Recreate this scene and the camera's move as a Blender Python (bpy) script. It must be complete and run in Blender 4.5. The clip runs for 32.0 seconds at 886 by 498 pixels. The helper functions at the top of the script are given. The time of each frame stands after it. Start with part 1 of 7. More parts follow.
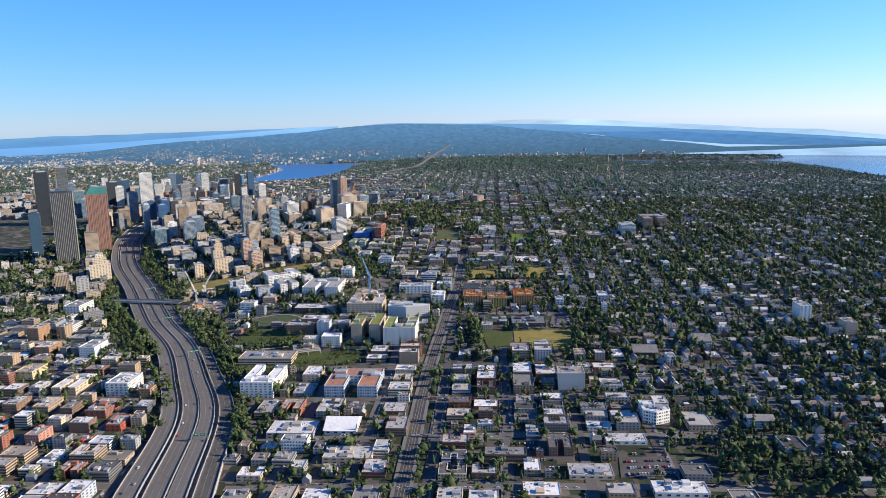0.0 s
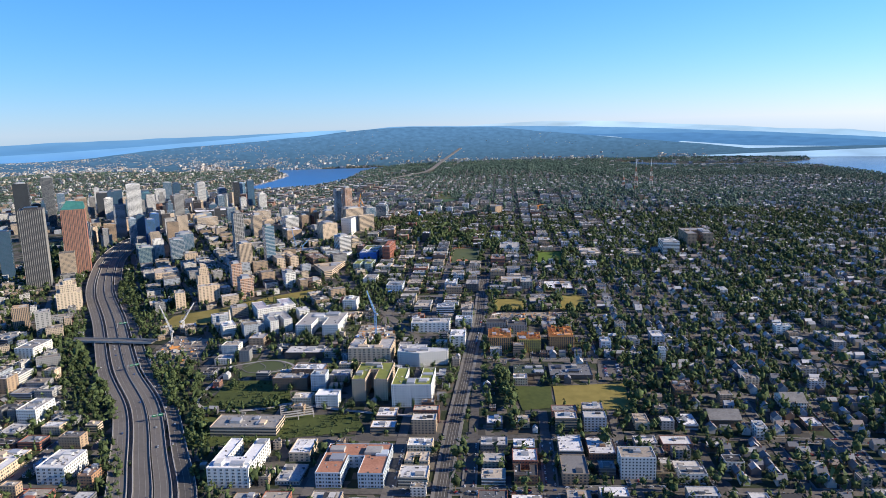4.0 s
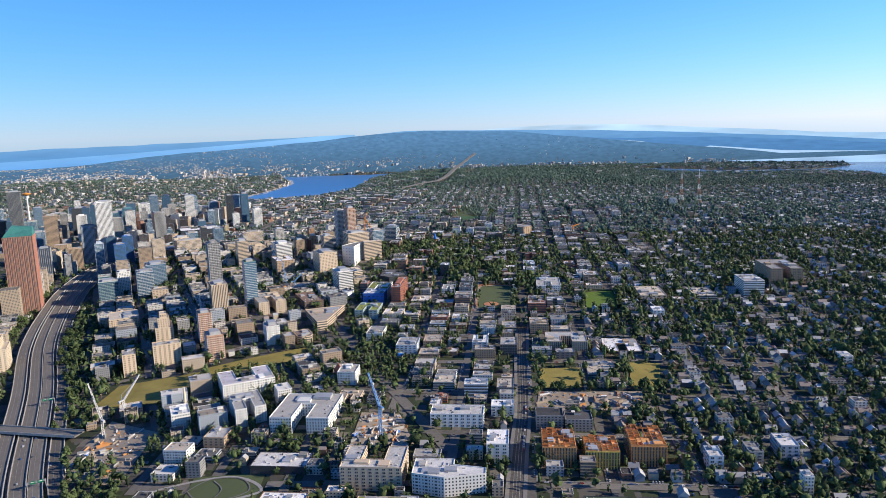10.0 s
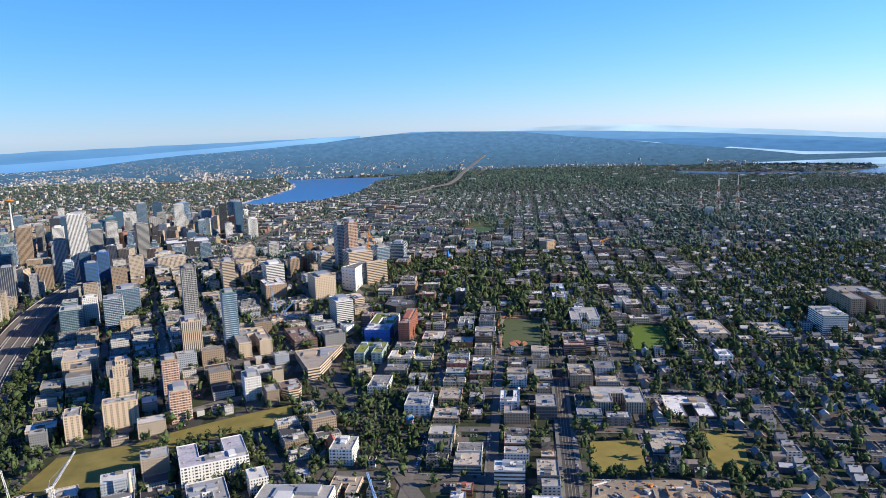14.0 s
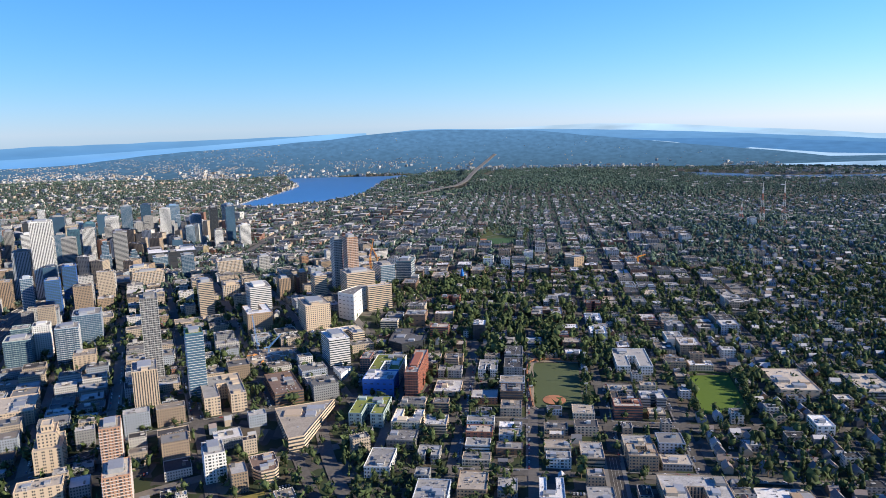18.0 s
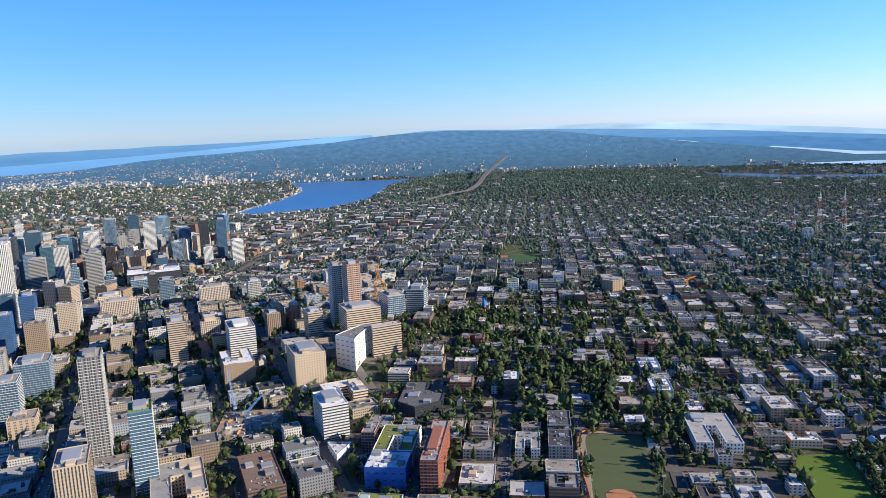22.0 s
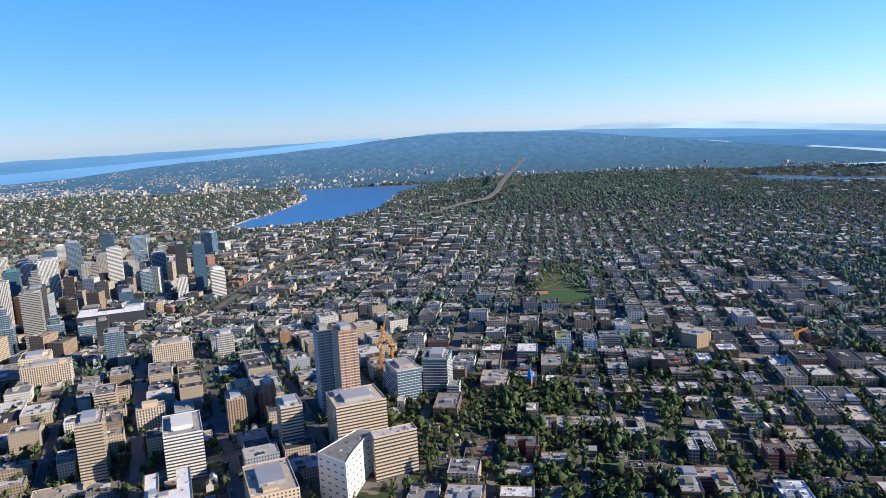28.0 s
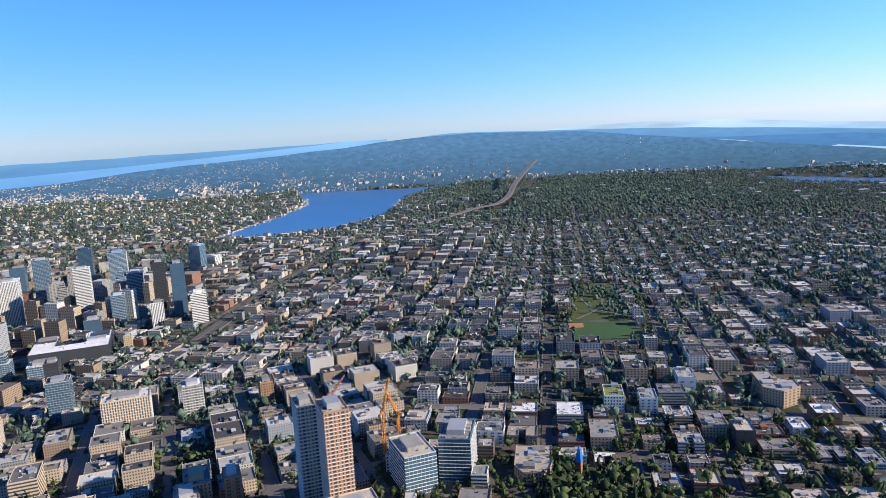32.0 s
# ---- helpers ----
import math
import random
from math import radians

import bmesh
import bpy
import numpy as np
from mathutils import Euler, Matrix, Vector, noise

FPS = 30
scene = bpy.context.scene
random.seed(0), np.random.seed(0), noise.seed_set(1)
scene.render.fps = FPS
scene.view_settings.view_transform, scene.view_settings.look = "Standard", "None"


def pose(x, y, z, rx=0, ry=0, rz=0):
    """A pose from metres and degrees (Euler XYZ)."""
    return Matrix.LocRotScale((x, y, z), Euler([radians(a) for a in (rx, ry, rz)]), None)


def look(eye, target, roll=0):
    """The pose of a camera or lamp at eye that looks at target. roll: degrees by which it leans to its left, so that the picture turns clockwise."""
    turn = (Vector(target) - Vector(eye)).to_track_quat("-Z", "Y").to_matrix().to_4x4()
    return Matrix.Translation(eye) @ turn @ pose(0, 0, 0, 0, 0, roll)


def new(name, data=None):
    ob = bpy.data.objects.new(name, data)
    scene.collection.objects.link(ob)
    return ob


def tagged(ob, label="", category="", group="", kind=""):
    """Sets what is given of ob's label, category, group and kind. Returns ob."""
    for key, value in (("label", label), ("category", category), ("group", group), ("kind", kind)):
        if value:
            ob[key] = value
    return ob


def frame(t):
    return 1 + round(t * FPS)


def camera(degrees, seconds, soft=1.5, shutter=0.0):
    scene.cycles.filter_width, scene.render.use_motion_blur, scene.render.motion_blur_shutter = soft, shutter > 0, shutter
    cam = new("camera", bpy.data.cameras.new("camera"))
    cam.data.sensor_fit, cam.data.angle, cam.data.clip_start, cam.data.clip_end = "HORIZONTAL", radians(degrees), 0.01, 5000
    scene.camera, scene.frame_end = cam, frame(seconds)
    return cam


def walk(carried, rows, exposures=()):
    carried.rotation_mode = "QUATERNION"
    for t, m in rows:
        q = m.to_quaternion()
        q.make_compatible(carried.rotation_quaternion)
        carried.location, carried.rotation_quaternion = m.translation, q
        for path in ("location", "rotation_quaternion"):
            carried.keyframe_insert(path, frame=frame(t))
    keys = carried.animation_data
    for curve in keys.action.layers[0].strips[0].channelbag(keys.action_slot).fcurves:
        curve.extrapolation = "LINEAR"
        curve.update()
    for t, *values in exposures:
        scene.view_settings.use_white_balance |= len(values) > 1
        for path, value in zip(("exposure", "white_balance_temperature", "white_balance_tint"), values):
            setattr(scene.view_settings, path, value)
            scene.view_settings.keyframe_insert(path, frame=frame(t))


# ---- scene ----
cam = camera(64.0, 32.0, soft=0.75)
PATH = [
    (0, (-6.601, -2.682, 283.747), (-6.401, -0.724, 283.394), -1.2),
    (3, (-2.256, 113.477, 286.332), (-2.078, 115.439, 285.984), -1.6),
    (6, (1.431, 228.549, 290.328), (1.592, 230.513, 289.984), -1.8),
    (9, (3.294, 343.114, 295.192), (3.443, 345.079, 294.851), -2.1),
    (10, (3.814, 381.477, 296.115), (3.956, 383.443, 295.777), -1.8),
    (13, (4.109, 495.184, 299.187), (4.236, 497.151, 298.851), -1.9),
    (17, (4.768, 647.005, 303.62), (4.879, 648.972, 303.276), -1.6),
    (19, (4.025, 721.348, 305.127), (4.126, 723.315, 304.782), -1.5),
    (23, (0.942, 874.76, 309.103), (1.02, 876.728, 308.76), -2.3),
    (25, (-0.272, 952.081, 310.444), (-0.202, 954.05, 310.101), -2.6),
    (28, (-2.146, 1065.643, 312.749), (-2.094, 1067.614, 312.409), -2.7),
    (30, (-4.744, 1138.865, 313.966), (-4.707, 1140.836, 313.626), -3.0),
    (32, (-6.418, 1211.187, 314.992), (-6.384, 1213.158, 314.653), -3.0),
]
walk(cam, [(t, look(eye, target, roll)) for t, eye, target, roll in PATH], exposures=[(0, 0.64), (32, 0.64)])

# world and sun: morning light from the south-east, clear sky
SUN_AZ, SUN_EL = 104.0, 23.0
world = bpy.data.worlds.new("sky")
scene.world = world
world.use_nodes = True
wn = world.node_tree.nodes
sky = wn.new("ShaderNodeTexSky")
sky.sky_type, sky.sun_disc = "NISHITA", False
sky.sun_elevation, sky.sun_rotation = radians(SUN_EL), radians(-SUN_AZ)
sky.altitude, sky.air_density, sky.dust_density, sky.ozone_density = 100, 1.0, 0.0, 3.5
cool = wn.new("ShaderNodeMix")
cool.data_type, cool.blend_type = "RGBA", "MULTIPLY"
cool.inputs["Factor"].default_value = 1.0
cool.inputs["B"].default_value = (0.70, 0.95, 1.22, 1)
world.node_tree.links.new(sky.outputs[0], cool.inputs["A"])
# deeper blue overhead, paler and less yellow at the horizon
parts, whole = wn.new("ShaderNodeSeparateColor"), wn.new("ShaderNodeCombineColor")
world.node_tree.links.new(cool.outputs["Result"], parts.inputs[0])
for i, (power, gain) in enumerate(((1.25, 0.57), (0.82, 1.16), (0.62, 2.2))):
    bend, size = wn.new("ShaderNodeMath"), wn.new("ShaderNodeMath")
    bend.operation, size.operation = "POWER", "MULTIPLY"
    bend.inputs[1].default_value, size.inputs[1].default_value = power, gain
    world.node_tree.links.new(parts.outputs[i], bend.inputs[0])
    world.node_tree.links.new(bend.outputs[0], size.inputs[0])
    world.node_tree.links.new(size.outputs[0], whole.inputs[i])
# the clear morning sky grows darker and bluer towards the zenith
where, height, fall, deep = wn.new("ShaderNodeTexCoord"), wn.new("ShaderNodeSeparateXYZ"), wn.new("ShaderNodeMapRange"), wn.new("ShaderNodeMix")
fall.interpolation_type, deep.data_type, deep.blend_type = "SMOOTHSTEP", "RGBA", "MULTIPLY"
fall.inputs["From Min"].default_value, fall.inputs["From Max"].default_value = 0.15, 0.95
deep.inputs["B"].default_value = (0.18, 0.27, 0.46, 1)
world.node_tree.links.new(where.outputs["Generated"], height.inputs[0])
world.node_tree.links.new(height.outputs["Z"], fall.inputs["Value"])
world.node_tree.links.new(whole.outputs[0], deep.inputs["A"])
world.node_tree.links.new(fall.outputs["Result"], deep.inputs["Factor"])
world.node_tree.links.new(deep.outputs["Result"], wn["Background"].inputs[0])
wn["Background"].inputs[1].default_value = 0.096
lamp = bpy.data.lights.new("sun", "SUN")
lamp.energy, lamp.angle, lamp.color = 5.0, radians(0.5), (1.0, 0.865, 0.70)
sun_dir = Vector((math.sin(radians(SUN_AZ)) * math.cos(radians(SUN_EL)), math.cos(radians(SUN_AZ)) * math.cos(radians(SUN_EL)), math.sin(radians(SUN_EL))))
new("sun", lamp).matrix_world = look(sun_dir * 3000, (0, 0, 0))


# ---- materials ----
def mat(name, colour, rough=0.8, metal=0.0, vary=0.15, grain=0.6, coarse=0.03, bump=0.0, tint=None, who="object", spec=0.3):
    """Two scales of noise round a base colour; alike objects or islands differ a little."""
    m = bpy.data.materials.new(name)
    m.use_nodes = True
    nt = m.node_tree
    n, l = nt.nodes, nt.links
    b = n["Principled BSDF"]
    b.inputs["Roughness"].default_value, b.inputs["Metallic"].default_value = rough, metal
    b.inputs["Specular IOR Level"].default_value = spec
    geo = n.new("ShaderNodeNewGeometry")
    fine, big = n.new("ShaderNodeTexNoise"), n.new("ShaderNodeTexNoise")
    fine.inputs["Scale"].default_value, big.inputs["Scale"].default_value = grain, coarse
    fine.inputs["Detail"].default_value = 6
    big.inputs["Detail"].default_value = 4
    for t in (fine, big):
        l.new(geo.outputs["Position"], t.inputs["Vector"])
    add = n.new("ShaderNodeMath")
    add.operation = "ADD"
    l.new(fine.outputs["Fac"], add.inputs[0])
    l.new(big.outputs["Fac"], add.inputs[1])
    rnd = n.new("ShaderNodeMath")
    rnd.operation = "ADD"
    if who == "object":
        info = n.new("ShaderNodeObjectInfo")
        l.new(info.outputs["Random"], rnd.inputs[0])
    elif who == "island":
        l.new(geo.outputs["Random Per Island"], rnd.inputs[0])
    else:
        rnd.inputs[0].default_value = 0.5
    l.new(add.outputs[0], rnd.inputs[1])
    span = n.new("ShaderNodeMapRange")
    span.inputs["From Min"].default_value, span.inputs["From Max"].default_value = 0.6, 2.4
    l.new(rnd.outputs[0], span.inputs["Value"])
    mix = n.new("ShaderNodeMix")
    mix.data_type = "RGBA"
    lo = [c * (1 - vary) for c in colour]
    hi = [min(1.0, c * (1 + vary)) for c in (tint or colour)]
    mix.inputs["A"].default_value = (*lo, 1)
    mix.inputs["B"].default_value = (*hi, 1)
    l.new(span.outputs["Result"], mix.inputs["Factor"])
    l.new(mix.outputs["Result"], b.inputs["Base Color"])
    if bump:
        bp = n.new("ShaderNodeBump")
        bp.inputs["Strength"].default_value, bp.inputs["Distance"].default_value = 0.6, bump
        l.new(fine.outputs["Fac"], bp.inputs["Height"])
        l.new(bp.outputs["Normal"], b.inputs["Normal"])
    return m


WALL = {k: mat("wall_" + k, c, 0.85, 0, 0.18, 0.9, 0.05) for k, c in dict(
    white=(0.70, 0.70, 0.67), beige=(0.55, 0.44, 0.32), cream=(0.64, 0.54, 0.40), tan=(0.38, 0.28, 0.19), brown=(0.20, 0.13, 0.09),
    brick=(0.30, 0.12, 0.08), red=(0.42, 0.10, 0.06), pink=(0.45, 0.22, 0.17), orange=(0.37, 0.22, 0.13), terracotta=(0.45, 0.27, 0.18),
    grey=(0.32, 0.32, 0.31), darkgrey=(0.17, 0.17, 0.17), greyblue=(0.36, 0.40, 0.45), paleblue=(0.46, 0.52, 0.58), paleteal=(0.36, 0.45, 0.43),
    yellow=(0.50, 0.41, 0.24), blue=(0.05, 0.16, 0.50)).items()}
for k, c in dict(dark=(0.045, 0.045, 0.05), black=(0.018, 0.018, 0.02), teal=(0.10, 0.22, 0.26), darkblue=(0.04, 0.07, 0.13), skyblue=(0.20, 0.33, 0.48), maroon=(0.09, 0.04, 0.04)).items():
    WALL[k] = mat("wall_" + k, c, 0.35, 0.0, 0.15, 0.9, 0.05, spec=0.5)
WALL["timber"] = mat("wall_timber", (0.60, 0.29, 0.11), 0.9, 0, 0.25, 0.9, 0.1)
WALL["sheath"] = mat("wall_sheath", (0.48, 0.38, 0.10), 0.8, 0, 0.15, 0.9, 0.05)
WALL["muni"] = mat("wall_muni", (0.27, 0.165, 0.12), 0.6, 0, 0.15, 0.9, 0.05)
ROOF = {k: mat("roof_" + k, c, 0.9, 0, 0.42, 0.7, 0.12, tint=t) for k, c, t in (
    ("white", (0.42, 0.405, 0.375), (0.80, 0.765, 0.70)), ("grey", (0.20, 0.20, 0.20), (0.34, 0.33, 0.31)), ("tan", (0.34, 0.30, 0.25), (0.48, 0.42, 0.34)),
    ("brown", (0.13, 0.09, 0.07), (0.20, 0.14, 0.11)), ("dark", (0.06, 0.06, 0.065), (0.13, 0.13, 0.13)), ("redroof", (0.34, 0.13, 0.07), (0.46, 0.24, 0.16)),
    ("greenroof", (0.10, 0.14, 0.03), (0.22, 0.24, 0.06)), ("purple", (0.50, 0.47, 0.52), (0.62, 0.60, 0.66)), ("timber", (0.50, 0.22, 0.08), (0.62, 0.34, 0.15)), ("tealroof", (0.03, 0.16, 0.15), (0.06, 0.24, 0.22)), ("moss", (0.05, 0.075, 0.05), (0.085, 0.11, 0.075)), ("slate", (0.10, 0.105, 0.115), (0.17, 0.175, 0.18)))}
GLASS = mat("window_glass", (0.055, 0.066, 0.078), 0.15, 0, 0.35, 0.8, 0.1, spec=0.6)
GLASS_BLUE = mat("window_glass_blue", (0.06, 0.12, 0.18), 0.1, 0, 0.35, 0.8, 0.1, spec=0.7)
CONCRETE = mat("concrete", (0.36, 0.35, 0.33), 0.9, 0, 0.25, 0.5, 0.05)
PLANT = mat("roof_plant_metal", (0.42, 0.43, 0.44), 0.5, 0.3, 0.25, 0.9, 0.1)
ASPHALT = mat("asphalt", (0.080, 0.076, 0.071), 0.9, 0, 0.35, 0.4, 0.03, tint=(0.160, 0.149, 0.133))
FREEWAY = mat("freeway_concrete", (0.080, 0.076, 0.072), 0.9, 0, 0.25, 0.3, 0.015, tint=(0.160, 0.148, 0.132))
PAVING = mat("pavement_concrete", (0.17, 0.165, 0.155), 0.9, 0, 0.3, 0.5, 0.05)
PAINT = mat("road_paint", (0.40, 0.39, 0.36), 0.8, 0, 0.1)
GRASS = mat("grass", (0.035, 0.06, 0.016), 0.95, 0, 0.3, 0.25, 0.05, tint=(0.09, 0.11, 0.03), who="none")
DRY = mat("dry_grass", (0.15, 0.14, 0.03), 0.95, 0, 0.35, 0.10, 0.04, tint=(0.30, 0.24, 0.07), who="none")
TURF = mat("sports_turf", (0.10, 0.165, 0.022), 0.95, 0, 0.12, 0.2, 0.03, who="none")
TURF_DULL = mat("worn_turf", (0.085, 0.11, 0.05), 0.95, 0, 0.15, 0.2, 0.03, who="none")
TURF_DEEP = mat("playfield_turf", (0.045, 0.105, 0.036), 0.95, 0, 0.2, 0.2, 0.03, who="none")
DIRT = mat("bare_earth", (0.22, 0.18, 0.14), 0.95, 0, 0.3, 0.2, 0.04, tint=(0.33, 0.28, 0.22), who="none")
CLAY = mat("infield_clay", (0.42, 0.19, 0.10), 0.95, 0, 0.15, 0.3, 0.05, who="none")
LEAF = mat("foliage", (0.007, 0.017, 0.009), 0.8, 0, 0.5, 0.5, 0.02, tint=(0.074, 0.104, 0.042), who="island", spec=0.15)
# distant leaves: paler and bluer, with the haze put into their colour
LEAF_HAZED = mat("hazed_foliage", (0.034, 0.066, 0.060), 0.9, 0, 0.40, 0.1, 0.008, tint=(0.106, 0.154, 0.116), who="island", spec=0.05)
BARK = mat("bark", (0.10, 0.075, 0.05), 0.95, 0, 0.25)
WOOD = mat("raw_timber", (0.50, 0.24, 0.09), 0.9, 0, 0.25, 0.6, 0.1)
HOUSE = {k: mat("house_" + k, c, 0.85, 0, 0.25, 0.9, 0.05) for k, c in dict(pale=(0.50, 0.50, 0.47), grey=(0.25, 0.26, 0.27), blue=(0.19, 0.23, 0.28), buff=(0.38, 0.32, 0.24), brown=(0.17, 0.11, 0.08), dark=(0.10, 0.10, 0.11)).items()}
SHINGLE = {k: mat("shingle_" + k, c, 0.9, 0, 0.3, 0.8, 0.05) for k, c in dict(grey=(0.34, 0.35, 0.36), dark=(0.17, 0.175, 0.19), brown=(0.26, 0.22, 0.20), pale=(0.54, 0.54, 0.54)).items()}


def water_mat(name, colour, rough):
    m = mat(name, colour, rough, 0, 0.15, 0.05, 0.004, bump=0.25, who="none", spec=0.5)
    return m


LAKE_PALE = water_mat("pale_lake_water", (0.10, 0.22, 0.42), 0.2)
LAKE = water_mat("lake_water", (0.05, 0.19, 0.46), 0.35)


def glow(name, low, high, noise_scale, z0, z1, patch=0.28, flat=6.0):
    """A plain distant backdrop that glows: haze put into its colour by height, with uneven patches."""
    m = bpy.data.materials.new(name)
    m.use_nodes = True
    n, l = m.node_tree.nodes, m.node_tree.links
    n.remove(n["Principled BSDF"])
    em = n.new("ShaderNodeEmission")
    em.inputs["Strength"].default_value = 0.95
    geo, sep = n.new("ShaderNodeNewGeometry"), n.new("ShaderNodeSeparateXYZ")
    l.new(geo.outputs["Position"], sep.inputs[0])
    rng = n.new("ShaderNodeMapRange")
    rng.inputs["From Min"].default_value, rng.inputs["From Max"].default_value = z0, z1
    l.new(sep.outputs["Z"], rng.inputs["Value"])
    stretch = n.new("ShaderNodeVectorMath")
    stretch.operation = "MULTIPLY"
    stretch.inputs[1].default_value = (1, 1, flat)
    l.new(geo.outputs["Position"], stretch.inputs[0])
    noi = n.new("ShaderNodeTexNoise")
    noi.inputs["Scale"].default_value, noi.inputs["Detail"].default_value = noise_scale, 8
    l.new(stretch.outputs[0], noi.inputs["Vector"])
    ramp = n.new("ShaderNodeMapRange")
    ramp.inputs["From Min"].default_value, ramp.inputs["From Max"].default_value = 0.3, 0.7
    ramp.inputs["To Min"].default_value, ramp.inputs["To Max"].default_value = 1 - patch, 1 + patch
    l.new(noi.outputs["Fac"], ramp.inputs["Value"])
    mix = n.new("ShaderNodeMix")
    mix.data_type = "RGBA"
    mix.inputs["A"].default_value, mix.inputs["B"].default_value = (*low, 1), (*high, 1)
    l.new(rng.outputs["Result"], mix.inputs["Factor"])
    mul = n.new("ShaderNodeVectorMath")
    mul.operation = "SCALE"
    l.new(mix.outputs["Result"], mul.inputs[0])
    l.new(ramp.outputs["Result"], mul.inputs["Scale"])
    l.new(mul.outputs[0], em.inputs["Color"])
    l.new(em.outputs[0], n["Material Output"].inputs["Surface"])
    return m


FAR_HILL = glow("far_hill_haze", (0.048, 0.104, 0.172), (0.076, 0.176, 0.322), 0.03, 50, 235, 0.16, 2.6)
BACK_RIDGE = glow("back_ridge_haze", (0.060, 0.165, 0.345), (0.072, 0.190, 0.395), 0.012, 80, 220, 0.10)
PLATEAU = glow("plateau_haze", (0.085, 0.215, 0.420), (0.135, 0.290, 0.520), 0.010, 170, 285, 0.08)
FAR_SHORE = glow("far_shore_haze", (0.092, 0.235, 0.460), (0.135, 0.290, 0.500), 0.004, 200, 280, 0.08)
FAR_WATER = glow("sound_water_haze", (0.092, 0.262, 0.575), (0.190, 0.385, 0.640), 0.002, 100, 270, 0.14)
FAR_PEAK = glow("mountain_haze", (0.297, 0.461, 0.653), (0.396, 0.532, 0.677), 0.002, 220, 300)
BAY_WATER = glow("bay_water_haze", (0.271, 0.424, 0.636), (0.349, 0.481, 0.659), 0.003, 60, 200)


# ---- terrain ----
KNOLLS = []


def knoll(x, y, z):
    KNOLLS.append((x, y, z))


knoll(0, 200, 24)
knoll(300, 300, 28)
knoll(-160, 480, 24)
knoll(0, 600, 33)
knoll(320, 600, 38)
knoll(700, 700, 42)
knoll(-450, 600, 20)
knoll(70, 860, 57)
knoll(250, 850, 55)
knoll(500, 900, 60)
knoll(-150, 800, 42)
knoll(-290, 930, 35)
knoll(-160, 600, 29)
knoll(-352, 1085, 37)
knoll(-222, 788, 32)
knoll(-490, 1445, 40)
knoll(-330, 880, 38)
knoll(-220, 960, 52)
knoll(-90, 960, 78)
knoll(150, 1100, 67)
knoll(220, 1200, 73)
knoll(280, 1290, 75)
knoll(140, 1310, 86)
knoll(500, 1300, 76)
knoll(-200, 1250, 92)
knoll(-420, 1250, 40)
knoll(-50, 1560, 104)
knoll(-260, 1600, 88)
knoll(130, 1900, 101)
knoll(640, 1970, 103)
knoll(900, 1500, 68)
knoll(-350, 2150, 70)
knoll(-700, 1500, 40)
knoll(-700, 2200, 55)
knoll(-300, 2800, 62)
knoll(100, 2600, 92)
knoll(400, 3000, 105)
knoll(300, 3600, 80)
knoll(0, 3300, 50)
knoll(-400, 3240, 36)
knoll(1100, 2400, 60)
knoll(1400, 3600, 45)
knoll(-1200, 2600, 42)
knoll(-900, 3500, 60)
knoll(-1600, 3900, 80)
knoll(300, 4300, 45)
knoll(-700, 4600, 45)
knoll(-620, 3450, 38)
knoll(-590, 4000, 38)
knoll(-640, 4350, 38)
knoll(-90, 3850, 38)
knoll(-20, 4300, 38)
knoll(-300, 3220, 37)
knoll(-520, 3130, 38)
knoll(2600, 3000, 40)
knoll(2600, 4300, 38)
knoll(-2600, 3000, 40)
knoll(-2600, 4300, 60)
KN = np.array(KNOLLS, float)

# outline of the lake, level 35
LAKE_X = np.array([-630, -450, -281, -200, -151, -120, -91, 40, 215, 120, -100, -440, -640, -600, -546, -505, -535, -590])
LAKE_Y = np.array([3190, 3190, 3290, 3390, 3504, 3800, 4178, 4480, 4660, 4675, 4600, 4668, 4668, 4440, 4302, 4000, 3705, 3420])


# outline of the broad lake to the east, level 40
EAST_X = np.array([1330, 1390, 1530, 1680, 1974, 2059, 1975, 1810, 1750, 4400, 4400, 3192, 2600, 2350, 2100, 1900, 1700, 1560, 1380])
EAST_Y = np.array([4060, 3830, 3690, 3590, 3492, 3288, 2879, 2436, 2200, 2000, 4660, 4650, 4300, 3850, 3720, 3790, 3860, 4080, 4230])


def inside(px, py, xs, ys):
    px, py = np.asarray(px, float), np.asarray(py, float)
    hit = np.zeros(px.shape, bool)
    for i in range(len(xs)):
        x0, y0, x1, y1 = xs[i - 1], ys[i - 1], xs[i], ys[i]
        cross = ((y0 > py) != (y1 > py)) & (px < (x1 - x0) * (py - y0) / (y1 - y0 + 1e-9) + x0)
        hit ^= cross
    return hit


def wet(px, py):
    return inside(px, py, LAKE_X, LAKE_Y) | inside(px, py, EAST_X, EAST_Y)


def raw_z(x, y):
    x, y = np.asarray(x, float), np.asarray(y, float)
    num, den = np.zeros(x.shape), np.zeros(x.shape)
    for kx, ky, kz in KN:
        w = 1 / ((kx - x) ** 2 + (ky - y) ** 2 + 14400.0) ** 1.6
        num += w * kz
        den += w
    return num / den


def land_z(x, y):
    z = raw_z(x, y)
    z = np.where(wet(x, y), 33.5, z)
    return z


def gz(x, y):
    return float(land_z(np.array([x]), np.array([y]))[0])


def mesh_object(name, verts, faces, material, parent=None, label="", smooth=False):
    me = bpy.data.meshes.new(name)
    me.from_pydata(verts, [], faces)
    me.materials.append(material)
    if smooth:
        me.shade_smooth()
    ob = new(name, me)
    if parent:
        ob.parent = parent
    if label:
        ob["label"] = label
    return ob


def data_part(name, me, parent, x=0, y=0, z=0, turn=0.0, label=""):
    ob = new(name, me)
    ob.parent = parent
    ob.location = (x, y, z)
    ob.rotation_euler = (0, 0, turn)
    if label:
        ob["label"] = label
    return ob


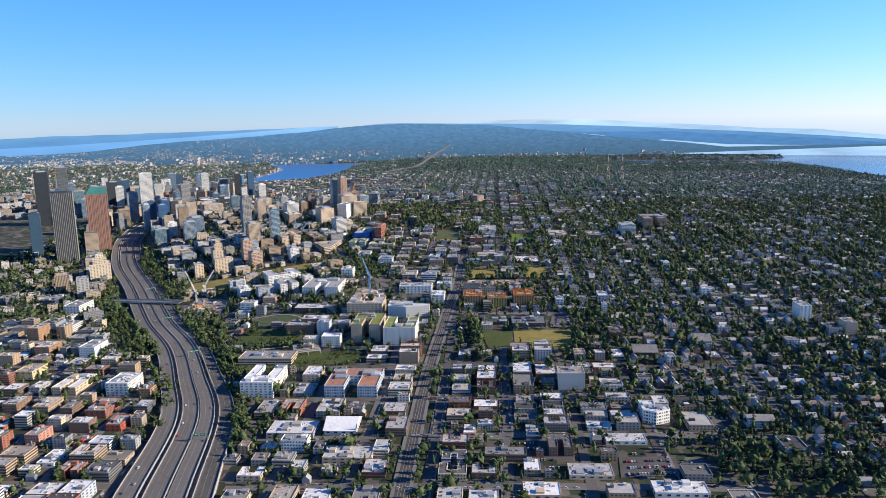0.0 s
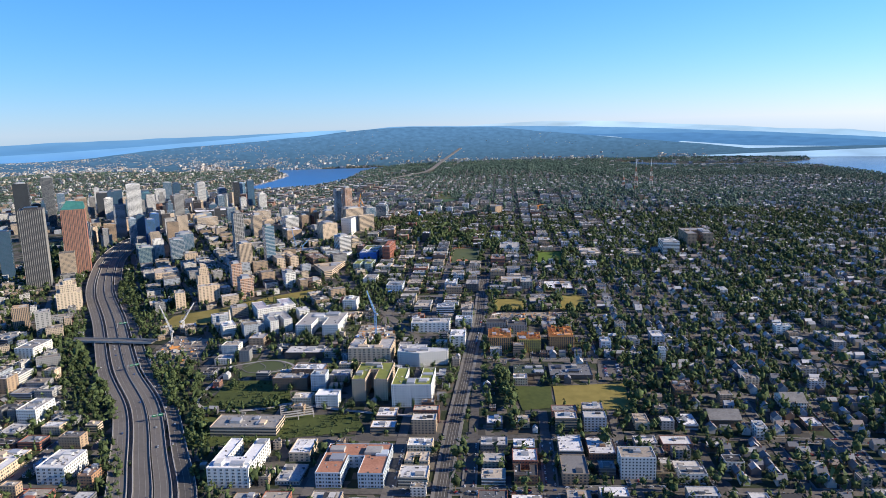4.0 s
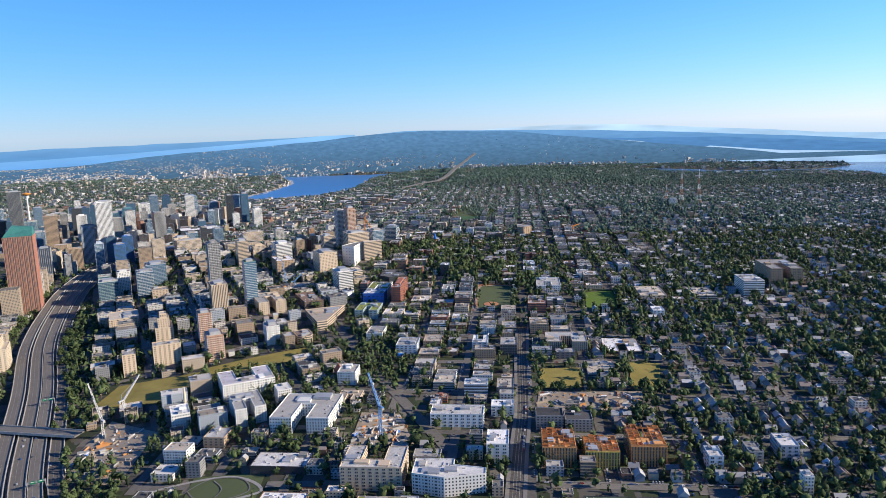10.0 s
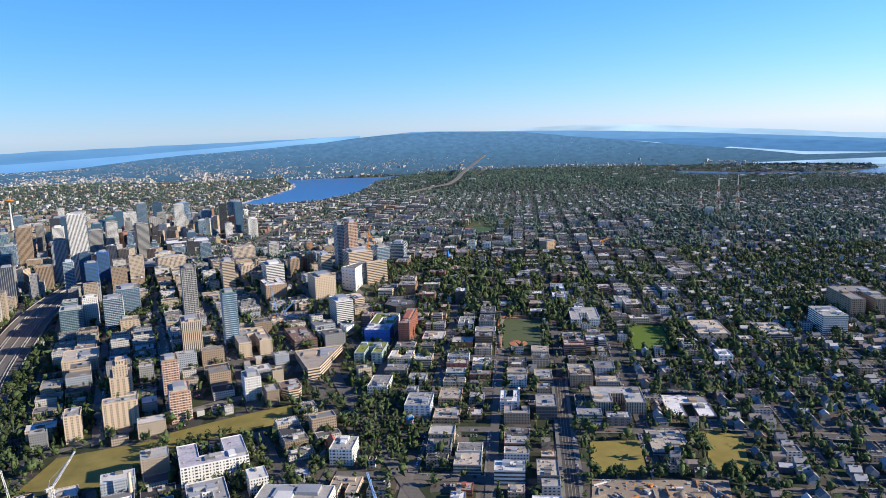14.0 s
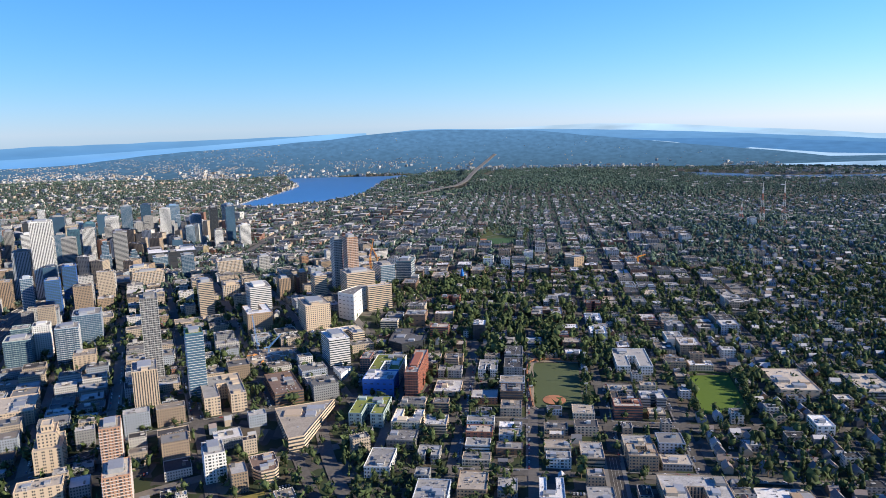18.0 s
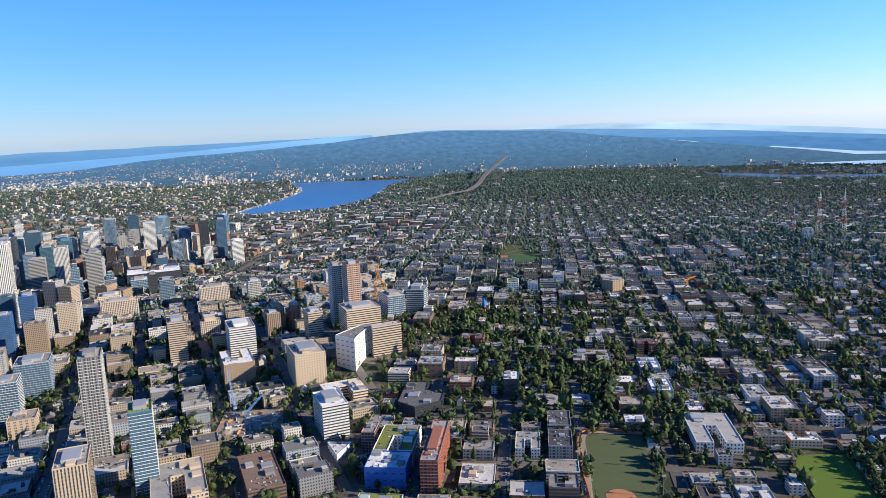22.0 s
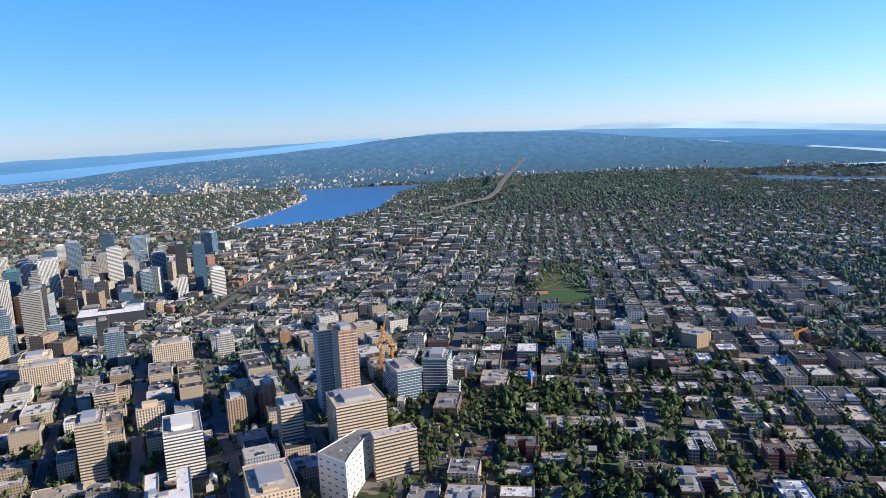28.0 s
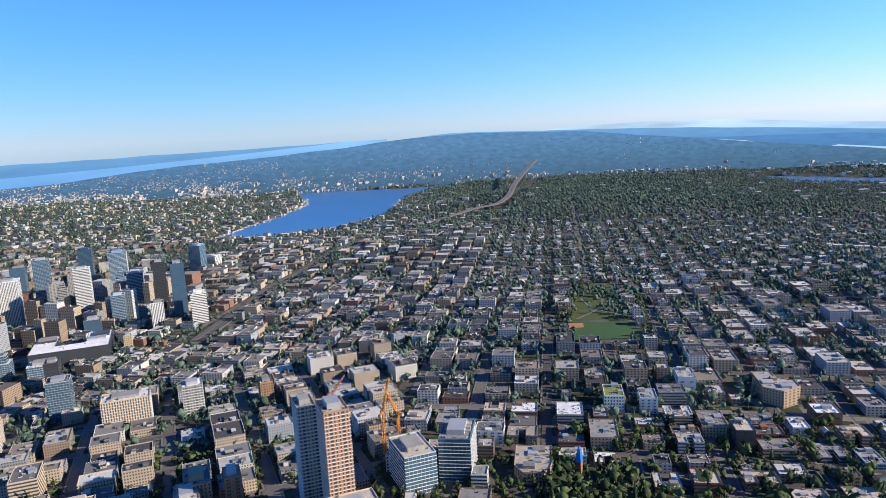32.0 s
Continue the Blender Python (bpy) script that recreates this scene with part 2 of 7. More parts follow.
def thing(name, x, y, z, turn, label, category, group="", kind=""):
    ob = new(name)
    ob.location, ob.rotation_euler = (x, y, z), (0, 0, radians(turn))
    ob.empty_display_size = 1
    return tagged(ob, label, category, group, kind)


def add_box(v, f, x0, y0, z0, x1, y1, z1, bottom=False):
    b = len(v)
    v += [(x0, y0, z0), (x1, y0, z0), (x1, y1, z0), (x0, y1, z0), (x0, y0, z1), (x1, y0, z1), (x1, y1, z1), (x0, y1, z1)]
    f += [(b, b + 1, b + 5, b + 4), (b + 1, b + 2, b + 6, b + 5), (b + 2, b + 3, b + 7, b + 6), (b + 3, b, b + 4, b + 7), (b + 4, b + 5, b + 6, b + 7)]
    if bottom:
        f.append((b + 3, b + 2, b + 1, b))


def mesh_of(name, v, f, material):
    me = bpy.data.meshes.new(name)
    me.from_pydata(v, [], f)
    me.materials.append(material)
    return me


# ground sheet, fine near the path and coarser away from it
def spread(lo, a, b, hi, step):
    mid = list(np.arange(a, b + 1, step))
    left, right, s = [], [], step
    p = a
    while p > lo:
        s *= 1.35
        p -= s
        left.append(max(p, lo))
    s, p = step, mid[-1]
    while p < hi:
        s *= 1.35
        p += s
        right.append(min(p, hi))
    return np.array(left[::-1] + mid + right)


gx = spread(-9000, -1000, 1300, 9000, 20)
gy = spread(-2500, 300, 3300, 3301, 20)
gy = np.concatenate([gy[gy < 3300], np.arange(3300, 4721, 30)])
XX, YY = np.meshgrid(gx, gy)
ZZ = land_z(XX, YY)
nx, ny = len(gx), len(gy)
idx = np.arange(nx * ny).reshape(ny, nx)
quads = np.stack([idx[:-1, :-1], idx[:-1, 1:], idx[1:, 1:], idx[1:, :-1]], -1).reshape(-1, 4)
GROUND = mat("city_ground", (0.022, 0.030, 0.014), 0.95, 0, 0.4, 0.14, 0.03, tint=(0.08, 0.075, 0.065), who="none")
gn, gl = GROUND.node_tree.nodes, GROUND.node_tree.links
spot, turned = gn.new("ShaderNodeNewGeometry"), gn.new("ShaderNodeMapping")
turned.inputs["Rotation"].default_value = (0, 0, radians(10))
turned.inputs["Scale"].default_value = (1 / 10.0, 1 / 13.0, 0)
gl.new(spot.outputs["Position"], turned.inputs["Vector"])
lots = gn.new("ShaderNodeTexVoronoi")
lots.distance = "CHEBYCHEV"
lots.inputs["Scale"].default_value = 1.0
gl.new(turned.outputs[0], lots.inputs["Vector"])
split = gn.new("ShaderNodeSeparateColor")
gl.new(lots.outputs["Color"], split.inputs[0])
yards = gn.new("ShaderNodeValToRGB")
yards.color_ramp.interpolation = "CONSTANT"
for at, col in ((0.0, (0.020, 0.036, 0.011)), (0.28, (0.115, 0.107, 0.096)), (0.48, (0.034, 0.055, 0.018)), (0.68, (0.185, 0.168, 0.142)), (0.79, (0.105, 0.082, 0.058)), (0.86, (0.066, 0.063, 0.060))):
    stop = yards.color_ramp.elements.new(at) if at else yards.color_ramp.elements[0]
    stop.color = (*col, 1)
gl.new(split.outputs[0], yards.inputs["Fac"])
blend = gn.new("ShaderNodeMix")
blend.data_type = "RGBA"
blend.inputs["Factor"].default_value = 0.72
gl.new(GROUND.node_tree.nodes["Principled BSDF"].inputs["Base Color"].links[0].from_socket, blend.inputs["A"])
gl.new(yards.outputs["Color"], blend.inputs["B"])
gl.new(blend.outputs["Result"], GROUND.node_tree.nodes["Principled BSDF"].inputs["Base Color"])
ground = mesh_object("ground", np.stack([XX, YY, ZZ], -1).reshape(-1, 3).tolist(), quads.tolist(), GROUND, smooth=True)
tagged(ground, "city ground of worn paving, earth and thin grass", "ground", kind="structure")

lake = mesh_object("water", [(float(a), float(b), 35.0) for a, b in zip(LAKE_X, LAKE_Y)], [tuple(range(len(LAKE_X)))], LAKE)
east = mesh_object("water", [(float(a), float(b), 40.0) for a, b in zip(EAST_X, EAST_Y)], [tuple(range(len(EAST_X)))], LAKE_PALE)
tagged(east, "broad pale lake beyond the wooded hill", "lake", kind="structure")
tagged(lake, "deep blue lake between the city and wooded hills", "lake", kind="structure")


# ---- distance: hills, sound and mountains, all far behind the rest ----
MIDWAY, START = Vector((2, 798, 307)), Vector((-7, -3, 284))


def drawn_in(p):
    """Brings a far point nearer along the line of sight, so that the distance bends round the city."""
    flat, far = Vector((p.x, p.y, MIDWAY.z)), 4660 + 0.9 * (p.y - 4660)
    lo, hi = 0.4, 1.0
    for _ in range(22):
        k = (lo + hi) / 2
        q = MIDWAY + (flat - MIDWAY) * k - START
        if q.xy.length > far:
            hi = k
        else:
            lo = k
    return MIDWAY + (p - MIDWAY) * lo


def curtain(name, y0, y1, low, high, x0, x1, step, material, label, jag=0.0, seed=0.0):
    """A far slope from height low(x) at y0 to high(x) at y1, its crest uneven by jag."""
    v, f = [], []
    xs = np.arange(x0, x1 + step, step)
    rows = 7
    for i, x in enumerate(xs):
        top = high(x) + jag * (noise.noise((x * 0.0016, seed, 0)) + 0.5 * noise.noise((x * 0.006, seed, 3)))
        for k in range(rows):
            s = k / (rows - 1)
            v.append(tuple(drawn_in(Vector((x, y0 + (y1 - y0) * s, low(x) + (top - low(x)) * s)))))
        if i:
            b = i * rows
            f += [(b - rows + k, b + k, b + k + 1, b - rows + k + 1) for k in range(rows - 1)]
    return tagged(mesh_object(name, v, f, material, smooth=True), label, "backdrop", kind="structure")


def crest(x):
    """Height of the horizon behind everything."""
    return float(np.interp(x, (-6000, -2104, -1512, -911, -421, 206, 816, 1293, 1933, 2585, 3500, 4500, 6000), (110, 240, 249, 264, 276, 281, 266, 252, 220, 178, 118, 30, -140)))


def hill_crest(x):
    return float(np.interp(x, (-6000, -2120, -1816, -1508, -1212, -915, -423, -247, -83, 206, 816, 1345, 1673, 2136, 2593, 4500, 6000), (60, 122, 136, 168, 190, 205, 234, 252, 268, 274, 258, 196, 158, 115, 60, 30, 25)))


def back_crest(x):
    return float(np.interp(x, (700, 1100, 1345, 1704, 2199, 2587, 3500, 4500, 6000), (246, 222, 200, 190, 180, 150, 92, 0, -170)))


def strait(x):
    return float(np.interp(x, (1345, 1500, 1646, 1720, 2000, 2100, 2176, 2593, 3500, 6000), (186, 181, 167, 148, 112, 124, 117, 78, 40, 30)))


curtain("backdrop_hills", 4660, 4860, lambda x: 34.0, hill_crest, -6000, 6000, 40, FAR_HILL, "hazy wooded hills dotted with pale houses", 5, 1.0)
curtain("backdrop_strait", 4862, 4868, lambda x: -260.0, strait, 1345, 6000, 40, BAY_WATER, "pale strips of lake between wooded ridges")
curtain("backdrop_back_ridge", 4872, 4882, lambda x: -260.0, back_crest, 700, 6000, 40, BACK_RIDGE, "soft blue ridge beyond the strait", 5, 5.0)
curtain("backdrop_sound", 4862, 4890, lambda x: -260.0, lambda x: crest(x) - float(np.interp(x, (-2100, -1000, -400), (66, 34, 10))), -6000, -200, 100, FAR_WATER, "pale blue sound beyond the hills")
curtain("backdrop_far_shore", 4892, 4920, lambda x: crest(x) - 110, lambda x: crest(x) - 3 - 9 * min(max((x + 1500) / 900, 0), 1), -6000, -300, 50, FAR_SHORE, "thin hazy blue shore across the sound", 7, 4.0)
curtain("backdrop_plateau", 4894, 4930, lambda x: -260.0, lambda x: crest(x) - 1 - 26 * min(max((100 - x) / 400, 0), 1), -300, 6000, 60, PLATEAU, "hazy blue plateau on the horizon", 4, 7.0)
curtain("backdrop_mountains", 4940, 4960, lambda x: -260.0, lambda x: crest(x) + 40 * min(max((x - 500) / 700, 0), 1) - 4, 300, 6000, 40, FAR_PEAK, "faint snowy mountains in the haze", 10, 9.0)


# pale houses and blocks on the far hills, thickest low down and in clusters
hrng = random.Random(41)
FAR_TOWN = []
for _ in range(26000):
    x, up = hrng.uniform(-2700, 2300), hrng.random() ** 1.3
    patchy = noise.noise((x * 0.0042, up * 5.0, 2.0)) + 0.6 * noise.noise((x * 0.016, up * 16.0, 6.0))
    chance = float(np.interp(x, (-2700, -1900, -1100, -800, 100, 500, 760, 1250, 1500, 2300), (0.3, 0.75, 0.7, 0.5, 0.38, 0.26, 0.34, 0.30, 0.10, 0.05)))
    if x > 420:
        chance *= 1.7 if up < 0.14 else 0.10
    elif up > 0.4:
        chance *= 0.55 if x < -700 else 0.16
    if hrng.random() > chance * min(max(0.55 + 1.5 * patchy, 0.0), 1.5):
        continue
    top = hill_crest(x)
    p = drawn_in(Vector((x, 4660 + 200 * up, 34 + (top - 34) * up * 0.97)))
    FAR_TOWN.append((p, hrng.random()))


# ---- occupancy of the plan, in 4 m cells ----
OX, OY, CELL = -1400, 200, 4
taken = np.zeros((1150, 750), bool)


def mark(x, y, w, d, turn, grow=1.5):
    """Marks a turned rectangle as built over."""
    c, s = math.cos(radians(turn)), math.sin(radians(turn))
    r = math.hypot(w, d) / 2 + grow
    i0, i1 = int((y - r - OY) / CELL), int((y + r - OY) / CELL) + 1
    j0, j1 = int((x - r - OX) / CELL), int((x + r - OX) / CELL) + 1
    i0, j0, i1, j1 = max(i0, 0), max(j0, 0), min(i1, taken.shape[0]), min(j1, taken.shape[1])
    if i0 >= i1 or j0 >= j1:
        return
    yy, xx = np.mgrid[i0:i1, j0:j1]
    dx, dy = OX + (xx + 0.5) * CELL - x, OY + (yy + 0.5) * CELL - y
    a, b = dx * c + dy * s, -dx * s + dy * c
    taken[i0:i1, j0:j1] |= (abs(a) < w / 2 + grow) & (abs(b) < d / 2 + grow)


def mark_poly(xs, ys):
    yy, xx = np.mgrid[0:taken.shape[0], 0:taken.shape[1]]
    taken[inside(OX + (xx + 0.5) * CELL, OY + (yy + 0.5) * CELL, xs, ys)] = True


def is_free(x, y, w, d, turn):
    c, s = math.cos(radians(turn)), math.sin(radians(turn))
    for a in np.linspace(-0.5, 0.5, max(2, int(w / 4) + 1)):
        for b in np.linspace(-0.5, 0.5, max(2, int(d / 4) + 1)):
            px, py = x + a * w * c - b * d * s, y + a * w * s + b * d * c
            i, j = int((py - OY) / CELL), int((px - OX) / CELL)
            if not (0 <= i < taken.shape[0] and 0 <= j < taken.shape[1]) or taken[i, j]:
                return False
    return True


# ---- roads ----
def resample(points, step):
    pts = [Vector(p) for p in points]
    out = []
    for i in range(len(pts) - 1):
        p0, p1, p2, p3 = pts[max(i - 1, 0)], pts[i], pts[i + 1], pts[min(i + 2, len(pts) - 1)]
        n = max(1, int((p2 - p1).length / step))
        for k in range(n):
            t = k / n
            out.append(0.5 * ((2 * p1) + (p2 - p0) * t + (2 * p0 - 5 * p1 + 4 * p2 - p3) * t * t + (3 * p1 - p0 - 3 * p2 + p3) * t ** 3))
    out.append(pts[-1])
    return out


def side(line, i):
    d = (line[min(i + 1, len(line) - 1)] - line[max(i - 1, 0)])
    return Vector((d.y, -d.x)).normalized()


def ribbon(name, line, a, b, lift, material, label="", category="", kind="structure", height=None, parent=None, thick=0.0, squeeze=None):
    """A strip from offset a to b along a line, lying lift above the ground (or at its own heights)."""
    v, f = [], []
    for i, p in enumerate(line):
        n = side(line, i)
        for o in (a, b):
            q = Vector(p.xy) + n * o * (squeeze[i] if squeeze else 1.0)
            z = height[i] if height is not None else gz(q.x, q.y)
            v.append((q.x, q.y, z + lift))
        if i:
            k = 2 * i
            f.append((k - 2, k - 1, k + 1, k))
    if thick:
        n0 = len(v)
        v += [(x, y, z - thick) for x, y, z in v]
        for i in range(1, len(line)):
            k = 2 * i
            f += [(k - 2, k, n0 + k, n0 + k - 2), (k + 1, k - 1, n0 + k - 1, n0 + k + 1)]
        f += [(0, n0, n0 + 1, 1), (n0 - 2, n0 - 1, 2 * n0 - 1, 2 * n0 - 2)]
    ob = mesh_object(name, v, f, material, parent)
    if label:
        tagged(ob, label, category, kind=kind)
    return ob


def wall_along(name, line, off, thick, low, high, material, parent, height, squeeze=None):
    v, f = [], []
    for i, p in enumerate(line):
        n = side(line, i)
        at = off * (squeeze[i] if squeeze else 1.0)
        q0, q1 = Vector(p.xy) + n * at, Vector(p.xy) + n * (at + thick)
        z = height[i]
        v += [(q0.x, q0.y, z + low), (q0.x, q0.y, z + high), (q1.x, q1.y, z + high), (q1.x, q1.y, z + low)]
        if i:
            k = 4 * i
            f += [(k - 4 + j, k + j, k + j + 1, k - 3 + j) for j in range(3)]
    return mesh_object(name, v, f, material, parent)


free_line = resample([(-140, 250), (-150, 380), (-156, 480), (-162, 600), (-188, 690), (-222, 788), (-276, 897), (-352, 1085), (-428, 1260), (-490, 1445), (-520, 1570), (-525, 1700), (-490, 1830)], 12)
free_z = [gz(p.x, p.y) + 3.2 for p in free_line]
free_z = list(np.convolve(np.pad(free_z, 6, mode="edge"), np.ones(13) / 13, "valid"))
free_wide = [float(np.interp(p.y, (480, 600, 720, 850), (1.15, 1.05, 0.92, 0.85))) for p in free_line]
freeway = tagged(new("road_freeway"), "wide concrete freeway of four carriageways between retaining walls", "freeway", kind="structure")
for a, b in ((-31, -18), (-13.5, -1), (0.5, 12), (16.5, 28)):
    ribbon("carriageway", free_line, a, b, 0, FREEWAY, height=free_z, parent=freeway, thick=0.6, squeeze=free_wide)
    for o in (a + 0.4, b - 0.7):
        ribbon("edge_line", free_line, o, o + 0.16, 0.05, PAINT, height=free_z, parent=freeway, squeeze=free_wide)
    for o in (a + 4.2, a + 8.4):
        ribbon("lane_line", free_line, o, o + 0.12, 0.05, PAINT, height=free_z, parent=freeway, squeeze=free_wide)
ribbon("slot_floor", free_line, -32, 29, -2.4, ASPHALT, height=free_z, parent=freeway, squeeze=free_wide)
for o in (-31.6, -18, -14, -0.9, 12, 16, 28):
    wall_along("barrier", free_line, o, 0.5, -4.6, 0.9, CONCRETE, freeway, free_z, free_wide)
for i, p in enumerate(free_line):
    n = side(free_line, i)
    mark(p.x - n.x * 2, p.y - n.y * 2, 14, 60, math.degrees(math.atan2(-n.x, n.y)), 2)

north_line = resample([(-300, 2060), (-286, 2200), (-270, 2374), (-245, 2474), (-228, 2624), (-209, 2745), (-150, 2900), (-20, 3140), (120, 3300), (232, 3420), (328, 3900), (436, 4350), (525, 4680)], 25)
north_z = [gz(p.x, p.y) + 2 if p.y < 3140 else np.interp(p.y, [3140, 3420, 3900, 4350, 4680], [gz(-20, 3140) + 2, 84, 92, 112, 135]) for p in north_line]
north = tagged(new("road_north_freeway"), "freeway running north to a high bridge", "freeway", kind="structure")
cut = next(i for i, p in enumerate(north_line) if p.y > 3050)
for piece, level, surface in ((north_line[:cut + 1], north_z[:cut + 1], FREEWAY), (north_line[cut:], north_z[cut:], PAVING)):
    ribbon("carriageway", piece, -9.5, -0.8, 0, surface, height=level, parent=north, thick=2.0)
    ribbon("carriageway", piece, 0.8, 9.5, 0, surface, height=level, parent=north, thick=2.0)
for i in range(0, len(north_line), 4):
    p = north_line[i]
    if 3200 < p.y < 3420:
        v, f = [], []
        add_box(v, f, p.x - 1.2, p.y - 1.2, 30, p.x + 1.2, p.y + 1.2, north_z[i] - 1.9)
        mesh_object("pier", v, f, CONCRETE, north)
for i, p in enumerate(north_line):
    mark(p.x, p.y, 22, 26, 0, 0)

# overpass
op = tagged(new("overpass"), "grey concrete overpass crossing the freeway", "bridge", kind="structure")
op_line = resample([(-374, 1003), (-345, 995), (-310, 984), (-268, 971)], 8)
op_z = list(np.linspace(47.5, 49.5, len(op_line)))
ribbon("deck", op_line, -6, 6, 0, PAVING, height=op_z, parent=op, thick=1.3)
for o in (-6.3, 5.9):
    wall_along("parapet", op_line, o, 0.4, -1.2, 1.1, CONCRETE, op, op_z)
for k in (3, 6, 9):
    if k < len(op_line):
        q = op_line[k]
        v, f = [], []
        add_box(v, f, q.x - 1, q.y - 3.5, 30, q.x + 1, q.y + 3.5, op_z[k] - 1.2)
        mesh_object("pier", v, f, CONCRETE, op)
mark(-320, 987, 112, 16, -17)

# street grids: the hill grid leans with the avenues, the old downtown grid turns the other way
GE, GW = -10.0, 20.0


def grid_xy(u, v, turn):
    c, s = math.cos(radians(turn)), math.sin(radians(turn))
    return u * c - v * s, u * s + v * c


def old_grid(x, y):
    """Whether a place lies in the turned downtown grid."""
    if y > 1960 + 0.35 * x or y < 930:
        return False
    return x < -30 - max(0, (1150 - y)) * 0.25 and x < 20


def in_view(x, y):
    return abs(x) < 0.72 * (y + 260) + 40 and y > 330


def street(turn, vertical, at, lo, hi, width, step=20):
    """A street of one grid, broken where it leaves its part of the city."""
    run, made = [], 0
    p = lo
    while p <= hi + step:
        u, v = (at, p) if vertical else (p, at)
        x, y = grid_xy(u, v, turn)
        ok = old_grid(x, y) == (turn == GW) and in_view(x, y) and y < 3150 and not wet(np.array([x]), np.array([y]))[0] and p <= hi
        i, j = int((y - OY) / CELL), int((x - OX) / CELL)
        if ok and 0 <= i < taken.shape[0] and 0 <= j < taken.shape[1] and pre_taken[i, j]:
            ok = False
        if ok:
            run.append(Vector((x, y)))
        elif len(run) > 2:
            ribbon("road", run, -width / 2, width / 2, 0.35, ASPHALT, "dark asphalt street with worn patches", "street")
            made += 1
            for k in range(len(run) - 1):
                m = (run[k] + run[k + 1]) / 2
                d = run[k + 1] - run[k]
                mark(m.x, m.y, d.length, width - 1, math.degrees(math.atan2(d.y, d.x)), 0)
            run = []
        else:
            run = []
        p += step


# ---- parks, fields and lots ----
def field(name, corners, material, label, lift=0.45, category="field"):
    xs, ys = [c[0] for c in corners], [c[1] for c in corners]
    n = 8
    v, f = [], []
    a, b, c, d = [Vector(p) for p in corners]
    for i in range(n + 1):
        for j in range(n + 1):
            s, t = i / n, j / n
            p = a * (1 - s) * (1 - t) + b * s * (1 - t) + c * s * t + d * (1 - s) * t
            v.append((p.x, p.y, gz(p.x, p.y) + lift))
    f = [(i * (n + 1) + j, (i + 1) * (n + 1) + j, (i + 1) * (n + 1) + j + 1, i * (n + 1) + j + 1) for i in range(n) for j in range(n)]
    mark_poly(np.array(xs), np.array(ys))
    return tagged(mesh_object(name, v, f, material), label, category, kind="structure")


field("grass_playing_field", [(140, 704), (203, 698), (213, 748), (148, 752)], DRY, "yellowed grass playing field with tree shadows")
field("grass_school_yard", [(112, 712), (138, 712), (146, 752), (112, 758)], GRASS, "green school yard shaded by trees", category="yard")
field("pavement_school_lot", [(192, 757), (226, 752), (242, 800), (206, 806)], ASPHALT, "school car park with planted strips", category="car park")
field("sports_field", [(236, 1204), (273, 1200), (292, 1280), (255, 1282)], TURF, "bright green soccer turf behind hedges")
field("ball_field", [(105, 1226), (144, 1222), (163, 1316), (120, 1321)], TURF_DULL, "dull green baseball turf with a clay infield")
field("grass_court_west", [(130, 982), (168, 979), (178, 1022), (141, 1026)], DRY, "dry yellow meadow beside the courthouse")
field("grass_court_east", [(212, 974), (238, 971), (257, 1022), (229, 1030)], DRY, "dry yellow meadow east of a parking deck")
field("dirt_court_lot", [(118, 938), (206, 928), (219, 964), (128, 974)], DIRT, "bare earth lot cleared for building", category="lot")
field("grass_terrace", [(-285, 1038), (-204, 1026), (-198, 1094), (-278, 1088)], DRY, "dry grass terrace on a cleared hillside")
field("grass_strip", [(-188, 1076), (-90, 1098), (-95, 1130), (-192, 1102)], DRY, "dry grass strip along a curving street")
field("playfield", [(130, 1886), (198, 1886), (206, 1946), (142, 1952)], TURF_DEEP, "deep green park playfield with an orange infield")
field("grass_park_lawn", [(176, 2085), (228, 2085), (240, 2175), (200, 2180)], GRASS, "park lawn with paths")
field("grass_park_mid", [(142, 1960), (206, 1952), (226, 2075), (172, 2078)], GRASS, "park lawn between trees")
field("dirt_site_west", [(-262, 905), (-205, 880), (-200, 962), (-252, 1000)], DIRT, "terraced earth building site", category="lot")
field("dirt_site_mid", [(-36, 893), (14, 893), (4, 945), (-28, 950)], DIRT, "earth excavation with piled material", category="lot")
field("dirt_hospital_site", [(-158, 1345), (-104, 1350), (-112, 1400), (-160, 1400)], DIRT, "excavated building pit beside the hospital", category="lot")
field("grass_bank", [(-168, 772), (-88, 766), (-96, 820), (-158, 836)], GRASS, "overgrown green bank inside a looping path")
field("grass_verge", [(-180, 700), (-20, 706), (-30, 735), (-170, 758)], GRASS, "green verge below the terrace wall")
field("pavement_warehouse_lot", [(161, 443), (203, 440), (211, 467), (169, 470)], ASPHALT, "asphalt car park between warehouses", category="car park")
disc = [(124 + 9.5 * math.cos(2 * math.pi * k / 24), 1238 + 9.5 * math.sin(2 * math.pi * k / 24)) for k in range(24)]
tagged(mesh_object("clay_infield", [(px, py, max(gz(px, py), gz(124, 1238)) + 0.6) for px, py in disc], [tuple(range(24))], CLAY), "round red clay infield", "infield", kind="structure")
ribbon("dirt_track", resample([(112, 1222), (104, 1228), (112, 1275), (121, 1320), (140, 1322), (164, 1318)], 5), -1.8, 1.8, 0.6, DIRT, "tan running path round the ball field", "path")
field("clay_park_infield", [(131, 1930), (150, 1930), (153, 1947), (138, 1950)], CLAY, "orange clay infield", 0.55)

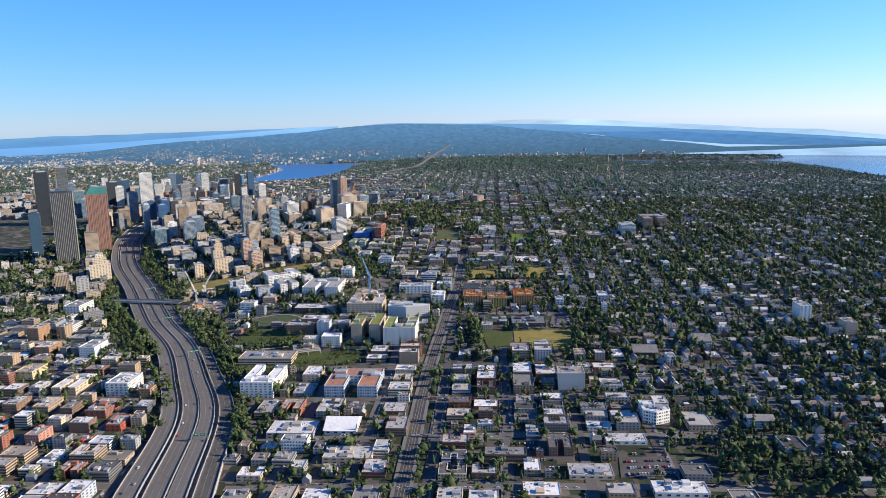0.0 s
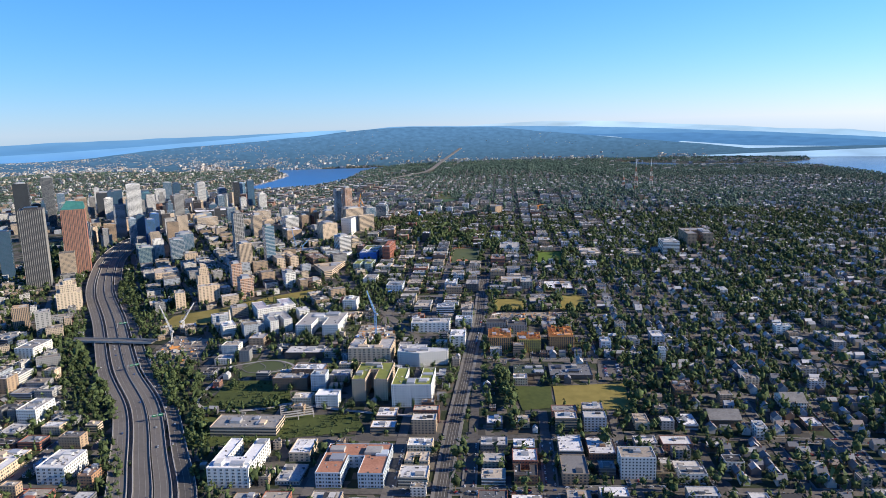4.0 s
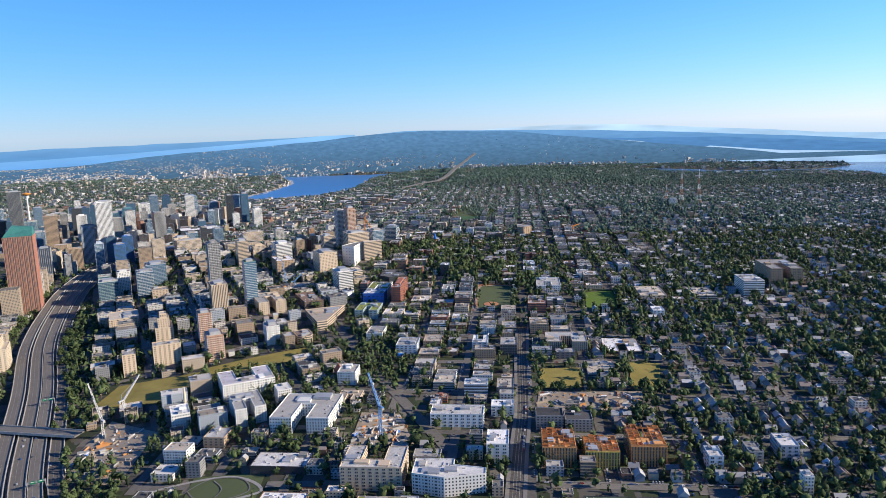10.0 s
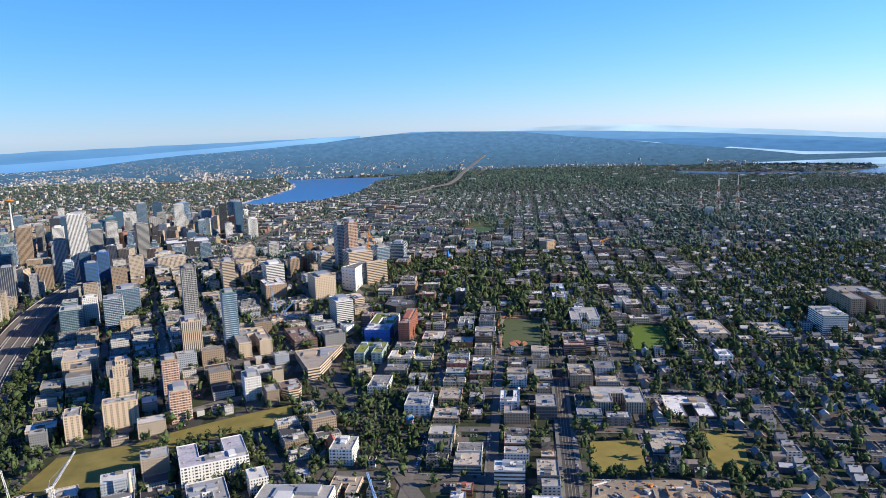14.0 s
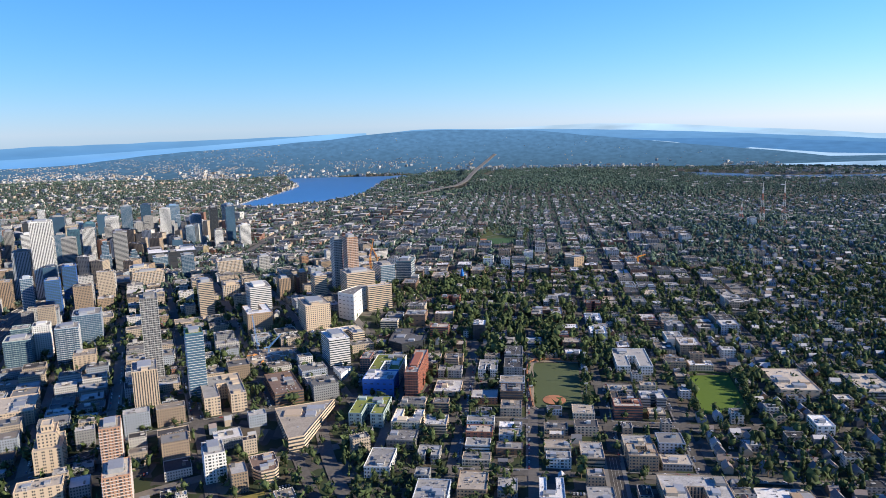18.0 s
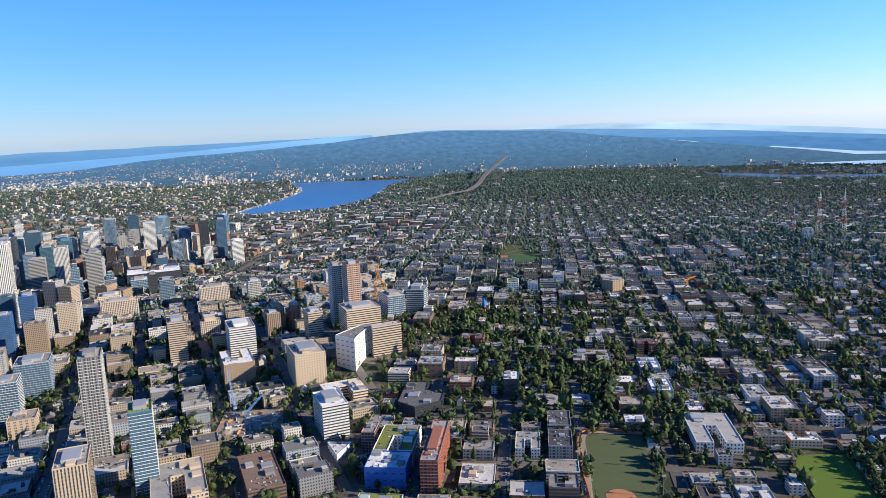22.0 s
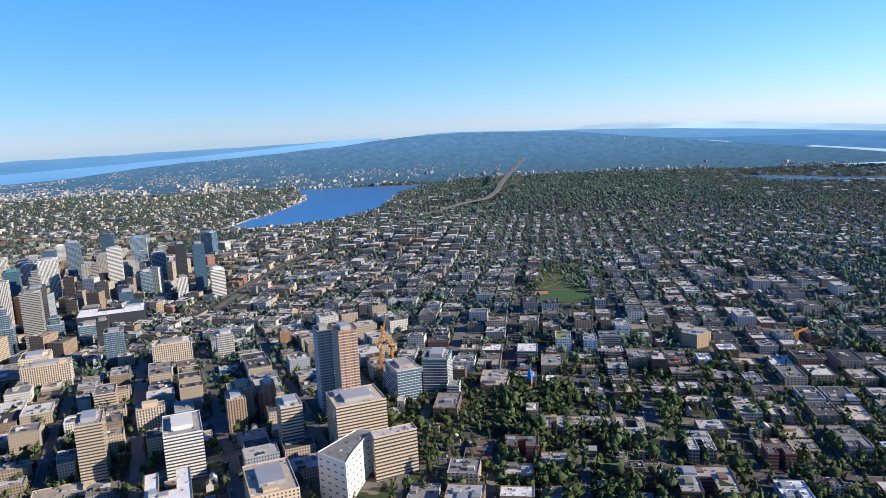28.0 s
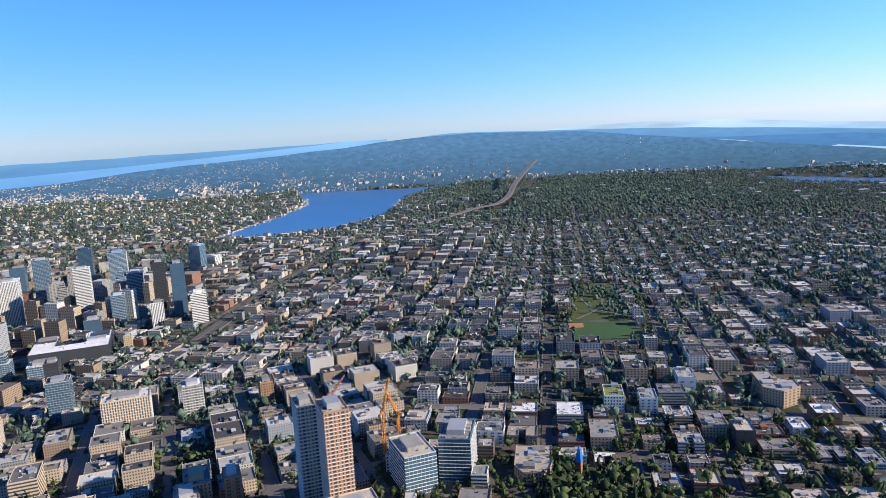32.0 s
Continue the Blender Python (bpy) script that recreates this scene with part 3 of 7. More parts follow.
for park_way in ([(150, 1965), (185, 2010), (205, 2070)], [(212, 1960), (180, 2015), (178, 2075)], [(180, 2090), (205, 2130), (236, 2170)], [(228, 2090), (206, 2130), (202, 2172)]):
    ribbon("pavement_park_path", resample(park_way, 8), -1.4, 1.4, 0.65, PAVING, "pale path through the park lawns", "path")
path_line = resample([(-163, 862), (-176, 812), (-174, 784), (-146, 765), (-110, 762), (-88, 767), (-37, 742), (31, 716)], 6)
ribbon("pavement_path", path_line, -1.8, 1.8, 0.9, CONCRETE, "pale curving concrete path above the bank", "path")
field("grass_round_garden", [(-150, 842), (-98, 838), (-95, 872), (-148, 878)], TURF_DULL, "round park lawn with winding paths", 0.4, "lawn")
ribbon("pavement_lawn_path", resample([(-150, 860), (-135, 872), (-112, 868), (-104, 852), (-122, 845), (-140, 850), (-148, 860)], 3), -0.5, 0.5, 0.75, PAVING, "pale looping path on the park lawn", "path")
ribbon("pavement_lawn_path", resample([(-128, 846), (-124, 858), (-132, 870)], 3), -0.45, 0.45, 0.8, PAVING, "pale path crossing the park lawn", "path")
gx0 = [(-198, 845), (-170, 868), (-120, 872), (-95, 850), (-130, 842)]
ribbon("pavement_garden_path", resample(gx0, 5), -1.2, 1.2, 0.6, CONCRETE, "pale winding park path", "path")

# wooded banks: no lots and no streets, filled with trees further down
WOODS = []


def wood(*corners):
    xs, ys = np.array([c[0] for c in corners], float), np.array([c[1] for c in corners], float)
    WOODS.append((xs, ys))
    mark_poly(xs, ys)


wood((-272, 775), (-236, 760), (-268, 830), (-322, 920), (-356, 985), (-394, 1040), (-362, 950), (-318, 860))
wood((-128, 540), (-112, 560), (-150, 690), (-172, 740), (-205, 800), (-240, 870), (-262, 925), (-225, 925), (-185, 850), (-165, 770), (-140, 690))
wood((-270, 985), (-330, 1085), (-400, 1250), (-430, 1330), (-395, 1300), (-350, 1160), (-285, 1060))
wood((-198, 560), (-210, 640), (-240, 700), (-225, 720), (-200, 680), (-188, 600))
wood((225, 480), (245, 490), (300, 440), (310, 405), (270, 400), (235, 440))
wood((98, 700), (110, 700), (112, 800), (98, 805))
wood((206, 690), (216, 690), (246, 800), (232, 806))
wood((20, 1545), (60, 1535), (70, 1600), (40, 1615))
wood((84, 1570), (108, 1565), (118, 1620), (92, 1628))
wood((-40, 1035), (0, 1010), (22, 1060), (-10, 1130), (-40, 1160))
ave_line = resample([(-6, 370), (8, 456), (23, 546), (35, 616), (50, 690), (70, 775), (90, 866), (108, 944), (126, 1044), (145, 1144)], 12)
ave = tagged(new("road_avenue"), "broad asphalt avenue with pale pavements and lane lines", "street", kind="structure")
ribbon("carriageway", ave_line, -4.6, 4.6, 0.52, ASPHALT, parent=ave)
for o in (-7.4, 4.6):
    ribbon("pavement", ave_line, o, o + 2.8, 0.68, PAVING, parent=ave, thick=0.25)
for o in (-2.3, -0.12, 2.1):
    ribbon("lane_line", ave_line, o, o + 0.2, 0.56, PAINT, parent=ave)
for i, p in enumerate(ave_line):
    n = side(ave_line, i)
    mark(p.x, p.y, 13, 15, math.degrees(math.atan2(-n.x, n.y)), 0)
pre_taken = taken.copy()
for k in range(-16, 30):
    street(GE, True, -54 + 57 * k, 300, 3300, 7.5)
for k in range(0, 34):
    street(GE, False, 378 + 75 * k, -1500, 1500, 7.0)
for k in range(-3, 13):
    street(GW, True, 140 + 62 * k, 400, 2400, 8.0)
for k in range(0, 22):
    street(GW, False, 760 + 74 * k, -300, 1100, 8.0)
diag_line = resample([(40, 880), (-4, 1002), (-33, 1093), (-58, 1174), (-72, 1245)], 12)
ribbon("road_diagonal", diag_line, -5, 5, 0.5, ASPHALT, "broad asphalt street climbing the hill", "street")
for p in diag_line:
    mark(p.x, p.y, 13, 13, 0, 1)

street_taken = taken.copy()

# ---- buildings ----
FH = 2.15


def offset_poly(poly, dist):
    """Moves a counter-clockwise outline inwards by dist (outwards when negative)."""
    out = []
    n = len(poly)
    for i in range(n):
        p0, p1, p2 = Vector(poly[i - 1]), Vector(poly[i]), Vector(poly[(i + 1) % n])
        a, b = (p1 - p0).normalized(), (p2 - p1).normalized()
        na, nb = Vector((-a.y, a.x)), Vector((-b.y, b.x))
        k = 1 + na.dot(nb)
        m = (na + nb) / max(k, 0.3)
        out.append(tuple(p1 + m * dist))
    return out


def outline(shape, w, d):
    if isinstance(shape, tuple):
        return list(shape)
    a, b = w / 2, d / 2
    if shape == "u":
        return [(-a, -b), (-a * 0.25, -b), (-a * 0.25, b * 0.15), (a * 0.25, b * 0.15), (a * 0.25, -b), (a, -b), (a, b), (-a, b)]
    if shape == "c":
        return [(-a, -b), (a, -b), (a, b), (a * 0.35, b), (a * 0.35, -b * 0.25), (-a * 0.4, -b * 0.25), (-a * 0.4, b), (-a, b)]
    if shape == "w":
        return [(-a, -b * 0.6), (-a * 0.1, -b), (a, -b * 0.5), (a, b * 0.1), (a * 0.1, b * 0.4), (a * 0.1, b), (-a, b)]
    if shape == "o":
        return [(-a, -b * 0.5), (-a * 0.5, -b), (a * 0.5, -b), (a * 0.85, -b * 0.75), (a, -b * 0.3), (a, b), (-a, b)]
    if shape == "q":
        return [(-a, -b * 0.3), (-a * 0.55, -b * 0.75), (0, -b), (a * 0.5, -b * 0.9), (a, -b * 0.4), (a * 0.7, b * 0.7), (-a, b)]
    return [(-a, -b), (a, -b), (a, b), (-a, b)]


def prism_mesh(name, poly, h, lip, material, low=-6.0):
    """Walls with a parapet: outer face, top, inner face."""
    n = len(poly)
    inn = offset_poly(poly, 0.35)
    v = [(x, y, low) for x, y in poly] + [(x, y, h + lip) for x, y in poly] + [(x, y, h + lip) for x, y in inn] + [(x, y, h - 0.1) for x, y in inn]
    f = []
    for i in range(n):
        j = (i + 1) % n
        for k in range(3):
            f.append((k * n + i, k * n + j, (k + 1) * n + j, (k + 1) * n + i))
    return mesh_of(name, v, f, material)


def window_row(poly, style, fh):
    """The panes of one storey all round an outline, as shallow boxes."""
    v, f = [], []
    n = len(poly)
    for i in range(n):
        p, q = Vector(poly[i]), Vector(poly[(i + 1) % n])
        L = (q - p).length
        if L < 2.0:
            continue
        d = (q - p) / L
        nrm = Vector((d.y, -d.x))
        if style == "band":
            spans, z0, z1 = [(0.5, L - 0.5)], 0.36, 0.80
        elif style == "glass":
            m = max(1, round(L / 2.4))
            spans, z0, z1 = [(L * k / m + 0.10, L * (k + 1) / m - 0.10) for k in range(m)], 0.10, 0.92
        elif style == "vertical":
            m = max(1, round(L / 2.0))
            spans, z0, z1 = [(L * (k + 0.28) / m, L * (k + 0.72) / m) for k in range(m)], 0.06, 0.96
        elif style == "blank":
            m = max(1, round(L / 6.0))
            spans, z0, z1 = [(L * (k + 0.3) / m, L * (k + 0.7) / m) for k in range(m)], 0.4, 0.75
        else:
            m, z0, z1 = max(1, round(L / 2.3)), 0.30, 0.78
            rhythm = int(L * 7) % 3
            if rhythm == 1 and m > 3:
                m = max(1, round(L / 4.6))
                spans = [(L * (k + p) / m, L * (k + p + 0.17) / m) for k in range(m) for p in (0.26, 0.50)]
            elif rhythm == 2 and m > 3:
                spans = [(L * (k + (0.12 if k % 3 == 1 else 0.34)) / m, L * (k + (0.88 if k % 3 == 1 else 0.66)) / m) for k in range(m)]
            else:
                spans = [(L * (k + 0.29) / m, L * (k + 0.71) / m) for k in range(m)]
        for s0, s1 in spans:
            b = len(v)
            for s, o in ((s0, 0.0), (s1, 0.0), (s1, 0.07), (s0, 0.07)):
                r = p + d * s + nrm * o
                v += [(r.x, r.y, z0 * fh), (r.x, r.y, z1 * fh)]
            f += [(b + 6, b + 4, b + 5, b + 7), (b, b + 6, b + 7, b + 1), (b + 4, b + 2, b + 3, b + 5), (b + 7, b + 5, b + 3, b + 1), (b, b + 2, b + 4, b + 6)]
    return v, f


singles = [420]


def glaze(ob, pl, style, z0, fh, floors, glass):
    """Window bands as one ring a storey, single panes on the nearest blocks, else one joined set of panes."""
    if style == "band":
        n = len(pl)
        a, b = offset_poly(pl, 0.02), offset_poly(pl, -0.07)
        v = [(x, y, z) for ring, z in ((a, 0.36), (b, 0.36), (b, 0.80), (a, 0.80)) for x, y in ring]
        v = [(x, y, z * fh) for x, y, z in v]
        f = [(k * n + i, k * n + (i + 1) % n, (k + 1) * n + (i + 1) % n, (k + 1) * n + i) for k in range(3) for i in range(n)]
        me = mesh_of("window_band", v, f, glass)
        for k in range(floors):
            data_part("window_band", me, ob, 0, 0, z0 + k * fh)
        return
    v, f = window_row(pl, style, fh)
    if not f:
        return
    count = len(v) // 8
    if style in ("punched", "blank") and ob.location.y < 1130 and count * floors <= min(210, singles[0]):
        singles[0] -= count * floors
        for i in range(count):
            me = mesh_of("window", v[8 * i:8 * i + 8], [tuple(q - 8 * i for q in face) for face in f[5 * i:5 * i + 5]], glass)
            for k in range(floors):
                data_part("window", me, ob, 0, 0, z0 + k * fh)
        return
    va, fa = [], []
    for k in range(floors):
        if style == "blank" and k % 2:
            continue
        b = len(va)
        va += [(x, y, z + z0 + k * fh) for x, y, z in v]
        fa += [tuple(q + b for q in face) for face in f]
    tagged(data_part("window", mesh_of("window", va, fa, glass), ob), kind="stuff")


def in_poly(x, y, poly):
    return bool(inside(np.array([x]), np.array([y]), np.array([p[0] for p in poly]), np.array([p[1] for p in poly]))[0])


rng = random.Random(5)
ROOFTOPS = []
NAMES_TALL = ("office_tower", "residential_tower", "hospital_tower", "apartment_tower")


def building(kind, x, y, w, d, h, turn, wall, roof, style, shape, label, group="", plants=3, rows=True):
    base = min(gz(x, y), gz(x, y - d / 2), gz(x, y + d / 2), gz(x - w / 2, y), gz(x + w / 2, y))
    ob = thing(kind, x, y, base, turn, label, kind.replace("_", " "), group)
    h = max(h, 3.0)
    wm, rm = WALL[wall], ROOF[roof]
    poly = outline(shape, w, d)
    tiers = [(poly, 0.0, h)]
    if shape == "s":
        tiers = [(outline("b", w, d), 0.0, h * 0.62), (outline("b", w * 0.66, d * 0.66), h * 0.62, h * 0.88), (outline("b", w * 0.38, d * 0.38), h * 0.88, h)]
    glass = GLASS_BLUE if style == "glass" and wall in ("paleblue", "skyblue", "teal", "blue", "paleteal", "darkblue", "greyblue") else GLASS
    for pl, z0, z1 in tiers:
        if shape == "g":
            a, b = w / 2, d / 2
            r = h + 0.22 * d
            v = [(-a, -b, -6), (a, -b, -6), (a, b, -6), (-a, b, -6), (-a, -b, h), (a, -b, h), (a, b, h), (-a, b, h), (-a, 0, r), (a, 0, r)]
            data_part("wall", mesh_of("wall", v, [(0, 1, 5, 4), (1, 2, 6, 9, 5), (2, 3, 7, 6), (3, 0, 4, 8, 7)], wm), ob)
            k, t = 0.8, 0.3
            for s in (-1, 1):
                e = h - k * 0.44
                v = [(-a - k, s * (b + k), e), (a + k, s * (b + k), e), (a + k, 0, r + 0.05), (-a - k, 0, r + 0.05)]
                v += [(p, q, z + t) for p, q, z in v]
                data_part("roof", mesh_of("roof", v, [(0, 1, 2, 3), (4, 5, 6, 7), (0, 1, 5, 4), (1, 2, 6, 5), (3, 0, 4, 7)], rm), ob)
            plants = 0
        else:
            lip = 0.6 if h > 5 else 0.35
            data_part("wall", prism_mesh("wall", pl, z1, lip, wm, z0 if z0 else -6.0), ob)
            inn = offset_poly(pl, 0.33)
            data_part("roof", mesh_of("roof", [(p, q, z1) for p, q in inn], [tuple(range(len(inn)))], rm), ob)
        if rows:
            floors = max(1, int((z1 - z0 - 0.3) / FH))
            fh = (z1 - z0) / floors
            glaze(ob, pl, style, z0, fh, floors, glass)
    if style == "vertical" and wall in ("dark", "black", "darkblue", "darkgrey", "muni") and shape == "b" and h > 50:
        v, f = [], []
        a, b = w / 2, d / 2
        for k in range(round(w / 3.0) + 1):
            q = -a + w * k / round(w / 3.0)
            for e in (-b - 0.32, b - 0.02):
                add_box(v, f, q - 0.3, e, 0.0, q + 0.3, e + 0.34, h)
        for k in range(1, round(d / 3.0)):
            q = -b + d * k / round(d / 3.0)
            for e in (-a - 0.32, a - 0.02):
                add_box(v, f, e, q - 0.3, 0.0, e + 0.34, q + 0.3, h)
        tagged(data_part("mullion", mesh_of("mullion", v, f, WALL["pink"] if wall == "muni" else WALL["grey"]), ob, label="pale full-height mullions"), kind="stuff")
    if kind in ("residential_tower", "apartment_tower") and shape != "s" and style in ("punched", "vertical", "glass"):
        n = len(poly)
        a, b = offset_poly(poly, 0.02), offset_poly(poly, -0.38)
        v = [(p, q, z) for ring, z in ((a, 0.0), (b, 0.0), (b, 0.22), (a, 0.22)) for p, q in ring]
        f = [(k * n + i, k * n + (i + 1) % n, (k + 1) * n + (i + 1) % n, (k + 1) * n + i) for k in range(3) for i in range(n)]
        me = mesh_of("balcony_slab", v, f, WALL["white"] if wall in ("darkgrey", "grey", "paleblue", "terracotta", "beige", "cream", "teal", "skyblue") else wm)
        floors = max(1, int((h - 0.3) / FH))
        for k in range(1, floors):
            data_part("balcony_slab", me, ob, 0, 0, k * h / floors - 0.11)
    top_poly, _, top = tiers[-1]
    bw, bd = (w, d) if shape != "s" else (w * 0.3, d * 0.3)
    tries = 0
    made = 0
    while made < plants and tries < 30:
        tries += 1
        px, py = rng.uniform(-0.42, 0.42) * bw, rng.uniform(-0.42, 0.42) * bd
        sx, sy, sz = rng.uniform(0.05, 0.14) * min(w, d) + 0.8, rng.uniform(0.05, 0.12) * min(w, d) + 0.8, rng.uniform(0.9, 2.4)
        if kind in NAMES_TALL and made == 0:
            px, py, sx, sy, sz = 0, 0, w * 0.28, d * 0.28, rng.uniform(2.2, 3.6)
        inn = offset_poly(top_poly, 0.9)
        if not all(in_poly(px + i * sx, py + j * sy, inn) for i in (-1, 1) for j in (-1, 1)):
            continue
        v, f = [], []
        add_box(v, f, px - sx, py - sy, top + 0.02, px + sx, py + sy, top + sz)
        data_part("roof_plant", mesh_of("roof_plant", v, f, rng.choice([PLANT, wm, ROOF["grey"], PLANT])), ob)
        made += 1
    mark(x, y, w, d, turn, 1.0)
    if shape not in ("g", "s"):
        ROOFTOPS.append((x, y, turn, base + top, poly))
    return ob


def put(kind, x, y, w, d, h, turn, wall, roof, style, shape, label):
    return building(kind, x, y, w, d, h, turn, wall, roof, style, shape, label, plants=4 if w * d > 500 else 2)


put("apartment_block", -114, 662, 31, 49, 15, -10, "white", "white", "punched", "c", "white five-storey apartment block round a court")
put("apartment_block", -119, 726, 56, 25, 8, -10, "beige", "grey", "band", "b", "long low beige apartment block beside the freeway")
put("apartment_block", -27, 646, 49, 47, 11, -10, "paleblue", "redroof", "punched", "u", "white and blue apartment block with a red-brown roof deck")
put("warehouse", -77, 562, 39, 25, 5, -10, "grey", "white", "blank", "b", "low warehouse with a patched white membrane roof")
put("warehouse", -36, 562, 26, 28, 4, -10, "white", "white", "blank", "g", "white warehouse with a shallow gabled metal roof")
put("apartment_block", -72, 531, 21, 11, 10, -10, "white", "grey", "punched", "b", "small white apartment block with rooftop boxes")
put("office_building", 9, 548, 17, 25, 7, -10, "brown", "grey", "band", "b", "brown brick commercial building with a grey roof")
put("warehouse", -30, 509, 37, 20, 5, -10, "beige", "white", "blank", "b", "low commercial shed with a stained white roof")
put("office_building", -79, 512, 15, 15, 5, -10, "grey", "grey", "band", "b", "grey concrete office building with a flat roof")
put("apartment_block", -248, 676, 22, 30, 13, -10, "white", "white", "punched", "b", "white four-storey apartment block on a sloping street")
put("apartment_block", -316, 786, 18, 28, 13, -10, "white", "grey", "punched", "b", "white apartment block above the wooded bank")
put("apartment_block", -228, 598, 13, 21, 6, -10, "red", "grey", "punched", "b", "red-painted brick apartment block with a grey roof")
put("apartment_block", -286, 580, 12, 19, 9, -10, "pink", "grey", "punched", "b", "pink-red brick hotel block with a tar roof")
put("warehouse", -259, 542, 14, 23, 4, -10, "white", "white", "blank", "b", "plain white shed with a pale roof")
put("apartment_block", -399, 846, 14, 23, 19, -10, "orange", "grey", "punched", "b", "orange and brown apartment block with a flat roof")
put("apartment_block", -375, 858, 10, 16, 15, -10, "tan", "grey", "punched", "b", "narrow tan apartment block with a flat roof")
put("apartment_block", 171, 604, 24, 17, 16, -10, "white", "tan", "punched", "b", "white seven-storey slab with blue-tinted windows")
put("apartment_block", 220, 528, 22, 25, 11, -10, "white", "white", "punched", "w", "white modern apartment block with a bent plan")
put("office_building", 116, 518, 12, 20, 4, -10, "grey", "grey", "band", "b", "grey commercial building with an empty flat roof")
put("office_building", 67, 533, 10, 16, 2, -10, "beige", "white", "blank", "b", "small beige shop building with a pale roof")
put("office_building", 87, 485, 31, 14, 6, -10, "brown", "grey", "band", "b", "long brown brick market building with rooftop plant")
put("warehouse", 183, 495, 31, 14, 3, -10, "white", "white", "blank", "b", "low white workshop with a stepped roof")
put("office_building", 200, 673, 11, 18, 6, -10, "beige", "tan", "blank", "b", "plain beige block beside the playing field")
put("office_building", 237, 671, 14, 22, 4, -10, "paleblue", "white", "band", "b", "low blue-white clinic with a rusty white roof")
put("office_building", 334, 656, 12, 18, 4, -10, "brown", "white", "blank", "b", "low brick shop with a white roof")
put("church", 268, 673, 24, 21, 6, -10, "brown", "grey", "blank", "g", "dark brick hall with a grey gabled roof")
put("apartment_block", 284, 645, 8, 13, 10, -10, "white", "grey", "punched", "b", "white town house block with a flat roof")
put("apartment_block", 483, 741, 13, 21, 19, -10, "white", "white", "punched", "b", "white nine-storey residential slab among trees")
put("apartment_block", 505, 692, 12, 19, 15, -10, "beige", "grey", "punched", "b", "beige apartment block with balconies")
put("apartment_block", 297, 504, 20, 12, 7, -10, "white", "grey", "punched", "g", "white gabled apartment house on the hillside")
put("row_house", 337, 691, 18, 22, 8, -10, "white", "grey", "punched", "g", "white row of gabled town houses")
put("apartment_block", -183, 970, 15, 23, 15, 20, "white", "white", "punched", "b", "white cube apartment block beside the building site")
put("apartment_block", -125, 965, 25, 40, 16, 20, "white", "grey", "punched", "u", "white apartment block with planted terraces")
put("apartment_block", -72, 946, 48, 51, 13, -10, "white", "grey", "punched", "u", "white apartment block with two wings and roof gardens")
put("apartment_block", -13, 779, 32, 45, 20, -10, "beige", "greenroof", "punched", "u", "white and brown apartment block with a green roof")
put("apartment_block", 23, 759, 35, 43, 20, -10, "white", "greenroof", "punched", "c", "white apartment block with bright green roof terraces")
put("apartment_block", -15, 851, 43, 33, 17, -10, "beige", "white", "punched", "c", "tan and white apartment block with a white roof")
put("apartment_block", 36, 831, 50, 27, 14, -10, "white", "white", "punched", "w", "white apartment block with a bent white roof")
put("community_hall", -84, 879, 41, 23, 6, -10, "dark", "white", "blank", "b", "dark community hall with pale striped roof decks")
put("apartment_block", -64, 797, 14, 14, 15, -10, "paleblue", "grey", "punched", "b", "narrow pale blue apartment tower")
put("apartment_block", -91, 805, 33, 16, 12, -10, "brown", "grey", "punched", "b", "dark brown brick apartment block in terraces")
put("apartment_block", -75, 817, 31, 17, 14, -10, "brown", "white", "punched", "b", "red-brown apartment block with white roof decks")
put("hospital_tower", -260, 1186, 19, 31, 38, 20, "beige", "tan", "punched", "s", "stepped beige art deco hospital tower")
put("hospital_block", -241, 1131, 28, 15, 24, 20, "beige", "tan", "punched", "b", "stepped beige hospital block with a tan roof")
put("hospital_block", -278, 1123, 13, 21, 23, 20, "beige", "grey", "punched", "b", "beige concrete hospital wing with a grey roof")
put("apartment_tower", -191, 1132, 17, 27, 27, 20, "terracotta", "tan", "punched", "b", "terracotta brick apartment tower with a crenellated roof")
put("apartment_tower", -212, 1178, 14, 22, 33, 20, "terracotta", "tan", "punched", "b", "pink-brown brick apartment tower behind its twin")
put("office_tower", -212, 1252, 19, 30, 40, 20, "beige", "grey", "vertical", "b", "tall beige office tower with vertical piers")
put("residential_tower", -237, 1344, 15, 24, 81, 20, "darkgrey", "grey", "vertical", "b", "dark concrete residential tower with white balcony edges")
put("residential_tower", -177, 1274, 14, 21, 59, 20, "teal", "greenroof", "glass", "b", "slim teal glass residential tower with a planted roof")
put("apartment_block", -154, 1263, 33, 53, 15, 20, "beige", "grey", "punched", "u", "large beige apartment block round a raised court")
put("parking_garage", -82, 1216, 47, 73, 11, 0, "beige", "tan", "band", ((-4, -39), (7, -35), (23, 34), (-24, 20)), "wedge-shaped beige parking building with a pale roof")
put("office_building", -106, 1281, 24, 54, 10, 20, "brown", "brown", "band", "b", "brown building with a dark brown roof")
put("office_building", -58, 1316, 18, 22, 6, 0, "white", "white", "blank", ((0, -12), (9, 8), (-9, 10)), "small white three-cornered building with a pale roof")
put("apartment_block", -21, 1279, 27.5, 24, 15, -10, "blue", "white", "blank", "b", "bright blue clad apartment block being finished")
put("apartment_block", -15, 1312, 27.5, 41, 14, -10, "white", "greenroof", "punched", "u", "white apartment block with a planted roof terrace")
put("apartment_tower", 11, 1285, 11.5, 62, 25, -10, "brick", "grey", "punched", "b", "red brick slab tower with a white end wall")
put("apartment_tower", -134, 1155, 14, 22, 21, 20, "white", "grey", "punched", "b", "white concrete apartment tower with corner balconies")
put("parking_garage", -99, 1153, 18, 29, 9, 20, "beige", "brown", "band", "o", "low round-cornered parking building with a brown deck")
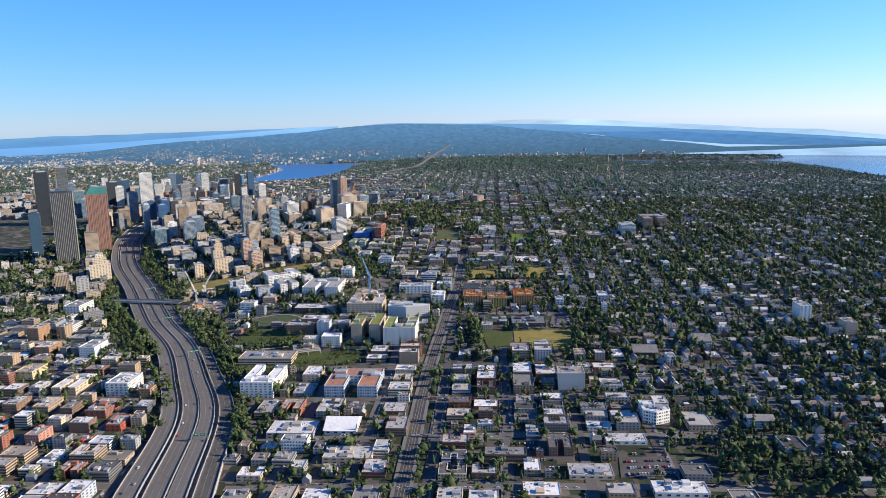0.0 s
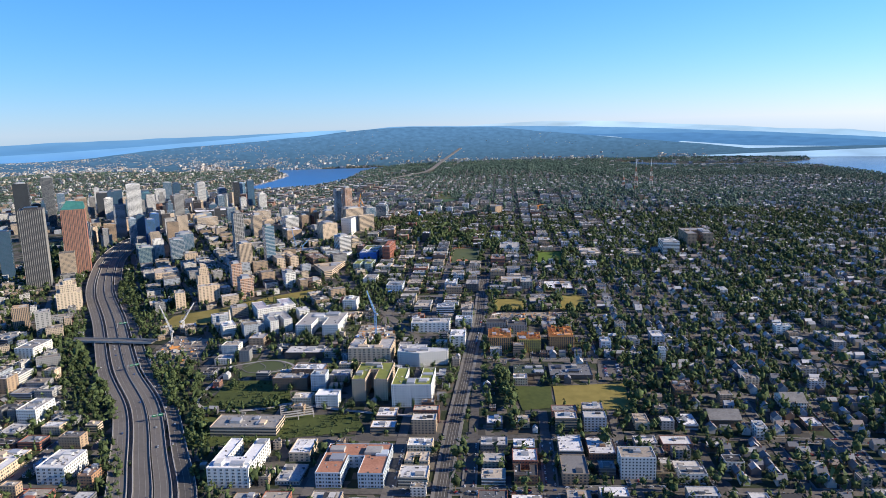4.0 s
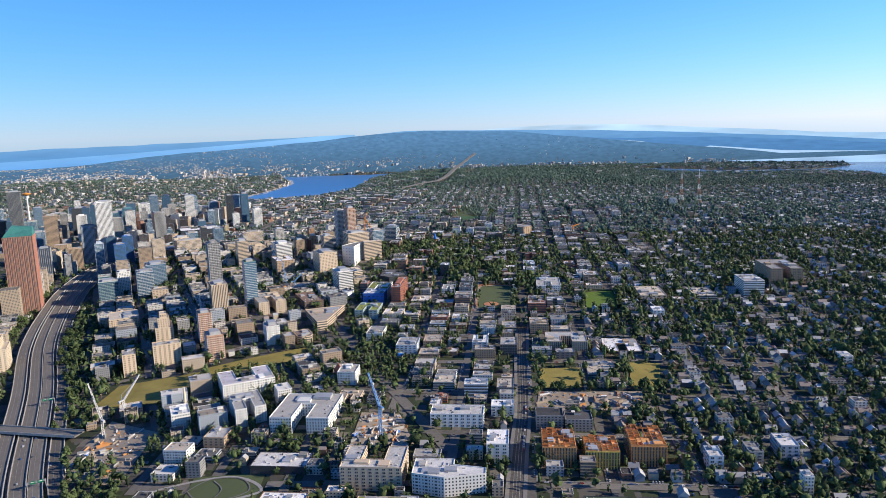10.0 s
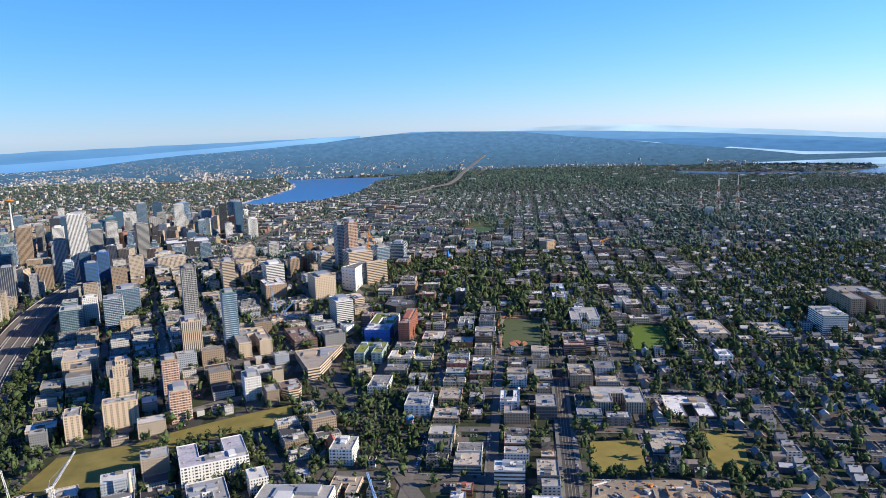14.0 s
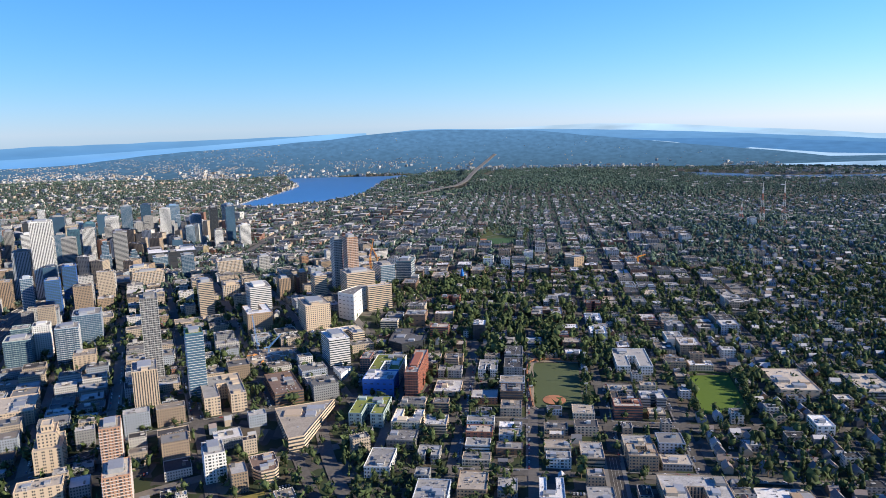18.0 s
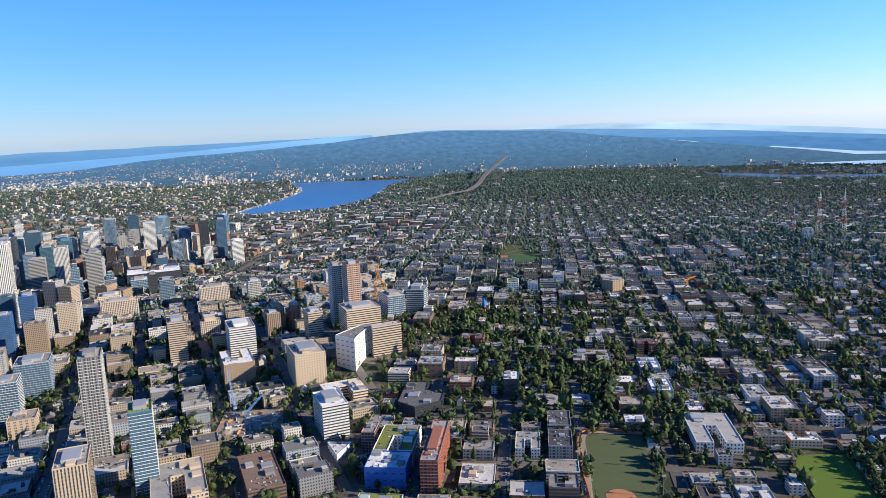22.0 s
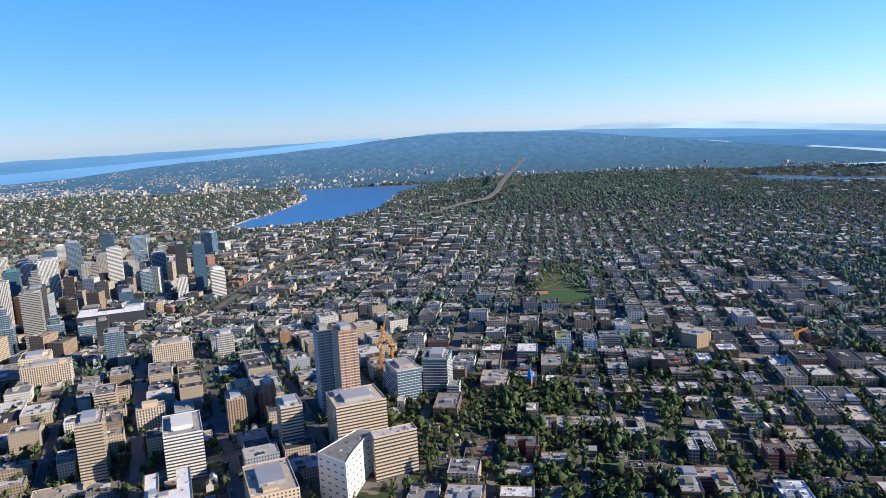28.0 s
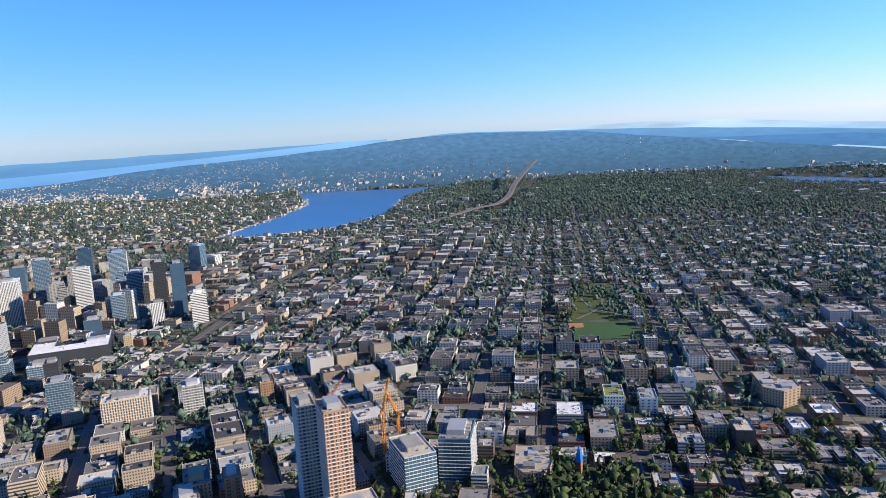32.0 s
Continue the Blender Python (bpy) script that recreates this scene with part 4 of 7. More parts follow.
put("residential_tower", -428, 1469, 27, 29, 36, 20, "paleteal", "grey", "glass", "b", "pale green glass residential block beside the freeway")
put("residential_tower", -372, 1465, 23, 26, 41, 20, "paleblue", "grey", "glass", "b", "pale blue glass residential tower")
put("apartment_block", -340, 1430, 22, 24, 17, 20, "beige", "tan", "punched", "b", "beige apartment block with a flat roof")
put("apartment_block", -346, 1300, 35, 44, 19, 20, "beige", "tan", "punched", "b", "long beige apartment terrace above the freeway")
put("apartment_block", -139, 1032, 47, 39, 16, 20, "white", "purple", "punched", "c", "white apartment block with purple gables round a court")
put("apartment_block", -42, 1024, 17, 21, 12, -10, "white", "grey", "punched", "b", "white apartment block with a grey roof")
put("apartment_block", 16, 1104, 22, 28, 9, -10, "paleblue", "grey", "punched", "b", "pale blue apartment block with balconies")
put("apartment_block", -18, 1152, 18, 29, 8, -10, "white", "grey", "punched", "b", "white town apartment block")
put("apartment_block", -28, 1230, 28, 36, 11, -10, "paleteal", "greenroof", "punched", "u", "pale green apartment block with a roof garden")
put("apartment_block", 2, 1211, 23, 25, 9, -10, "cream", "white", "punched", "c", "cream apartment block with a pale cluttered roof")
put("office_building", 38, 1273, 23, 28, 4, -10, "beige", "white", "blank", "b", "low hall with a bright white roof beside a brick tower")
put("courthouse", 180, 1084, 42, 34, 10, -10, "beige", "white", "vertical", "u", "white-roofed courthouse with two tall wings")
put("courthouse_wing", 234, 1070, 36, 44, 4, -10, "tan", "white", "band", "u", "low tan courthouse wing with white roofs")
put("parking_garage", 197, 1017, 27, 37, 2, -10, "grey", "tan", "band", "b", "low concrete parking deck in a grassed lot")
put("apartment_block", 92, 1097, 16, 26, 9, -10, "paleblue", "white", "punched", "c", "white and blue apartment block with a notched roof")
put("apartment_block", 119, 1079, 17, 27, 11, -10, "darkgrey", "grey", "glass", "b", "dark glazed apartment block with rooftop decks")
put("apartment_block", 73, 981, 21, 15, 11, -10, "paleblue", "white", "band", "b", "white and grey apartment block with a pale roof")
put("apartment_block", 99, 980, 15, 24, 9, -10, "darkgrey", "tan", "punched", "b", "dark panelled apartment block with a gravel roof")
put("apartment_block", 90, 939, 19, 14, 9, -10, "paleblue", "white", "punched", "b", "pale blue apartment block with a white roof")
put("apartment_block", 51, 927, 43, 19, 11, -10, "white", "white", "punched", "b", "long white apartment block with a membrane roof")
put("apartment_block", 35, 957, 10, 15, 5, -10, "brown", "white", "punched", "b", "brown apartment block with a white roof")
put("office_building", 131, 1147, 16, 25, 6, -10, "beige", "grey", "band", "b", "beige office building with a grey roof")
put("apartment_block", 213, 1313, 32, 51, 8, -10, "white", "grey", "punched", "u", "white student block with red stair panels")
put("gymnasium", 332, 1250, 32, 52, 7, -10, "beige", "tan", "blank", "b", "broad beige sports hall with stepped tan roofs")
put("gymnasium", 393, 1235, 28, 44, 7, -10, "grey", "tan", "band", "b", "grey training hall with a raised roof light")
put("hospital_block", 460, 1242, 25, 40, 20, -10, "white", "grey", "band", "b", "white banded hospital slab among trees")
put("hospital_block", 530, 1298, 41, 65, 23, -10, "tan", "grey", "punched", "u", "tan brick hospital building with a tower")
put("apartment_block", 310, 1167, 13, 20, 8, -10, "white", "white", "punched", "b", "white apartment block with bay fronts")
put("residential_tower", -239, 1536, 17, 27, 44, 20, "beige", "grey", "band", "b", "beige tower with deep window bands")
put("parking_garage", -247, 1513, 46, 21, 6, 20, "beige", "tan", "band", "b", "beige podium garage at the foot of a tower")
put("hospital_tower", -175, 1532, 25, 39, 34, 20, "white", "grey", "band", "b", "white medical tower with window bands")
put("hospital_block", -165, 1471, 27, 44, 23, 20, "tan", "white", "punched", "c", "stepped tan medical block with arched windows")
put("hospital_tower", -99, 1454, 27, 41, 31, 20, "beige", "tan", "punched", "b", "square beige hospital tower with pale fins")
put("hospital_tower", -55, 1470, 34, 48, 32, 0, "white", "grey", "blank", ((0, -13), (2, -2), (5, 9), (9, 21), (14, 32), (2, 34), (-19, 4)), "white hospital tower with a curved blank front")
put("hospital_block", -26, 1492, 31, 20, 30, 0, "beige", "white", "band", ((-14, -7), (13, 4), (10, 13), (-17, 3)), "beige hospital wing with fine window bands")
put("hospital_tower", -55, 1533, 35, 31, 37, 20, "beige", "tan", "band", "b", "broad beige hospital slab with window bands")
put("hospital_tower", -103, 1542, 15, 23, 34, 20, "beige", "white", "band", "b", "slim beige hospital tower with a white roof")
put("hospital_tower", -67, 1356, 20, 33, 27, 20, "white", "white", "band", "b", "white hospital slab with a long pale roof")
put("hospital_block", -62, 1408, 34, 30, 12, 20, "cream", "white", "band", "u", "low pale hospital wing with roof plant")
put("office_building", 4, 1395, 35, 56, 9, -10, "dark", "dark", "glass", "w", "dark angular glass office building")
put("parking_garage", 14, 1452, 23, 23, 13, -10, "brown", "grey", "blank", "b", "brown-grey blank block with a flat roof")
put("residential_tower", -66, 1585, 14, 22, 70, 20, "terracotta", "tan", "punched", "b", "tall pink-tan residential tower with white balcony edges")
put("residential_tower", -86, 1607, 11, 18, 66, 20, "grey", "grey", "punched", "b", "grey twin residential tower with pale balcony edges")
put("residential_tower", -25, 1623, 20, 32, 27, 20, "paleblue", "tan", "glass", "b", "unfinished pale glass tower on a brick base")
put("residential_tower", 4, 1638, 20, 31, 30, -10, "teal", "grey", "glass", "b", "blue-green glass residential tower")
put("apartment_tower", -154, 1610, 15, 25, 28, 20, "tan", "grey", "punched", "b", "tan apartment tower with balconies")
put("apartment_tower", -133, 1610, 10, 16, 27, 20, "orange", "tan", "punched", "b", "orange brick apartment tower")
put("convention_hall", -448, 1794, 54, 60, 14, 20, "tan", "grey", "band", "b", "low tan hall over the freeway")
put("convention_hall", -437, 2033, 84, 74, 20, 20, "dark", "white", "glass", "c", "large dark convention hall with white roof planes")
put("office_tower", -327, 2162, 21, 23, 41, 20, "white", "white", "band", "b", "white office tower with fine dark bands")
put("office_tower", -376, 2143, 16, 18, 35, 20, "white", "grey", "vertical", "b", "grey-white office tower with vertical ribs")
put("apartment_tower", -377, 2045, 9, 10, 19, 20, "yellow", "tan", "punched", "b", "narrow yellow apartment block")
put("office_tower", -517, 1996, 20, 33, 65, 20, "maroon", "dark", "glass", "b", "dark red-brown glass office tower")
put("office_tower", -395, 1908, 13, 21, 33, 20, "dark", "dark", "band", "b", "dark banded tower beside the hall")
put("apartment_tower", -270, 1786, 38, 23, 27, 20, "beige", "white", "vertical", "b", "cream apartment tower with white balcony piers")
put("apartment_tower", -221, 1806, 17, 19, 26, 20, "grey", "white", "punched", "b", "grey and white apartment tower")
put("apartment_tower", -158, 1809, 11, 18, 21, 20, "orange", "tan", "punched", "b", "orange apartment block with a stair head")
put("apartment_tower", -384, 1755, 44, 20, 28, 20, "beige", "tan", "vertical", "c", "cream apartment slab with bays")
put("office_building", -282, 1655, 17, 27, 21, 20, "beige", "dark", "band", "b", "beige office block with dark bands")
put("apartment_tower", -226, 1607, 21, 12, 20, 20, "beige", "grey", "vertical", "b", "cream tower with projecting bays")
put("apartment_block", -199, 1605, 14, 23, 18, 20, "paleteal", "grey", "glass", "b", "blue-grey glass apartment block")
put("apartment_tower", -155, 1594, 14, 22, 26, 20, "tan", "tan", "vertical", "b", "tan apartment tower with stacked bays")
put("apartment_block", -136, 1613, 13, 20, 21, 20, "brick", "tan", "punched", "b", "red-brown brick block with a mansard edge")
put("residential_tower", -462, 2289, 23, 26, 56, 20, "paleblue", "grey", "glass", "b", "blue and white grid-fronted residential tower")
put("residential_tower", -575, 2492, 30, 33, 64, 20, "skyblue", "grey", "glass", "b", "pair of sky-blue glass towers")
put("residential_tower", -416, 2266, 17, 19, 71, 20, "dark", "dark", "glass", "b", "dark glass tower in a close row")
put("residential_tower", -363, 2194, 18, 20, 78, 20, "darkblue", "dark", "glass", "b", "dark blue banded glass tower")
put("residential_tower", -668, 2565, 24, 26, 64, 20, "darkblue", "dark", "glass", "b", "deep blue glass tower")
put("office_tower", -802, 2631, 19, 21, 42, 20, "white", "white", "vertical", "b", "white slab tower with dark side")
put("office_tower", -732, 2378, 24, 26, 40, 20, "white", "white", "vertical", "b", "white ribbed office tower")
put("apartment_tower", -528, 2263, 16, 18, 40, 20, "white", "grey", "band", "b", "white tower with banded windows")
put("office_tower", -598, 2317, 19, 21, 47, 20, "grey", "grey", "punched", "b", "grey concrete office tower")
put("office_building", -451, 2640, 26, 29, 23, -10, "white", "white", "band", "b", "white laboratory building near the lake")
put("office_tower", -466, 2599, 23, 25, 51, -10, "skyblue", "grey", "glass", "b", "blue glass office tower near the lake")
put("office_tower", -544, 1460, 38, 42, 115, 20, "muni", "tealroof", "vertical", "b", "brown pink-striped office tower with a sloping teal crown")
put("office_tower", -565, 1354, 35, 38, 127, 20, "dark", "dark", "vertical", "b", "black glass tower with pale vertical ribs")
put("office_tower", -804, 1829, 30, 33, 130, 20, "black", "dark", "glass", "b", "very tall black glass tower")
put("office_tower", -857, 2078, 27, 30, 125, 20, "grey", "grey", "glass", "b", "grey glass tower with a notched crown")
put("office_tower", -544, 1779, 29, 32, 117, 20, "white", "white", "vertical", "b", "tall white tower with dark stripes and a domed top")
put("office_tower", -579, 1782, 24, 27, 74, 20, "greyblue", "grey", "vertical", "b", "pale grey ribbed office tower")
put("office_tower", -621, 2231, 27, 29, 72, 20, "white", "white", "vertical", "b", "bright white slab tower")
put("office_building", -582, 1725, 24, 26, 43, 20, "tan", "grey", "vertical", "b", "tan ribbed office block")
put("residential_tower", -528, 1758, 18, 20, 51, 20, "darkblue", "dark", "glass", "b", "dark blue glass residential tower")
put("residential_tower", -493, 1743, 18, 19, 52, 20, "blue", "grey", "glass", "b", "blue glass residential tower")
put("office_tower", -652, 1432, 19, 20, 84, 20, "darkblue", "dark", "glass", "b", "dark blue stepped glass tower")
put("office_tower", -755, 2172, 36, 40, 74, 20, "dark", "dark", "glass", "b", "broad dark office tower")
put("office_tower", -760, 2285, 29, 32, 71, 20, "darkblue", "dark", "glass", "b", "dark office tower with a flat top")
put("office_building", -447, 1181, 31, 34, 41, 20, "cream", "tan", "punched", "s", "cream stepped historic office block beside the freeway")
put("apartment_block", -466, 1081, 18, 19, 30, 20, "tan", "tan", "vertical", "b", "tan concrete block with vertical piers")
put("apartment_block", -426, 1053, 16, 18, 30, 20, "grey", "grey", "punched", "b", "grey concrete apartment block")
put("apartment_block", -455, 1526, 19, 21, 31, 20, "paleteal", "grey", "glass", "b", "pale green glazed block")
put("apartment_tower", -413, 1492, 18, 19, 41, 20, "white", "grey", "punched", "b", "white residential tower beside the freeway")
put("residential_tower", -371, 1514, 30, 33, 39, 20, "greyblue", "grey", "glass", "b", "grey-blue glass residential tower")
put("office_building", -452, 1019, 22, 35, 10, -10, "darkblue", "grey", "band", "b", "dark blue glazed office block")
put("apartment_block", -403, 974, 22, 35, 12, -10, "white", "grey", "punched", "b", "white apartment block on the hillside")
put("apartment_block", 202, 1669, 13, 20, 15, -10, "dark", "tan", "punched", "b", "black-clad apartment block with pale windows")
put("apartment_block", 263, 1743, 28, 45, 14, -10, "tan", "grey", "punched", "w", "ornate tan brick block on a sharp corner")
put("apartment_block", 190, 1692, 18, 28, 9, -10, "tan", "grey", "punched", "b", "brown brick apartment block with bays")
put("apartment_block", 52, 1637, 24, 38, 9, -10, "tan", "tan", "punched", "o", "tan corner block with a rounded front")
put("apartment_block", 130, 1737, 15, 24, 13, -10, "white", "greenroof", "punched", "b", "white block with a bright yellow-green roof")
put("apartment_block", 155, 1730, 13, 21, 12, -10, "paleblue", "grey", "punched", "b", "grey-blue apartment block with a flat roof")
put("office_building", 195, 1760, 14, 23, 15, -10, "paleblue", "white", "blank", "b", "low hall with a pale blue front")
put("school_building", 28, 1517, 19, 30, 4, -10, "brown", "brown", "band", "b", "brown-roofed college hall among trees")
put("school_building", 57, 1516, 23, 17, 11, -10, "brick", "dark", "punched", "u", "red brick college building with a hipped roof")
put("school_building", 73, 1571, 9, 14, 10, -10, "beige", "white", "punched", "b", "pale college block with a white roof")
put("school_building", 114, 1559, 34, 15, 6, -10, "tan", "grey", "band", "b", "low tan college building beside a lawn")
put("school_building", 123, 1505, 9, 14, 5, -10, "brown", "grey", "punched", "b", "brown college tower block")
put("school_building", 180, 1520, 18, 29, 10, -10, "white", "white", "glass", "u", "white and glass science building with stepped roofs")
put("office_building", 250, 1686, 12, 19, 7, -10, "greyblue", "white", "blank", "b", "low garage building with a blue roof")
put("office_building", 278, 1701, 18, 19, 10, -10, "brown", "white", "blank", "b", "brown commercial block with a white roof")
put("office_building", 272, 1637, 13, 21, 7, -10, "paleblue", "grey", "glass", "b", "long blue-green office block")
put("school_building", 80, 1407, 13, 20, 16, -10, "dark", "white", "vertical", "b", "white-roofed college hall with black ribbed sides")
put("school_building", 118, 1383, 46, 21, 3, -10, "white", "grey", "band", "b", "long low college building with vents on the roof")
put("school_building", 164, 1467, 35, 33, 11, -10, "brown", "grey", "band", "u", "brown college library with columns")
put("school_building", 164, 1380, 10, 16, 10, -10, "brick", "grey", "punched", "b", "brick college building along the avenue")
put("apartment_block", 202, 1389, 17, 26, 11, -10, "paleblue", "white", "punched", "c", "white and blue apartment block round a court")
put("office_building", 220, 1361, 13, 20, 4, -10, "brown", "white", "blank", "b", "low brick market with a bright white roof")
put("office_building", 280, 1382, 17, 28, 6, -10, "white", "grey", "blank", "b", "long white garage building with vents on the roof")
put("office_building", 278, 1454, 17, 27, 5, -10, "pink", "white", "band", "b", "pink-walled store with a white roof")
put("apartment_block", 215, 1457, 18, 29, 6, -10, "paleblue", "white", "punched", "u", "pale town house group with flat roofs")
put("office_tower", -611, 1669, 21, 23, 59, 20, "darkblue", "dark", "vertical", "b", "dark blue ribbed office tower")
put("residential_tower", -512, 1659, 14, 15, 58, 20, "paleblue", "grey", "glass", "b", "pale blue balcony tower with dark sides")
put("residential_tower", -475, 1653, 18, 19, 53, 20, "blue", "grey", "glass", "b", "blue glass tower with white edges")
put("apartment_tower", -403, 1772, 27, 29, 33, 20, "cream", "tan", "punched", "b", "cream hotel block with a stepped roof")
put("office_tower", -742, 1990, 26, 29, 75, 20, "tan", "grey", "vertical", "b", "tan office tower with close vertical ribs")
put("office_tower", -731, 2284, 25, 27, 50, 20, "cream", "tan", "vertical", "b", "cream office tower with a flat top")
put("residential_tower", -650, 2180, 17, 19, 62, 20, "teal", "grey", "glass", "b", "teal glass tower with a pale crown")
put("office_tower", -596, 2374, 21, 23, 52, 20, "grey", "grey", "punched", "b", "grey stone office tower")
put("residential_tower", -771, 1963, 22, 24, 67, 20, "paleteal", "grey", "glass", "b", "pale green glass tower at the city edge")
put("office_tower", -733, 2035, 14, 16, 73, 20, "grey", "grey", "vertical", "b", "slim grey concrete tower")
put("apartment_block", -368, 796, 17, 24, 12, -10, "orange", "white", "punched", "b", "orange-brown brick block with a pale roof")
put("warehouse", -360, 736, 19, 26, 8, -10, "yellow", "tan", "blank", "b", "pale yellow painted brick warehouse")
put("office_building", -335, 696, 11, 18, 5, -10, "grey", "white", "punched", "b", "grey brick shop row with a pale roof")
put("office_building", -300, 691, 24, 38, 8, -10, "beige", "white", "punched", "u", "long beige brick block with patched roofs")
put("apartment_block", -337, 654, 14, 22, 8, -10, "brown", "white", "punched", "b", "dark brick hotel with a crowded roof")
put("apartment_block", -305, 643, 15, 24, 8, -10, "tan", "tan", "punched", "b", "tan brick hotel with a streaked roof")
put("apartment_block", -280, 632, 11, 18, 8, -10, "brown", "grey", "punched", "b", "brown brick hotel with roof skylights")
put("apartment_block", -252, 631, 19, 30, 7, -10, "brick", "tan", "punched", "b", "red brick hotel block with a striped roof")
put("office_building", -222, 662, 11, 17, 9, -10, "orange", "brown", "punched", "b", "small orange-brown brick building")
put("office_building", -319, 752, 16, 21, 6, -10, "grey", "white", "band", "b", "grey office building with a white roof")
put("office_building", -284, 614, 13, 16, 4, -10, "grey", "grey", "punched", "b", "low grey building with roof clutter")
put("office_building", -246, 569, 11, 14, 3, -10, "red", "redroof", "blank", "b", "low flat red-roofed building")
put("warehouse", 142, 453, 31, 18, 2, -10, "beige", "white", "blank", "b", "long warehouse with a pale ribbed roof")
put("warehouse", 102, 434, 25, 18, 3, -10, "beige", "white", "blank", "b", "low warehouse with a stained pale roof")
put("warehouse", 194, 421, 36, 16, 4, -10, "white", "white", "blank", "b", "broad warehouse with a bright white roof")
put("apartment_block", 266, 792, 6, 9, 14, -10, "white", "white", "punched", "b", "slim white apartment block with blue glazing")
put("apartment_block", 255, 724, 14, 23, 8, -10, "brown", "brown", "punched", "b", "brown flat-roofed apartment block among trees")
put("school_building", 134, 789, 30, 26, 3, -10, "dark", "moss", "blank", "b", "low dark green school wing")
put("school_building", 171, 779, 39, 31, 4, -10, "dark", "slate", "band", "b", "low dark school hall with grey roofs")
put("unfinished_building", 118, 860, 24, 31, 15, -10, "timber", "timber", "vertical", "b", "raw timber apartment frame under construction")
put("unfinished_building", 147, 851, 24, 26, 13, -10, "sheath", "timber", "vertical", "b", "yellow-sheathed timber frame under construction")
put("unfinished_building", 181, 855, 25, 35, 15, -10, "timber", "timber", "vertical", "c", "large orange timber frame under construction")
put("apartment_block", 223, 834, 10, 16, 11, -10, "paleblue", "white", "punched", "b", "white and blue apartment block")
put("apartment_block", 255, 840, 10, 16, 9, -10, "grey", "grey", "punched", "b", "grey town houses with flat roofs")
put("apartment_block", 281, 844, 13, 21, 11, -10, "greyblue", "white", "punched", "b", "grey apartment block with pale roof decks")
put("apartment_block", 75, 868, 16, 25, 15, -10, "white", "white", "punched", "b", "white apartment slab with a flat roof")
put("apartment_block", 422, 849, 16, 11, 9, -10, "white", "white", "punched", "b", "white modern house block among trees")
put("office_building", 454, 962, 12, 20, 6, -10, "beige", "white", "blank", "b", "low hall with a bright white roof")
put("apartment_block", 433, 1006, 10, 16, 8, -10, "white", "white", "punched", "b", "small white apartment block among trees")



named = taken & ~street_taken
# ---- ordinary city fabric between the named buildings ----
rng = random.Random(11)
BLOCK_LABELS = dict(white="white flat-roofed apartment block on a city street", beige="beige flat-roofed apartment block on a city street", tan="tan brick apartment block on a city street",
    brown="brown brick commercial block on a city street", brick="red brick walk-up block on a city street", grey="grey concrete commercial block on a city street",
    darkgrey="dark grey panelled apartment block", paleblue="pale blue-grey apartment block on a city street", greyblue="blue-grey apartment block on a city street", cream="cream apartment block on a city street", pink="pink-brown brick apartment block on a city street")
near_blocks, near_houses = 0, 0
far_v, far_f, far_m = [], [], []
house_v, house_f, house_m = [], [], []


def far_box(store, x, y, z, w, d, h, turn, wi, ri, detail=False):
    """A plain block; near ones get a parapet, a sunk roof and roof units."""
    v, f, m = store
    c, s = math.cos(radians(turn)), math.sin(radians(turn))

    def ring(w, d, zz, ox=0.0, oy=0.0):
        b = len(v)
        for px, py in ((-w / 2, -d / 2), (w / 2, -d / 2), (w / 2, d / 2), (-w / 2, d / 2)):
            px, py = px + ox, py + oy
            v.append((x + px * c - py * s, y + px * s + py * c, zz))
        return b

    def skirt(p, q, mi):
        for i in range(4):
            j = (i + 1) % 4
            f.append((p + i, p + j, q + j, q + i))
            m.append(mi)

    low = ring(w, d, z - 5)
    if not detail or min(w, d) < 4:
        top = ring(w, d, z + h)
        skirt(low, top, wi)
        f.append((top, top + 1, top + 2, top + 3))
        m.append(ri)
        return
    lip = rng.uniform(0.35, 0.8)
    a1 = ring(w, d, z + h + lip)
    a2 = ring(w - 0.7, d - 0.7, z + h + lip)
    a3 = ring(w - 0.7, d - 0.7, z + h)
    skirt(low, a1, wi)
    skirt(a1, a2, wi if rng.random() < 0.5 else 6)
    skirt(a2, a3, wi)
    f.append((a3, a3 + 1, a3 + 2, a3 + 3))
    m.append(ri)
    for _ in range(rng.choice((1, 2, 2, 3, 4)) if y < 1250 or w * d < 120 else rng.choice((3, 4, 5, 6))):
        uw, ud = rng.uniform(0.07, 0.26) * w, rng.uniform(0.07, 0.26) * d
        ox, oy = rng.uniform(-0.33, 0.33) * w, rng.uniform(-0.33, 0.33) * d
        hi = rng.choice((0.25, 0.7, 1.0, 1.6, 2.2))
        p, q = ring(uw, ud, z + h, ox, oy), ring(uw, ud, z + h + hi, ox, oy)
        skirt(p, q, rng.choice((6, 7, 7, 8, 9)))
        f.append((q, q + 1, q + 2, q + 3))
        m.append(rng.choice((6, 6, 7, 8, 9)))


